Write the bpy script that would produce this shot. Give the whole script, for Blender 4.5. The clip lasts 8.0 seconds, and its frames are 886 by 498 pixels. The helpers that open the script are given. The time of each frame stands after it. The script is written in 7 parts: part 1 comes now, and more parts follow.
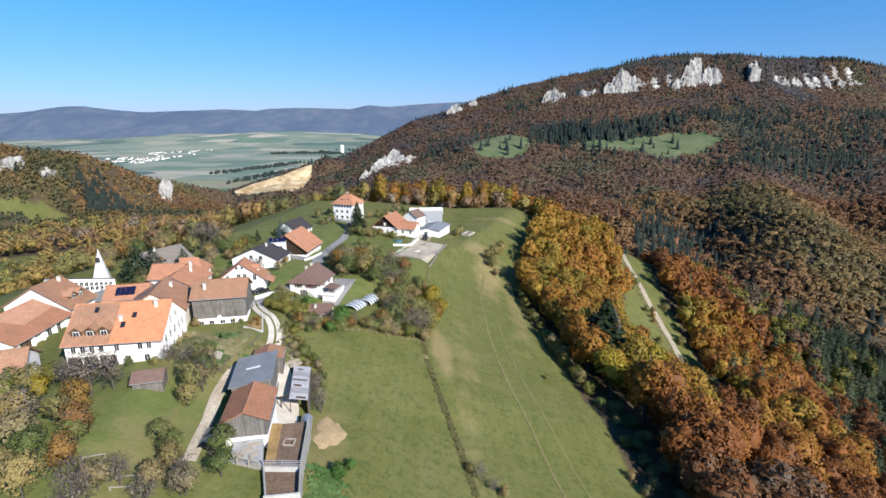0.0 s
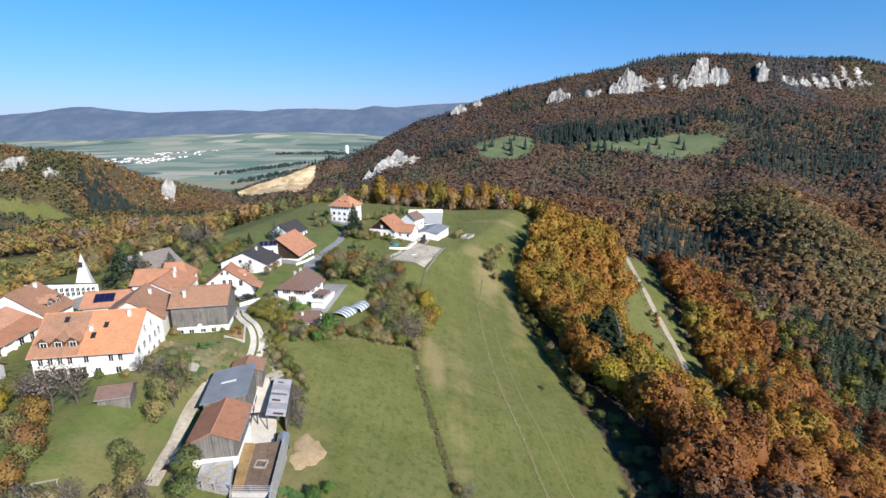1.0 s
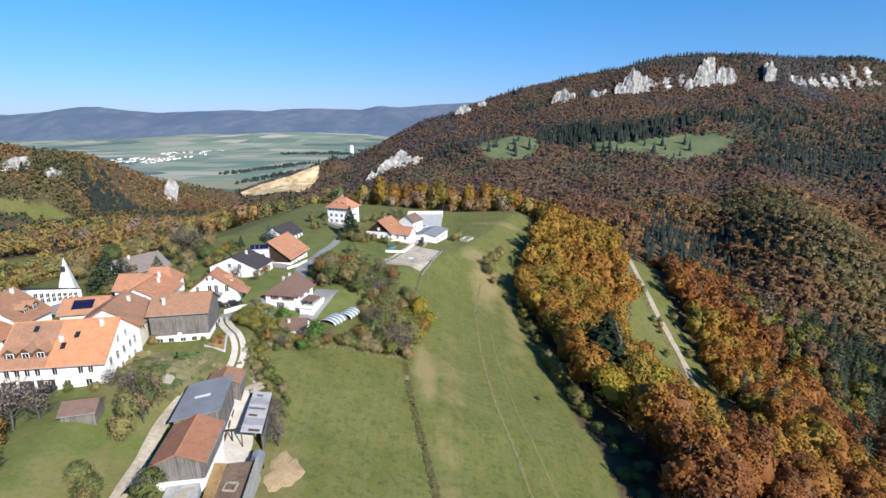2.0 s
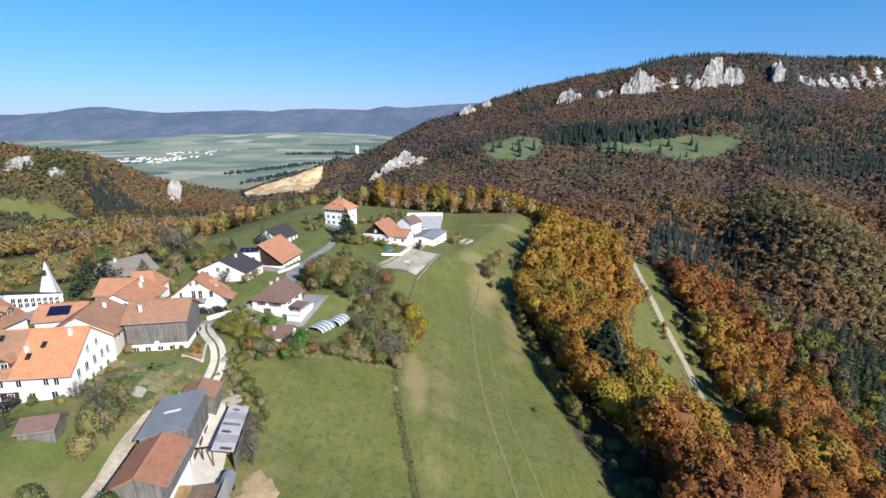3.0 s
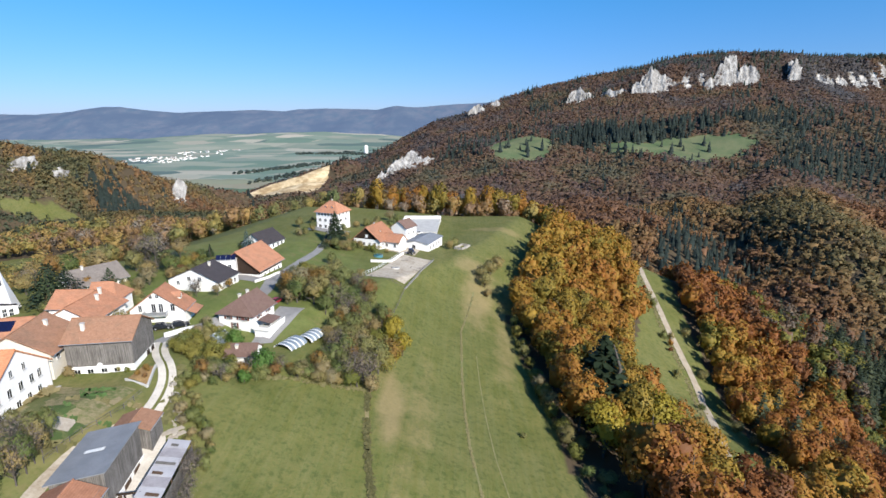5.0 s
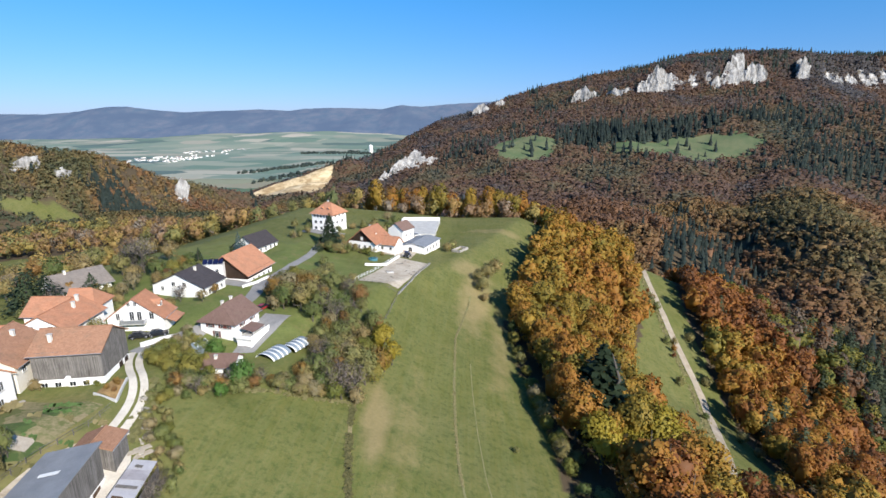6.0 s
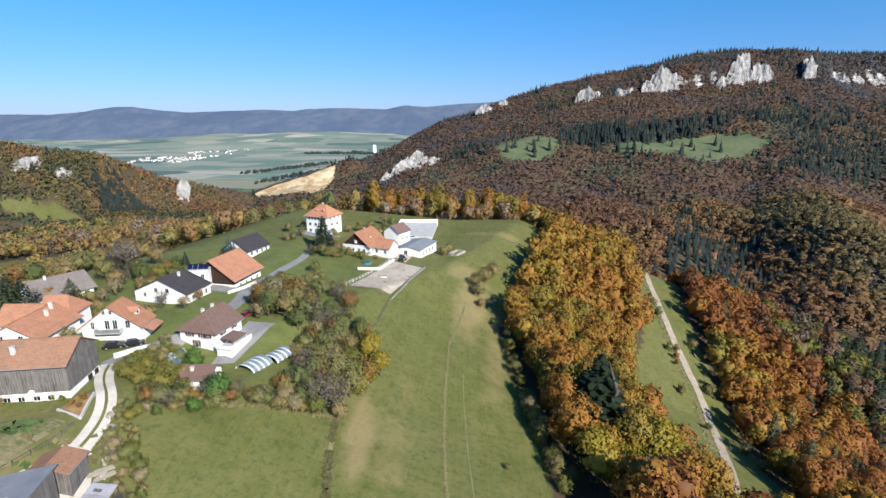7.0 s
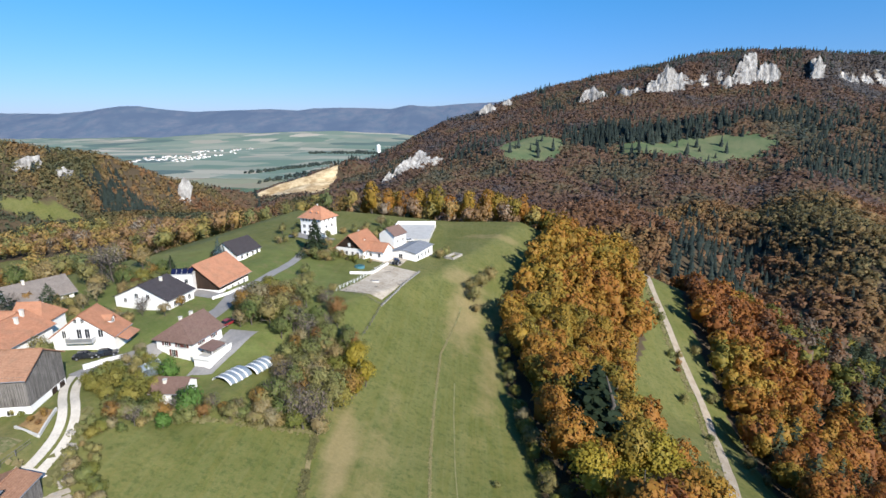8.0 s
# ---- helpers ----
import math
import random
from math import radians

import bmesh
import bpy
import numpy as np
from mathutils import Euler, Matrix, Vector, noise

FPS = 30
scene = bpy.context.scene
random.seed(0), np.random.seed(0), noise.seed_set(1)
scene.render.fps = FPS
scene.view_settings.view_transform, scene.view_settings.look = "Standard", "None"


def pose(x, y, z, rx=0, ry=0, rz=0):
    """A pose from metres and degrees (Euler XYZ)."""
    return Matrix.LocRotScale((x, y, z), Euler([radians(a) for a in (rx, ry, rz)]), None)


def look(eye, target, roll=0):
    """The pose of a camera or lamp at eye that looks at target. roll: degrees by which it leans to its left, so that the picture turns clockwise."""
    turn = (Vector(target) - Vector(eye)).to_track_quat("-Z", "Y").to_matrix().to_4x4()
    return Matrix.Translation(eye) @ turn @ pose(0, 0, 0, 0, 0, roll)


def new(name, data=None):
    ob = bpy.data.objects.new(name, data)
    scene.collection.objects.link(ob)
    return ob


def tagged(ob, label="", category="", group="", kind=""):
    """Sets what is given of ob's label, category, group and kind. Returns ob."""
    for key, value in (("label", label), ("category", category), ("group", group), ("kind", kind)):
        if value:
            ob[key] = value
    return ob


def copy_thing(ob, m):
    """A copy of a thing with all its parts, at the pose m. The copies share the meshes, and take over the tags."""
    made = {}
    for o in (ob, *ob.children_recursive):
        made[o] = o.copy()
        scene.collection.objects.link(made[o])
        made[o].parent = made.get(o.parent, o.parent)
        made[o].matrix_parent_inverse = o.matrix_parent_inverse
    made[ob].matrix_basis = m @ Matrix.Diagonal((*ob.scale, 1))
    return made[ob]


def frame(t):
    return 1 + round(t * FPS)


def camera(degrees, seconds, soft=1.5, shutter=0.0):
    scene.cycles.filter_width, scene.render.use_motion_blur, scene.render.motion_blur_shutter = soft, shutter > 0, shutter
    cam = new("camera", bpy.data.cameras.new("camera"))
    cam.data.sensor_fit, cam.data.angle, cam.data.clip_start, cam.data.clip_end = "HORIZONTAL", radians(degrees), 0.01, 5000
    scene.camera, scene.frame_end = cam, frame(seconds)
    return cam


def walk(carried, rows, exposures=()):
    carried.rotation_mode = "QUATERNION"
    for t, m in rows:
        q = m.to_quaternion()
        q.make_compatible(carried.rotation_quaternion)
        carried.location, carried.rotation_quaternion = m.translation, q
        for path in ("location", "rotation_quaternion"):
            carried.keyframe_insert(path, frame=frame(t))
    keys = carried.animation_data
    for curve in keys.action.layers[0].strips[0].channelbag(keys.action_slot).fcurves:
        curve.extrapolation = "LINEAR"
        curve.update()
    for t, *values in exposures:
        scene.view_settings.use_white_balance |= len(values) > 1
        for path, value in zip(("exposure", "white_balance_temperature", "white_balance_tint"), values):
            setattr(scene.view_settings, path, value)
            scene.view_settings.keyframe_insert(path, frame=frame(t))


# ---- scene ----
cam = camera(82.0, 8.0, soft=1.55)
PATH = [
    (0, (-9.529, -15.227, 49.981), (-9.502, -13.29, 49.483), -0.2),
    (0.5, (-7.896, -12.441, 49.917), (-7.879, -10.503, 49.421), -0.2),
    (1, (-6.075, -9.688, 49.892), (-6.069, -7.75, 49.396), -0.2),
    (1.5, (-4.302, -7.144, 50.029), (-4.307, -5.207, 49.533), -0.2),
    (3, (0.54, 0.814, 49.795), (0.504, 2.751, 49.301), -0.1),
    (3.5, (2.528, 3.654, 49.804), (2.478, 5.591, 49.308), -0.1),
    (4, (4.111, 6.383, 49.684), (4.053, 8.32, 49.189), -0.1),
    (4.5, (5.825, 9.193, 49.704), (5.758, 11.129, 49.21), -0.1),
    (6, (10.978, 17.482, 50.005), (10.879, 19.417, 49.507), -0.2),
    (6.5, (12.687, 20.302, 50.054), (12.579, 22.236, 49.557), -0.2),
    (7, (14.139, 22.949, 50.106), (14.024, 24.882, 49.609), -0.2),
    (7.5, (15.757, 25.826, 50.116), (15.633, 27.759, 49.618), -0.2),
    (8, (17.484, 28.627, 50.276), (17.351, 30.559, 49.778), -0.1),
]
walk(cam, [(t, look(eye, target, roll)) for t, eye, target, roll in PATH])

# ---------- light ----------
SUN_AZ, SUN_EL = 139.0, 31.0      # degrees clockwise from +y, and above the horizon
world = bpy.data.worlds.new("sky")
scene.world = world
world.use_nodes = True
wn = world.node_tree.nodes
sky = wn.new("ShaderNodeTexSky")
sky.sky_type, sky.sun_disc = "NISHITA", False
sky.sun_elevation, sky.sun_rotation = radians(SUN_EL), radians(SUN_AZ)
sky.altitude, sky.air_density, sky.dust_density, sky.ozone_density = 800, 1.0, 0.3, 1.0
wn["Background"].inputs["Strength"].default_value = 0.078
clear = wn.new("ShaderNodeMix")      # the clear autumn air is bluer than the model's
clear.data_type, clear.blend_type = "RGBA", "MULTIPLY"
clear.inputs[0].default_value = 1.0
up_way = wn.new("ShaderNodeSeparateXYZ")
world.node_tree.links.new(wn.new("ShaderNodeTexCoord").outputs["Generated"], up_way.inputs[0])
air = wn.new("ShaderNodeValToRGB")      # paler towards the horizon, deeper overhead
air.color_ramp.elements[0].position, air.color_ramp.elements[0].color = 0.0, (0.6, 0.81, 1.52, 1)
air.color_ramp.elements[1].position, air.color_ramp.elements[1].color = 0.24, (0.3, 1.08, 1.8, 1)
world.node_tree.links.new(up_way.outputs["Z"], air.inputs["Fac"])
world.node_tree.links.new(air.outputs["Color"], clear.inputs[7])
even = wn.new("ShaderNodeGamma")
even.inputs["Gamma"].default_value = 0.86
world.node_tree.links.new(sky.outputs[0], even.inputs["Color"])
world.node_tree.links.new(even.outputs[0], clear.inputs[6])
world.node_tree.links.new(clear.outputs[2], wn["Background"].inputs["Color"])
sun = new("sun", bpy.data.lights.new("sun", "SUN"))
sun.data.energy, sun.data.angle, sun.data.color = 5.0, radians(0.5), (1.0, 0.94, 0.86)
az, el = radians(SUN_AZ), radians(SUN_EL)
sun.matrix_world = look((200 * math.sin(az), 200 * math.cos(az), 300), (200 * math.sin(az) - math.sin(az) * math.cos(el), 200 * math.cos(az) - math.cos(az) * math.cos(el), 300 - math.sin(el)))
scene.view_settings.exposure = 0.55

# ---------- materials ----------
class Nodes:
    """A short way to write a node material."""

    def __init__(self, name, rough=0.8, spec=0.3):
        self.mat = bpy.data.materials.new(name)
        self.mat.use_nodes = True
        self.tree = self.mat.node_tree
        self.bsdf = self.tree.nodes["Principled BSDF"]
        self.bsdf.inputs["Roughness"].default_value = rough
        self.bsdf.inputs["Specular IOR Level"].default_value = spec

    def add(self, kind, **sockets):
        n = self.tree.nodes.new("ShaderNode" + kind)
        for k, v in sockets.items():
            self.put(n.inputs[k.replace("_", " ")], v)
        return n

    def put(self, socket, v):
        if isinstance(v, bpy.types.NodeSocket):
            self.tree.links.new(v, socket)
        elif isinstance(v, tuple) and len(v) == 3 and socket.type == "RGBA":
            socket.default_value = (*v, 1)
        else:
            socket.default_value = v

    def where(self, kind="Object"):
        return self.tree.nodes["tc"].outputs[kind] if "tc" in self.tree.nodes else self._tc(kind)

    def _tc(self, kind):
        n = self.tree.nodes.new("ShaderNodeTexCoord")
        n.name = "tc"
        return n.outputs[kind]

    def noise(self, scale, detail=4.0, rough=0.6, vec=None, stretch=None):
        v = vec or self.where()
        if stretch:
            v = self.add("Mapping", Vector=v, Scale=stretch).outputs[0]
        return self.add("TexNoise", Vector=v, Scale=scale, Detail=detail, Roughness=rough).outputs["Fac"]

    def ramp(self, fac, *stops):
        n = self.add("ValToRGB", Fac=fac)
        el_ = n.color_ramp.elements
        while len(el_) < len(stops):
            el_.new(0.5)
        for e, (p, c) in zip(el_, stops):
            e.position, e.color = p, (*c, 1) if isinstance(c, tuple) else (c, c, c, 1)
        return n.outputs["Color"]

    def mix(self, fac, a, b, blend="MIX"):
        n = self.tree.nodes.new("ShaderNodeMix")
        n.data_type, n.blend_type = "RGBA", blend
        self.put(n.inputs[0], fac), self.put(n.inputs[6], a), self.put(n.inputs[7], b)
        return n.outputs[2]

    def math(self, op, a, b=0.0):
        n = self.tree.nodes.new("ShaderNodeMath")
        n.operation = op
        self.put(n.inputs[0], a), self.put(n.inputs[1], b)
        return n.outputs[0]

    def attr(self, name, out="Color"):
        n = self.tree.nodes.new("ShaderNodeAttribute")
        n.attribute_name = name
        return n.outputs[out]

    def done(self, colour, bump=None, height=0.05, strength=0.5):
        self.put(self.bsdf.inputs["Base Color"], colour)
        if bump is not None:
            b = self.add("Bump", Height=bump, Distance=height, Strength=strength)
            self.put(self.bsdf.inputs["Normal"], b.outputs[0])
        return self.mat


def plain(name, dark, light, scale=1.0, rough=0.8, bump=0.02, stretch=None, spec=0.3, metal=0.0):
    """A surface of two close colours, varied by coarse stains and fine grain."""
    n = Nodes(name, rough, spec)
    n.bsdf.inputs["Metallic"].default_value = metal
    fine, coarse = n.noise(scale * 4, 6, 0.7, None, stretch), n.noise(scale * 0.5, 3)
    f = n.math("MULTIPLY_ADD", fine, 0.6)
    n.put(f.node.inputs[2], n.math("MULTIPLY", coarse, 0.45))
    return n.done(n.ramp(f, (0.35, dark), (0.7, light)), fine, bump)


def tiles(name, dark, light, moss=(0.16, 0.14, 0.1), mossy=0.3):
    """Clay roof tiles in courses, with weathered patches."""
    n = Nodes(name, 0.75, 0.25)
    coarse, fine = n.noise(0.35, 4), n.noise(3.0, 5, 0.7)
    base = n.mix(n.ramp(fine, (0.3, 0.0), (0.72, 1.0)), dark, light)
    base = n.mix(n.math("MULTIPLY", n.ramp(coarse, (0.5, 0.0), (0.68, 1.0)), mossy), base, moss)
    base = n.mix(n.math("MULTIPLY", n.ramp(n.noise(0.9, 6, 0.75), (0.46, 0.0), (0.66, 1.0)), 0.4), base, tuple(0.62 * q for q in dark))
    base = n.mix(1.0, base, n.ramp(n.tree.nodes.new("ShaderNodeObjectInfo").outputs["Random"], (0.0, (0.8, 0.76, 0.74)), (1.0, (1.08, 1.06, 1.06))), "MULTIPLY")
    w = n.add("TexWave", Vector=n.where("UV"), Scale=1.0, Distortion=0.0)
    w.wave_type, w.bands_direction = "BANDS", "Y"
    v = n.add("TexWave", Vector=n.where("UV"), Scale=1.6)
    v.bands_direction = "X"
    base = n.mix(n.math("MULTIPLY", n.ramp(w.outputs["Fac"], (0.0, 1.0), (0.35, 0.0)), 0.22), base, (0.1, 0.05, 0.035))
    return n.done(base, n.math("ADD", w.outputs["Fac"], n.math("MULTIPLY", v.outputs["Fac"], 0.4)), 0.04, 0.45)


def boards(name, dark, light):
    """Upright weathered boards."""
    n = Nodes(name, 0.85, 0.2)
    streak = n.noise(1.4, 5, 0.65, None, (4.0, 4.0, 0.12))
    patch = n.noise(0.5, 3)
    w = n.add("TexWave", Vector=n.where("UV"), Scale=1.4, Distortion=0.3)
    w.bands_direction = "X"
    c = n.ramp(n.math("ADD", n.math("MULTIPLY", streak, 0.75), n.math("MULTIPLY", patch, 0.3)), (0.36, dark), (0.68, light))
    c = n.mix(n.math("MULTIPLY", n.ramp(w.outputs["Fac"], (0.0, 1.0), (0.12, 0.0)), 0.7), c, (0.02, 0.018, 0.016))
    return n.done(c, w.outputs["Fac"], 0.03, 0.5)


def foliage(name, stops, by="Random", island=0.35, span=(0.0, 1.0)):
    """Leaves: one hue for each tree, a lighter or darker shade for each leaf."""
    n = Nodes(name, 0.6, 0.2)
    if by == "Random":
        hue = n.math("MULTIPLY_ADD", n.tree.nodes.new("ShaderNodeObjectInfo").outputs["Random"], span[1] - span[0])
        n.put(hue.node.inputs[2], span[0])
    else:
        hue = n.attr("tint", "Fac")
    spot = n.noise(0.5, 3, 0.6, n.tree.nodes.new("ShaderNodeNewGeometry").outputs["Position"])
    rnd = n.tree.nodes.new("ShaderNodeNewGeometry").outputs["Random Per Island"]
    hue2 = n.math("ADD", n.math("ADD", hue, n.math("MULTIPLY", n.math("SUBTRACT", spot, 0.5), 0.25)), n.math("MULTIPLY", n.math("SUBTRACT", rnd, 0.5), island * 0.5))
    c = n.ramp(hue2, *stops)
    shade = n.mix(1.0, c, n.ramp(rnd, (0.0, 0.78), (1.0, 1.16)), "MULTIPLY")
    n.put(n.bsdf.inputs["Base Color"], shade)
    tr = n.add("BsdfTranslucent", Color=shade)
    m = n.add("MixShader", Fac=0.33)
    n.tree.links.new(n.bsdf.outputs[0], m.inputs[1]), n.tree.links.new(tr.outputs[0], m.inputs[2])
    n.tree.links.new(m.outputs[0], n.tree.nodes["Material Output"].inputs["Surface"])
    return n.mat


GOLD = ((0.0, (0.13, 0.145, 0.036)), (0.14, (0.24, 0.195, 0.04)), (0.3, (0.345, 0.225, 0.04)), (0.46, (0.36, 0.176, 0.036)), (0.62, (0.295, 0.117, 0.034)), (0.78, (0.222, 0.092, 0.036)), (0.9, (0.17, 0.097, 0.052)), (1.0, (0.165, 0.13, 0.095)))
# mountain beech browns, greyed and blued by haze mixed into the colour
HAZY_BROWN = ((0, (0.071, 0.092, 0.078)), (0.16, (0.119, 0.128, 0.091)), (0.32, (0.19, 0.155, 0.095)), (0.46, (0.214, 0.135, 0.086)), (0.62, (0.18, 0.116, 0.089)), (0.8, (0.135, 0.12, 0.113)), (1, (0.142, 0.136, 0.139)))
HILLS = ((0.0, (0.085, 0.098, 0.058)), (0.2, (0.165, 0.15, 0.07)), (0.4, (0.26, 0.168, 0.074)), (0.6, (0.245, 0.13, 0.069)), (0.8, (0.185, 0.118, 0.085)), (1.0, (0.185, 0.156, 0.128)))
ORCHARD = ((0.0, (0.12, 0.16, 0.05)), (0.3, (0.21, 0.22, 0.078)), (0.55, (0.29, 0.255, 0.1)), (0.8, (0.34, 0.25, 0.105)), (1.0, (0.29, 0.255, 0.15)))
NEEDLE = ((0.0, (0.03, 0.042, 0.038)), (0.5, (0.042, 0.058, 0.05)), (1.0, (0.066, 0.084, 0.066)))
LEAF_RUST = foliage("leaf_rust", GOLD, island=0.25, span=(0.44, 0.8))
LEAF_GOLD, LEAF_GOLD_T = foliage("leaf_gold", GOLD, island=0.25, span=(0.16, 0.5)), foliage("leaf_gold_wood", GOLD, "tint")
MIXED = ((0.0, (0.15, 0.18, 0.075)), (0.22, (0.25, 0.235, 0.085)), (0.42, (0.36, 0.275, 0.085)), (0.62, (0.36, 0.225, 0.09)), (0.82, (0.29, 0.185, 0.11)), (1.0, (0.3, 0.26, 0.2)))
LEAF_MIXED_T = foliage("leaf_mixed_wood", MIXED, "tint")
LEAF_HAZY_BROWN_T = foliage("leaf_hazy_brown_wood", HAZY_BROWN, "tint", 0.1)
LEAF_HILL_T = foliage("leaf_hill_wood", HILLS, "tint", 0.2)
LEAF_ORCHARD = foliage("leaf_orchard", ORCHARD)
LEAF_GREEN = foliage("leaf_green", ((0.0, (0.06, 0.13, 0.03)), (1.0, (0.12, 0.22, 0.05))))
LEAF_YELLOW = foliage("leaf_yellow", ((0.0, (0.27, 0.22, 0.03)), (1.0, (0.36, 0.28, 0.04))))
LEAF_RUSSET = foliage("leaf_russet", ((0.0, (0.27, 0.17, 0.05)), (0.5, (0.33, 0.2, 0.055)), (1.0, (0.24, 0.13, 0.055))))
LEAF_LIME = foliage("leaf_lime", ((0.0, (0.17, 0.19, 0.045)), (1.0, (0.28, 0.24, 0.06))))
LEAF_PLUM = foliage("leaf_plum", ((0.0, (0.18, 0.14, 0.12)), (1.0, (0.3, 0.25, 0.2))))
LEAF_NEEDLE, LEAF_NEEDLE_T = foliage("leaf_needle", ((0.0, (0.03, 0.046, 0.024)), (1.0, (0.062, 0.085, 0.042)))), foliage("leaf_needle_wood", NEEDLE, "tint")
LEAF_SPUR_T = foliage("leaf_spur_spruce", ((0.0, (0.03, 0.045, 0.026)), (0.5, (0.05, 0.066, 0.036)), (1.0, (0.085, 0.1, 0.05))), "tint")
LEAF_BLUE = foliage("leaf_blue_spruce", ((0.0, (0.05, 0.09, 0.09)), (1.0, (0.08, 0.13, 0.13))))
BARK = plain("bark", (0.05, 0.042, 0.034), (0.16, 0.14, 0.12), 1.5, 0.9, 0.05, (3, 3, 0.6))
PLASTER = plain("white_plaster", (0.79, 0.77, 0.74), (0.88, 0.87, 0.85), 0.6, 0.85, 0.01)
CREAM = plain("cream_plaster", (0.6, 0.56, 0.48), (0.74, 0.7, 0.62), 0.6, 0.85, 0.01)
CONCRETE = plain("concrete", (0.38, 0.37, 0.35), (0.58, 0.57, 0.54), 0.7, 0.85)
STONE = plain("limestone", (0.22, 0.2, 0.17), (0.46, 0.43, 0.38), 1.2, 0.9, 0.08)
TILE_ORANGE = tiles("orange_tiles", (0.5, 0.21, 0.1), (0.66, 0.3, 0.16), mossy=0.15)
TILE_PEACH = tiles("faded_peach_tiles", (0.44, 0.22, 0.13), (0.6, 0.34, 0.22), mossy=0.2)
TILE_RED = tiles("red_tiles", (0.385, 0.178, 0.1), (0.525, 0.265, 0.16))
TILE_OLD = tiles("old_brown_tiles", (0.31, 0.165, 0.1), (0.49, 0.285, 0.18), mossy=0.4)
TILE_BROWN = tiles("brown_tiles", (0.17, 0.11, 0.09), (0.26, 0.175, 0.145), mossy=0.2)
TILE_DARK = tiles("dark_slate_tiles", (0.035, 0.033, 0.036), (0.075, 0.07, 0.075), (0.08, 0.08, 0.08), 0.2)
TILE_GREY = tiles("grey_fibre_tiles", (0.2, 0.18, 0.16), (0.32, 0.29, 0.26), (0.14, 0.13, 0.11), 0.3)
SHEET_GREY = plain("grey_sheet_roof", (0.17, 0.18, 0.19), (0.29, 0.3, 0.32), 0.8, 0.55, 0.02, (1, 6, 1))
WOOD_GREY = boards("grey_boards", (0.075, 0.068, 0.06), (0.27, 0.25, 0.23))
WOOD_DARK = boards("dark_boards", (0.022, 0.014, 0.01), (0.06, 0.038, 0.026))
WOOD_BROWN = boards("brown_boards", (0.07, 0.045, 0.03), (0.16, 0.1, 0.065))
WOOD_TRIM = plain("pale_timber", (0.28, 0.24, 0.19), (0.45, 0.4, 0.33), 2.0)
FRAME_WHITE = plain("white_frame", (0.7, 0.7, 0.68), (0.8, 0.8, 0.78), 2.0, 0.5)
SHUTTER = plain("dark_red_shutter", (0.1, 0.03, 0.025), (0.16, 0.055, 0.045), 2.0, 0.6)
GLASS = plain("window_glass", (0.012, 0.014, 0.018), (0.03, 0.034, 0.04), 1.0, 0.08, 0.0, None, 0.6)
GRAVEL = plain("pale_gravel", (0.44, 0.4, 0.34), (0.66, 0.61, 0.53), 0.8, 0.95, 0.03)
ASPHALT = plain("grey_asphalt", (0.2, 0.195, 0.19), (0.31, 0.3, 0.29), 0.5, 0.9)
TRACK = plain("tan_track", (0.25, 0.2, 0.14), (0.44, 0.38, 0.3), 0.6, 0.95, 0.05)
SAND = plain("pale_sand", (0.29, 0.235, 0.17), (0.56, 0.5, 0.41), 0.35, 0.95, 0.05)
MUD = plain("brown_mud", (0.1, 0.065, 0.045), (0.22, 0.15, 0.105), 0.5, 0.95, 0.08)
SOLAR = plain("solar_cells", (0.005, 0.007, 0.03), (0.01, 0.013, 0.05), 1.0, 0.3, 0.0, None, 0.6)
METAL = plain("galvanised_metal", (0.35, 0.36, 0.38), (0.55, 0.56, 0.58), 1.0, 0.4, 0.01, None, 0.5, 0.6)
TYRE = plain("black_rubber", (0.012, 0.012, 0.012), (0.03, 0.03, 0.03), 3.0, 0.8)
OLD_CONCRETE = plain("old_concrete", (0.2, 0.19, 0.17), (0.42, 0.41, 0.38), 0.9, 0.9, 0.05)
STRAW = plain("straw_litter", (0.15, 0.09, 0.04), (0.4, 0.26, 0.11), 1.2, 0.95, 0.08)


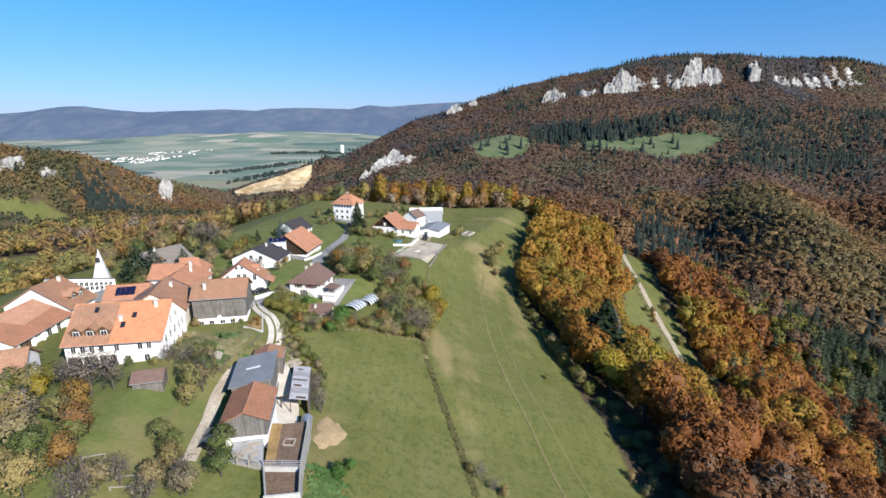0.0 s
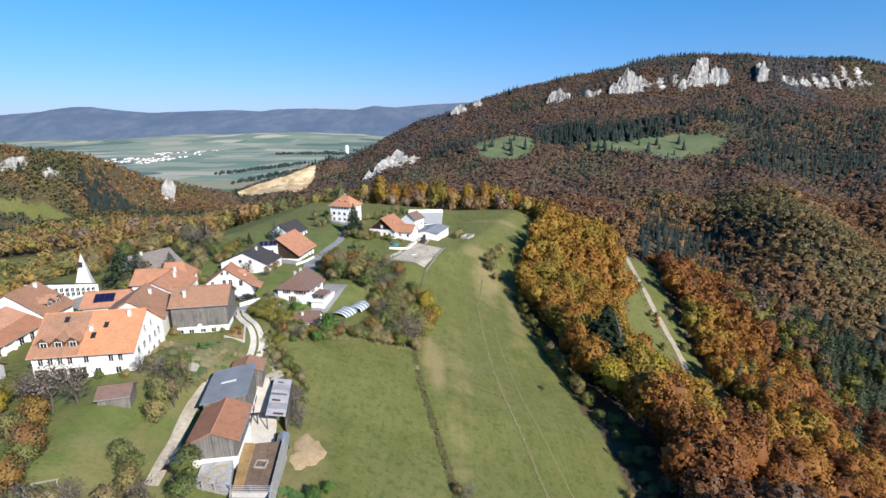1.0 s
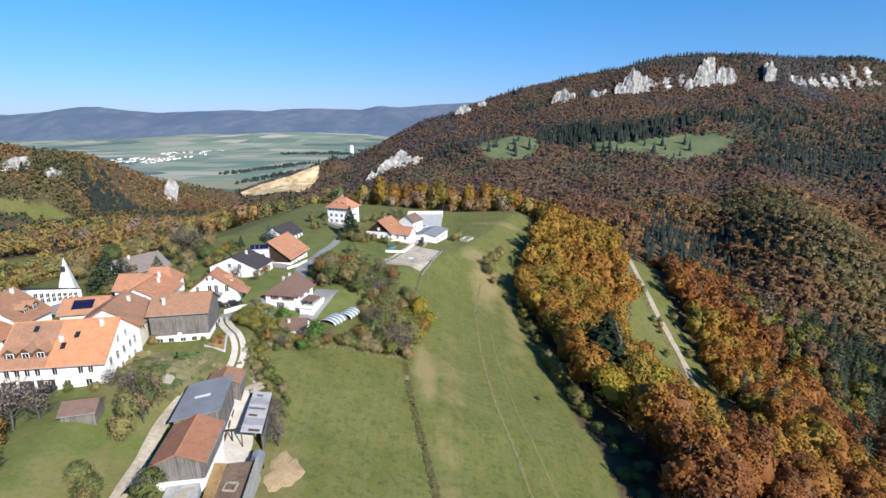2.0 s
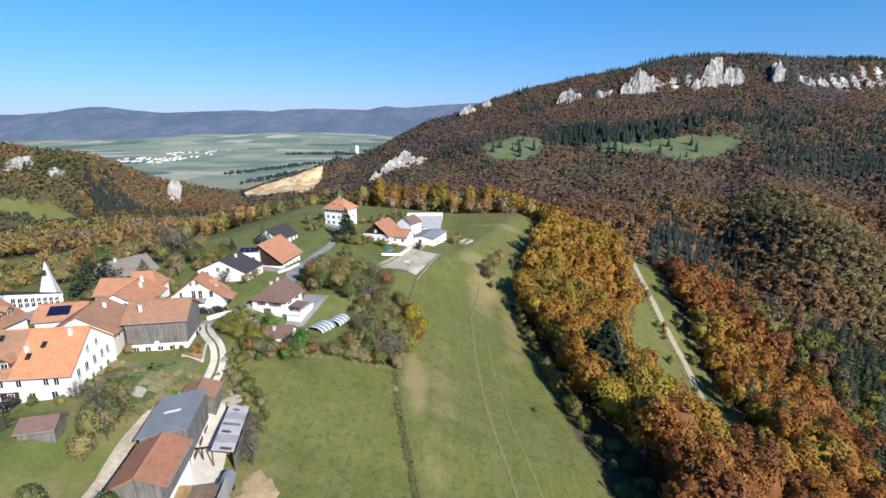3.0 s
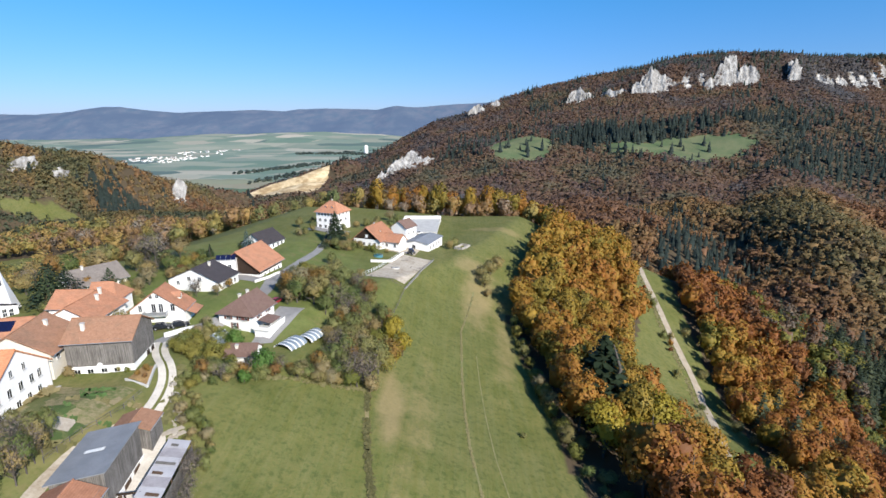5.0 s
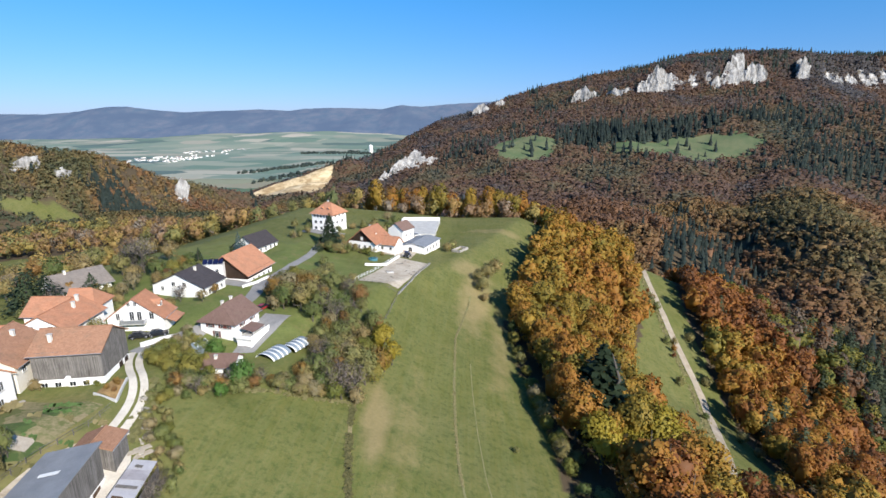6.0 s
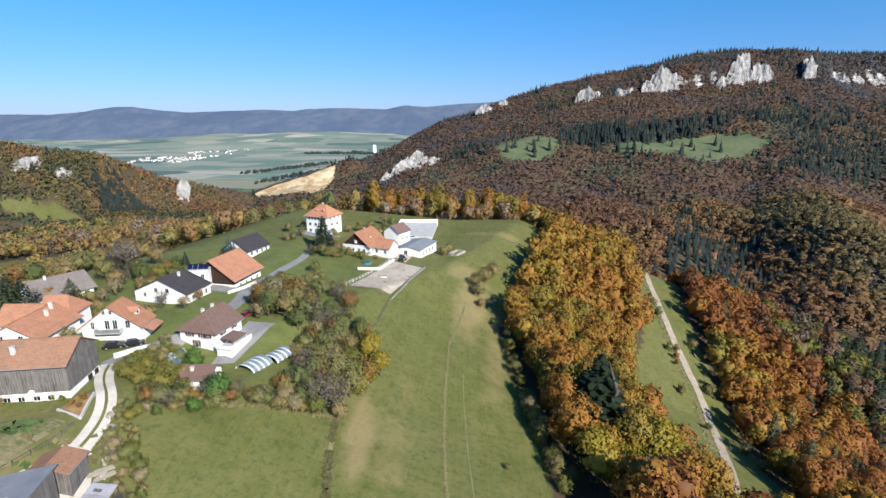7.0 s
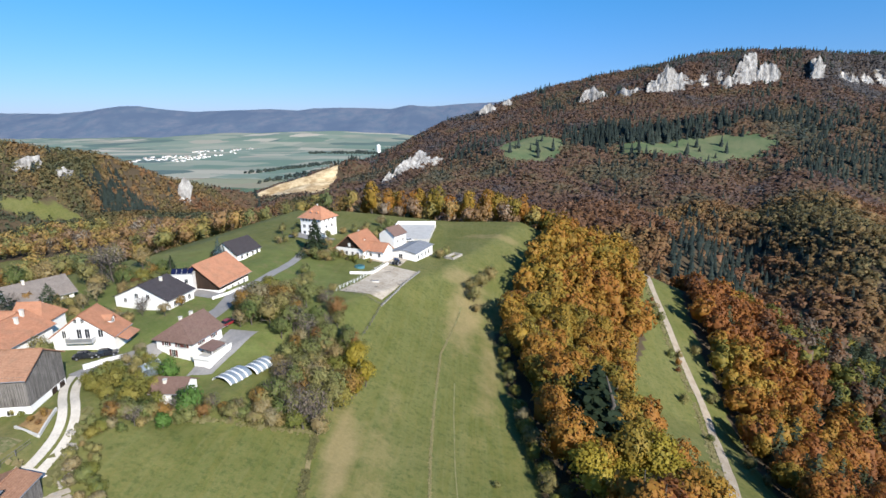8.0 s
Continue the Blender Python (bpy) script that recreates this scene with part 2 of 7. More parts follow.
def ground_material():
    """Grass, mown stripes, dry turf, woodland litter, far fields, bare rock and quarry, by the cover painted on the land."""
    n = Nodes("land", 0.95, 0.15)
    pos = n.tree.nodes.new("ShaderNodeNewGeometry").outputs["Position"]
    fine, mid, wide = n.noise(1.6, 6, 0.7, pos), n.noise(0.16, 5, 0.65, pos), n.noise(0.03, 4, 0.6, pos)
    streak = n.noise(0.25, 5, 0.7, n.add("Mapping", Vector=pos, Rotation=(0, 0, radians(6)), Scale=(3.2, 0.16, 1)).outputs[0])
    grass = n.mix(n.ramp(mid, (0.35, 0.0), (0.68, 1.0)), (0.108, 0.114, 0.029), (0.16, 0.15, 0.047))
    grass = n.mix(n.math("MULTIPLY", n.ramp(streak, (0.42, 0.0), (0.62, 1.0)), 0.28), grass, (0.17, 0.18, 0.075))
    grass = n.mix(n.math("MULTIPLY", n.ramp(fine, (0.3, 1.0), (0.55, 0.0)), 0.45), grass, (0.06, 0.11, 0.024))
    grass = n.mix(n.math("MULTIPLY", n.ramp(wide, (0.45, 0.0), (0.7, 1.0)), 0.35), grass, (0.19, 0.18, 0.085))
    lines = n.noise(0.5, 4, 0.7, n.add("Mapping", Vector=pos, Rotation=(0, 0, radians(7)), Scale=(4.5, 0.07, 1)).outputs[0])
    grass = n.mix(n.math("MULTIPLY", n.ramp(lines, (0.5, 0.0), (0.68, 1.0)), 0.2), grass, (0.21, 0.19, 0.09))
    clump = n.noise(0.7, 6, 0.75, pos)
    grass = n.mix(n.math("MULTIPLY", n.ramp(clump, (0.5, 0.0), (0.62, 1.0)), 0.6), grass, (0.056, 0.08, 0.022))
    dry = n.mix(fine, (0.22, 0.165, 0.075), (0.36, 0.28, 0.145))
    litter = n.mix(fine, (0.05, 0.04, 0.026), (0.115, 0.085, 0.052))
    rock = n.mix(n.ramp(n.noise(0.09, 8, 0.75, n.add("Mapping", Vector=pos, Scale=(1, 1, 0.35)).outputs[0]), (0.38, 0.0), (0.6, 1.0)), (0.16, 0.145, 0.125), (0.62, 0.59, 0.54))
    quarry = n.mix(n.ramp(n.noise(0.035, 7, 0.7, n.add("Mapping", Vector=pos, Scale=(1, 1, 2.5)).outputs[0]), (0.42, 0.0), (0.58, 1.0)), (0.42, 0.29, 0.15), (0.78, 0.62, 0.38))
    cell = n.add("TexVoronoi", Vector=n.add("Mapping", Vector=pos, Rotation=(0, 0, 0.2), Scale=(0.0048, 0.0085, 0)).outputs[0], Scale=1.0)
    cell.distance = "CHEBYCHEV"
    val = n.add("SeparateColor", Color=cell.outputs["Color"]).outputs[0]
    far = n.ramp(val, (0.0, (0.06, 0.09, 0.065)), (0.22, (0.11, 0.165, 0.1)), (0.36, (0.17, 0.21, 0.14)), (0.48, (0.11, 0.16, 0.1)), (0.6, (0.3, 0.27, 0.19)), (0.72, (0.13, 0.18, 0.12)), (0.86, (0.22, 0.24, 0.16)), (1.0, (0.42, 0.36, 0.27)))
    lawn = n.mix(n.ramp(mid, (0.3, 0.0), (0.7, 1.0)), (0.1, 0.135, 0.034), (0.16, 0.182, 0.058))
    lawn = n.mix(n.math("MULTIPLY", n.ramp(clump, (0.5, 0.0), (0.68, 1.0)), 0.35), lawn, (0.2, 0.18, 0.09))
    lawn = n.mix(n.math("MULTIPLY", n.ramp(n.noise(0.22, 6, 0.7, pos), (0.52, 0.0), (0.66, 1.0)), 0.55), lawn, (0.21, 0.165, 0.08))
    lawn = n.mix(n.math("MULTIPLY", n.ramp(fine, (0.3, 1.0), (0.52, 0.0)), 0.5), lawn, (0.06, 0.095, 0.022))
    one, two = n.attr("cover"), n.attr("cover_far")
    a, b = n.add("SeparateColor", Color=one), n.add("SeparateColor", Color=two)
    edge = n.math("MULTIPLY", n.math("SUBTRACT", mid, 0.5), 0.9)

    def by(mask, under, over, soft=0.2):
        f = n.ramp(n.math("ADD", mask, edge), (0.5 - soft, 0.0), (0.5 + soft, 1.0))
        return n.mix(f, under, over)

    c = by(b.outputs[1], grass, lawn, 0.3)
    c = by(a.outputs[0], c, n.mix(0.3, dry, grass), 0.3)
    c = by(a.outputs[1], c, litter)
    # mountain pasture: a cooler green than near grass, with haze mixed into it
    c = by(n.add("SeparateColor", Color=n.attr("cover_high")).outputs[0], c, n.mix(n.ramp(wide, (0.35, 0.0), (0.65, 1.0)), (0.085, 0.125, 0.058), (0.15, 0.165, 0.085)), 0.05)
    c = by(b.outputs[0], c, far, 0.05)
    c = by(a.outputs[2], c, rock, 0.1)
    c = by(b.outputs[2], c, quarry, 0.06)
    return n.done(c, n.math("ADD", fine, mid), 0.25, 0.5)


def garden_material():
    """Plots of soil, dry stalks and greens."""
    n = Nodes("kitchen_garden", 0.95, 0.15)
    cell = n.add("TexVoronoi", Vector=n.add("Mapping", Vector=n.where(), Rotation=(0, 0, 0.2), Scale=(0.28, 0.5, 0)).outputs[0], Scale=1.0)
    cell.distance = "CHEBYCHEV"
    v = n.add("SeparateColor", Color=cell.outputs["Color"]).outputs[0]
    c = n.ramp(n.math("ADD", v, n.math("MULTIPLY", n.math("SUBTRACT", n.noise(1.1, 5, 0.7), 0.5), 1.1)), (0.1, (0.07, 0.105, 0.035)), (0.35, (0.16, 0.16, 0.07)), (0.6, (0.27, 0.22, 0.13)), (0.9, (0.12, 0.13, 0.05)))
    return n.done(c, n.noise(3.0, 5, 0.7), 0.2, 0.7)


GARDEN = garden_material()
LAND = ground_material()


# ---------- land ----------
def hashed(i, j, k):
    v = np.sin(i * 127.1 + j * 311.7 + k * 74.7) * 43758.5453
    return v - np.floor(v)


def rough(x, y, size, k=0, octaves=4):
    """Smooth noise from -1 to 1 over the plan."""
    total, amp, whole = 0.0, 1.0, 0.0
    for o in range(octaves):
        u, v = x / size, y / size
        i, j = np.floor(u), np.floor(v)
        f, g = u - i, v - j
        f, g = f * f * (3 - 2 * f), g * g * (3 - 2 * g)
        n = (hashed(i, j, k + o) * (1 - f) + hashed(i + 1, j, k + o) * f) * (1 - g) + (hashed(i, j + 1, k + o) * (1 - f) + hashed(i + 1, j + 1, k + o) * f) * g
        total, whole, amp, size = total + amp * (2 * n - 1), whole + amp, amp * 0.5, size * 0.47
    return total / whole


def soft(d, w):
    """d where it is positive, nought where it is negative, with a rounded corner."""
    return 0.5 * (d + np.sqrt(d * d + w * w)) - 0.5 * w * np.exp(-np.abs(d) / w)


def smax(a, b, k=10.0):
    return 0.5 * (a + b + np.sqrt((a - b) ** 2 + k * k)) - 0.5 * k * np.exp(-np.abs(a - b) / k)


CREST_X = (-520, -400, -330, -190, -63, 69, 174, 323, 466, 642, 860, 930, 1000, 1100, 1330)
CREST_Z = (-125, -112, -80, -24, 44, 84, 114, 150, 178, 195, 186, 176, 156, 108, 20)
LEFT_X = (-1100, -800, -560, -478, -444, -362, -300, -240)
LEFT_Z = (60, 45, 24, 2, -34, -74, -105, -125)
LEFT_Y = (560, 580, 620, 680, 750, 850, 950, 1000)


def village_land(x, y):
    """The village spur: a gentle crest that falls to a wooded flank on either side."""
    tilt = np.interp(y, (98, 130, 195, 260, 310), (0.0, 0.07, 0.16, 0.13, 0.08))
    zc = 4.5 - 0.035 * (np.clip(y, 40, 330) - 80) - tilt * (soft(x + 60, 12) - soft(x, 12))
    xe = np.interp(y, (60, 80, 130, 180, 215, 260, 310, 350), (-60, -57, -38, -17, -2, 18, 40, 45))
    slope = np.interp(y, (60, 150, 195, 225, 260, 334), (0.37, 0.39, 0.45, 0.44, 0.4, 0.42))
    xl = np.interp(y, (80, 150, 220, 320), (-125, -122, -98, -90))
    zc = zc - 2.0 * np.exp(-((x + 42) / 13) ** 2 - ((y - 126) / 11) ** 2) - 3.6 * np.exp(-((x + 43) / 8) ** 2 - ((y - 117) / 9) ** 2)
    zc = zc - 1.1 * np.exp(-((x + 58) / 9) ** 2 - ((y - 92) / 6) ** 2)
    zc = zc - 1.3 * np.exp(-((x + 50) / 4) ** 2 - ((y - 124) / 6) ** 2) - 2.0 * np.exp(-((x + 44.5) / 5) ** 2 - ((y - 110.5) / 4.5) ** 2)
    zc = zc + 2.7 * np.exp(-((x + 33) / 9) ** 2 - ((y - 50) / 13) ** 2)
    zc = zc - 1.9 * np.exp(-((x + 40.5) / 6) ** 2 - ((y - 107.5) / 4) ** 2) + 1.3 * np.exp(-((x + 29) / 7) ** 2 - ((y - 118) / 8) ** 2)
    zc = zc - 1.2 * np.exp(-((x + 71) / 9) ** 2 - ((y - 72.5) / 5) ** 2)
    zc = zc - 1.5 * np.exp(-((x + 74) / 10) ** 2 - ((y - 205) / 7) ** 2) - 1.4 * np.exp(-((x + 60) / 10) ** 2 - ((y - 253) / 7) ** 2) - 1.7 * np.exp(-((x + 106) / 10) ** 2 - ((y - 146) / 8) ** 2) - 1.0 * np.exp(-((x + 70) / 9) ** 2 - ((y - 145) / 6) ** 2)
    zc = zc - 1.2 * np.exp(-((x + 91) / 13) ** 2 - ((y - 73) / 16) ** 2)
    return zc - soft(x - xe, 14) * slope - soft(xl - x, 25) * 0.3 - soft(y - 322, 15) * 0.45


def quarry_land(x, y):
    """The cut end of the mountain's flank."""
    top = np.interp(x, (-470, -430, -275, -225, -180), (-125, -97, -46, -32, -60))
    return top - soft(1030 - y, 6) * 0.95 - soft(y - 1060, 20) * 0.4 + 3 * rough(x, y, 40, 15, 3)


def mountain_land(x, y):
    crest = np.interp(x, CREST_X, CREST_Z)
    yy = y + 40 * rough(x, y, 240, 5, 3)
    cliff = np.interp(x, (330, 420), (0.0, 1.0))
    p0 = np.interp(yy, (180, 330, 420, 750, 1085, 1130, 1300, 1380), (-0.05, 0.1, 0.17, 0.42, 0.78, 0.83, 1.0, 1.0))
    p1 = np.interp(yy, (180, 330, 420, 750, 1085, 1120, 1300, 1380), (-0.05, 0.1, 0.17, 0.42, 0.76, 0.92, 1.0, 1.0))
    p = p0 + (p1 - p0) * cliff
    z = -115 + (crest + 115) * p + (9 * rough(x, y, 130, 9, 4) + 34 * rough(x + 0.35 * y, y * 0.3, 150, 19, 2) * np.clip((1120 - y) / 250, 0, 1)) * np.clip((y - 300) / 150, 0, 1)
    ridge = np.interp(y, (340, 480, 600, 740), (278, 336, 398, 455))      # a steep wooded rib between two ravines
    fade = np.clip((y - 300) / 90, 0, 1) * np.clip((840 - y) / 160, 0, 1)
    z = z + fade * (16 * np.exp(-((x - ridge) / 54) ** 2) - 12 * np.exp(-((x - ridge + 84) / 38) ** 2) - 10 * np.exp(-((x - ridge - 92) / 42) ** 2))
    return z - soft(y - 1380, 40) * 0.5


def left_land(x, y):
    zc, yc = np.interp(x, LEFT_X, LEFT_Z), np.interp(x, LEFT_X, LEFT_Y)
    d = yc - y
    return zc - soft(d, 30) * np.interp(x, (-600, -500, -440), (0.34, 0.26, 0.22)) - soft(-d, 30) * 0.35 + 6 * rough(x, y, 110, 21, 4)


def land(x, y):
    x, y = np.asarray(x, float), np.asarray(y, float)
    z = smax(village_land(x, y), mountain_land(x, y))
    z = smax(smax(z, left_land(x, y)), quarry_land(x, y), 6)
    floor = np.interp(y, (0, 350, 600, 800, 1000), (-60, -62, -66, -92, -107)) + 3 * rough(x, y, 150, 31, 3)
    floor = np.where(x > 0, np.interp(y, (0, 500, 900, 1300), (-125, -110, -107, -107)), floor)
    return smax(z, floor, 16) + 0.25 * rough(x, y, 9, 41, 2)


def ground_at(x, y):
    return float(land(x, y))


def axis_steps(lo, c0, c1, hi, step, most, until, grow=1.05):
    """Even steps from c0 to c1, growing ones outside."""
    up, s = [c1], step
    while up[-1] < hi:
        s = s * grow if (s < most or up[-1] > until) else s
        up.append(up[-1] + s)
    down, s = [c0], step
    while down[-1] > lo:
        s = s * grow if (s < most or down[-1] < -until) else s
        down.append(down[-1] - s)
    return np.array(down[:0:-1] + list(np.arange(c0, c1, step)) + up)


def grid_mesh(name, xs, ys, zs, material):
    """One sheet of squares over the plan."""
    nx, ny = len(xs), len(ys)
    X, Y = np.meshgrid(xs, ys)
    me = bpy.data.meshes.new(name)
    co = np.stack((X, Y, zs), -1).reshape(-1, 3)
    i = np.arange((ny - 1) * (nx - 1))
    a = (i // (nx - 1)) * nx + i % (nx - 1)
    quads = np.stack((a, a + 1, a + nx + 1, a + nx), -1)
    fill(me, co, quads)
    me.materials.append(material)
    return me


def fill(me, co, faces):
    """Puts vertices and faces of one size into a mesh."""
    k = faces.shape[1]
    me.vertices.add(len(co))
    me.vertices.foreach_set("co", np.asarray(co, np.float32).ravel())
    me.loops.add(faces.size)
    me.loops.foreach_set("vertex_index", np.asarray(faces, np.int32).ravel())
    me.polygons.add(len(faces))
    me.polygons.foreach_set("loop_start", np.arange(0, faces.size, k, dtype=np.int32))
    me.update(calc_edges=True)
    return me


def band(v, lo, hi, w):
    """1 between lo and hi, with edges w wide."""
    return np.clip((v - lo) / w + 0.5, 0, 1) * np.clip((hi - v) / w + 0.5, 0, 1)


def blob(x, y, cx, cy, rx, ry, turn=0.0):
    """1 inside an ellipse of the plan, falling to 0 at twice its size."""
    c, s = math.cos(turn), math.sin(turn)
    u, v = ((x - cx) * c + (y - cy) * s) / rx, (-(x - cx) * s + (y - cy) * c) / ry
    return np.clip(1.5 - np.hypot(u, v), 0, 1)


def wood_right(x, y):
    """The wooded flank between the mown field and the farm track."""
    lo = np.interp(y, (40, 96, 116, 128, 141, 172, 208, 235, 300), (47, 46, 44, 38, 35, 30, 29, 36, 55))
    hi = np.interp(y, (40, 108, 118, 128, 140, 150, 175, 200, 235, 270, 300, 340), (118, 114, 104, 86, 72, 67, 65, 71, 90, 97, 104, 114))
    return (x > lo) & (x < hi) & (y < 330)


def track_x(y):
    return np.interp(y, (60, 130, 152, 172, 198, 217, 236, 256, 281, 307, 340, 385), (66, 80, 89, 96, 103.5, 106, 106.4, 107.5, 111, 114, 121, 136))


def spur_x(y):
    """The edge of the wood beyond the farm track."""
    return np.interp(y, (60, 130, 172, 195, 225, 262, 334, 380), (105, 106.5, 110.5, 115.5, 119, 124, 141, 152))


def meadow_far(x, y):
    """Pastures let into the mountain's woods."""
    w = 0.35 * rough(x, y, 60, 51, 3)
    return np.maximum(blob(x, y, 345, 838, 105, 44, -0.05) + w * 0.6, blob(x, y, 100, 880, 48, 56, -0.2) + w * 0.6)


# crags: foot from (x, y) to (x, y), height, lean, and the outline of the rim
CRAGS = ((343, 1090, 434, 1088, 50, 0.45, (0.3, 0.5, 0.72, 1.0, 0.85, 0.62, 0.6, 0.4)), (438, 1092, 462, 1094, 22, 0.5, (0.3, 0.9, 0.5)), (500, 1086, 552, 1090, 60, 0.55, (0.3, 0.62, 0.9, 1.0, 0.92)), (546, 1088, 590, 1090, 40, 0.5, (0.7, 0.9, 1.0, 0.95, 0.4)),
         (638, 1082, 670, 1086, 40, 0.5, (0.35, 0.7, 1.0, 0.95, 0.8)), (650, 1106, 674, 1110, 24, 0.4, (0.8, 0.9, 1.0)),
         (470, 1094, 488, 1096, 16, 0.6, (0.4, 1.0, 0.6)), (478, 1078, 502, 1080, 22, 0.6, (0.4, 0.9, 1.0)),
         (222, 1126, 276, 1122, 26, 0.6, (0.3, 0.7, 0.8, 1.0, 0.6, 0.8, 0.3)), (292, 1120, 340, 1100, 14, 0.6, (0.3, 0.9, 0.5, 0.8, 0.6)), (18, 1245, 70, 1260, 18, 0.6, (0.3, 0.8, 1.0, 0.6, 0.4)), (72, 1262, 96, 1266, 12, 0.6, (0.5, 1.0, 0.4)),
         (-122, 872, -62, 912, 27, 2.3, (0.25, 0.5, 0.62, 0.8, 0.95, 1.0, 0.7, 0.4)), (-138, 846, -112, 862, 18, 2.2, (0.3, 0.7, 0.6, 0.9, 0.4)), (-70, 926, -46, 936, 14, 1.5, (0.5, 1.0, 0.5)),
         (-526, 588, -500, 602, 14, 1.3, (0.4, 1.0, 0.8, 0.5)), (-490, 606, -474, 616, 8, 1.2, (0.6, 1.0, 0.5)), (-420, 738, -402, 744, 24, 0.45, (0.75, 0.95, 1.0, 0.8)))
# the broken wall along the mountain's shoulder: two tiers of leaning slabs
slab_rng = np.random.default_rng(64)
CRAGS += tuple((float(x0), float(y0), float(x0 + w), float(y0 + 3), float(h), 1.1, (0.3, 0.7, 0.5, 1.0, 0.6, 0.75, 0.3)) for x0, y0, w, h in zip(np.linspace(692, 862, 17) + slab_rng.uniform(-3, 3, 17), 1078 + 22 * (np.arange(17) % 2 == 1) + slab_rng.uniform(-6, 6, 17), slab_rng.uniform(16, 26, 17), slab_rng.uniform(13, 23, 17)))


def crag(x, y):
    """Where the limestone comes through."""
    return np.maximum.reduce([blob(x, y, (x0 + x1) / 2, (y0 + y1) / 2 + h * lean * 0.3 - 4, abs(x1 - x0) * 0.4, 9 + h * lean * 0.2) for x0, y0, x1, y1, h, lean, rim in CRAGS])


def left_meadow(x, y):
    """Pastures in the hollow beyond the village."""
    w = 0.3 * rough(x, y, 40, 57, 3)
    return (blob(x, y, -460, 562, 66, 9, 1.0) + w > 0.5) | (blob(x, y, -130, 262, 75, 40, 0.85) + w * 0.3 > 0.5) | (blob(x, y, -338, 383, 78, 26, 0.75) + w > 0.5) | (blob(x, y, -175, 205, 60, 30, 0.4) + w > 0.5)


xs = axis_steps(-4600, -132, 178, 4600, 2.5, 13, 1150)
ys = axis_steps(-700, 20, 345, 4650, 2.5, 11, 1420)
X, Y = np.meshgrid(xs, ys)
Z = land(X, Y)
ground = new("ground", grid_mesh("ground", xs, ys, Z, LAND))
tagged(ground, "rolling green pasture, wooded slopes and a wide valley", "ground", kind="structure")


def paint(ob, name, r, g, b):
    at = ob.data.attributes.new(name, "FLOAT_COLOR", "POINT")
    at.data.foreach_set("color", np.stack((r, g, b, np.ones_like(r)), -1).astype(np.float32).ravel())


dry = np.maximum.reduce([blob(X, Y, -8.2, 112, 2.6, 13, 0.12), 0.75 * blob(X, Y, 14, 205, 6, 30, -0.1), 0.35 * blob(X, Y, -28, 66, 3, 6, 0.2), 0.4 * blob(X, Y, -2, 105, 4, 40, 0.0), 0.6 * blob(X, Y, 24, 285, 16, 5), 0.7 * blob(X, Y, 12, 226, 8, 8), 0.45 * blob(X, Y, -50, 50, 9, 14), 0.6 * blob(X, Y, -57, 80, 10, 14), 0.5 * blob(X, Y, -30, 62, 5, 12), 0.5 * blob(X, Y, 22, 175, 4, 40, -0.05)])
# litter runs 4 m past the wood, darkening turf where tree shade falls
litter = np.maximum((wood_right(X, Y) | wood_right(X + 4, Y) & (Y < 200)) * 1.0, ((X > spur_x(Y) - 2) & (Y < 420)) * 1.0)
litter = np.maximum(litter, ((Y > 345) & (meadow_far(X, Y) < 0.5) & (Y < 1500)) * 1.0)
# the extra litter left of the near trees paints in their shadow
litter = np.where(left_meadow(X, Y), 0, np.maximum(litter, (X > np.interp(Y, (60, 100, 130), (37, 34, 31))) * (X < 60) * (Y < 132) * (Y > 30)))
far = np.clip((Y - np.interp(X, (-520, -430, -250, -150), (1000, 1050, 1120, 1350))) / 40, 0, 1)
quarry = band(X, -436, -258, 8) * band(Y, 905, 1036, 8)
paint(ground, "cover", dry, litter, crag(X, Y))
lawn = np.maximum.reduce([blob(X, Y, -62, 165, 40, 60), blob(X, Y, -60, 58, 22, 22)])
paint(ground, "cover_far", far, lawn, quarry)
pasture = np.where((Y > 700) & (meadow_far(X, Y) > 0.4), 1.0, 0.0)
paint(ground, "cover_high", pasture, pasture, pasture)


def ridge_material():
    """Wooded hills far off, glowing blue in place of the air before them."""
    n = Nodes("hazed_far_hills", 1.0, 0.0)
    pos = n.tree.nodes.new("ShaderNodeNewGeometry").outputs["Position"]
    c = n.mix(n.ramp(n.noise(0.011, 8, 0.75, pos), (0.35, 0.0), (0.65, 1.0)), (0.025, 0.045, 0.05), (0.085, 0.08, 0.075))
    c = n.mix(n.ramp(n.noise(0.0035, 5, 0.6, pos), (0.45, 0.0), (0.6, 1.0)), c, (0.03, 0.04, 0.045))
    # haze put in as a faint blue emission of the hills
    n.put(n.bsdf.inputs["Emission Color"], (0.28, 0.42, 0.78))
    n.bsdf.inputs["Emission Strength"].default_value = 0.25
    return n.done(c, n.noise(0.02, 6, 0.7, pos), 12.0, 0.6)


rx_, ry_ = np.arange(-5200, 5200, 26.0), np.arange(3300, 4560, 24.0)
RX, RY = np.meshgrid(rx_, ry_)
top = np.interp(RX, (-5200, -3490, -3218, -2944, -2810, -2591, -2369, -1691, -1467, -1330, -968, -696, -536, -378, -59, 191, 578, 2000, 5200), (107, 90, 116, 148, 152, 121, 103, 125, 111, 131, 134, 120, 154, 138, 162, 174, 187, 170, 140)) + 3 * rough(RX, RX * 0, 160, 91, 3)
up = np.interp(RY + 130 * rough(RX, RY, 500, 93, 4), (3450, 3600, 4250, 4560), (0, 0.08, 1.0, 0.9))
RZ = -118 + (top + 118) * up + 12 * rough(RX, RY, 200, 95, 4) * np.clip(up * 3, 0, 1) * np.clip((1.03 - up) * 6, 0, 1)
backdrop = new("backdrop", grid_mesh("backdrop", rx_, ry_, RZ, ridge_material()))
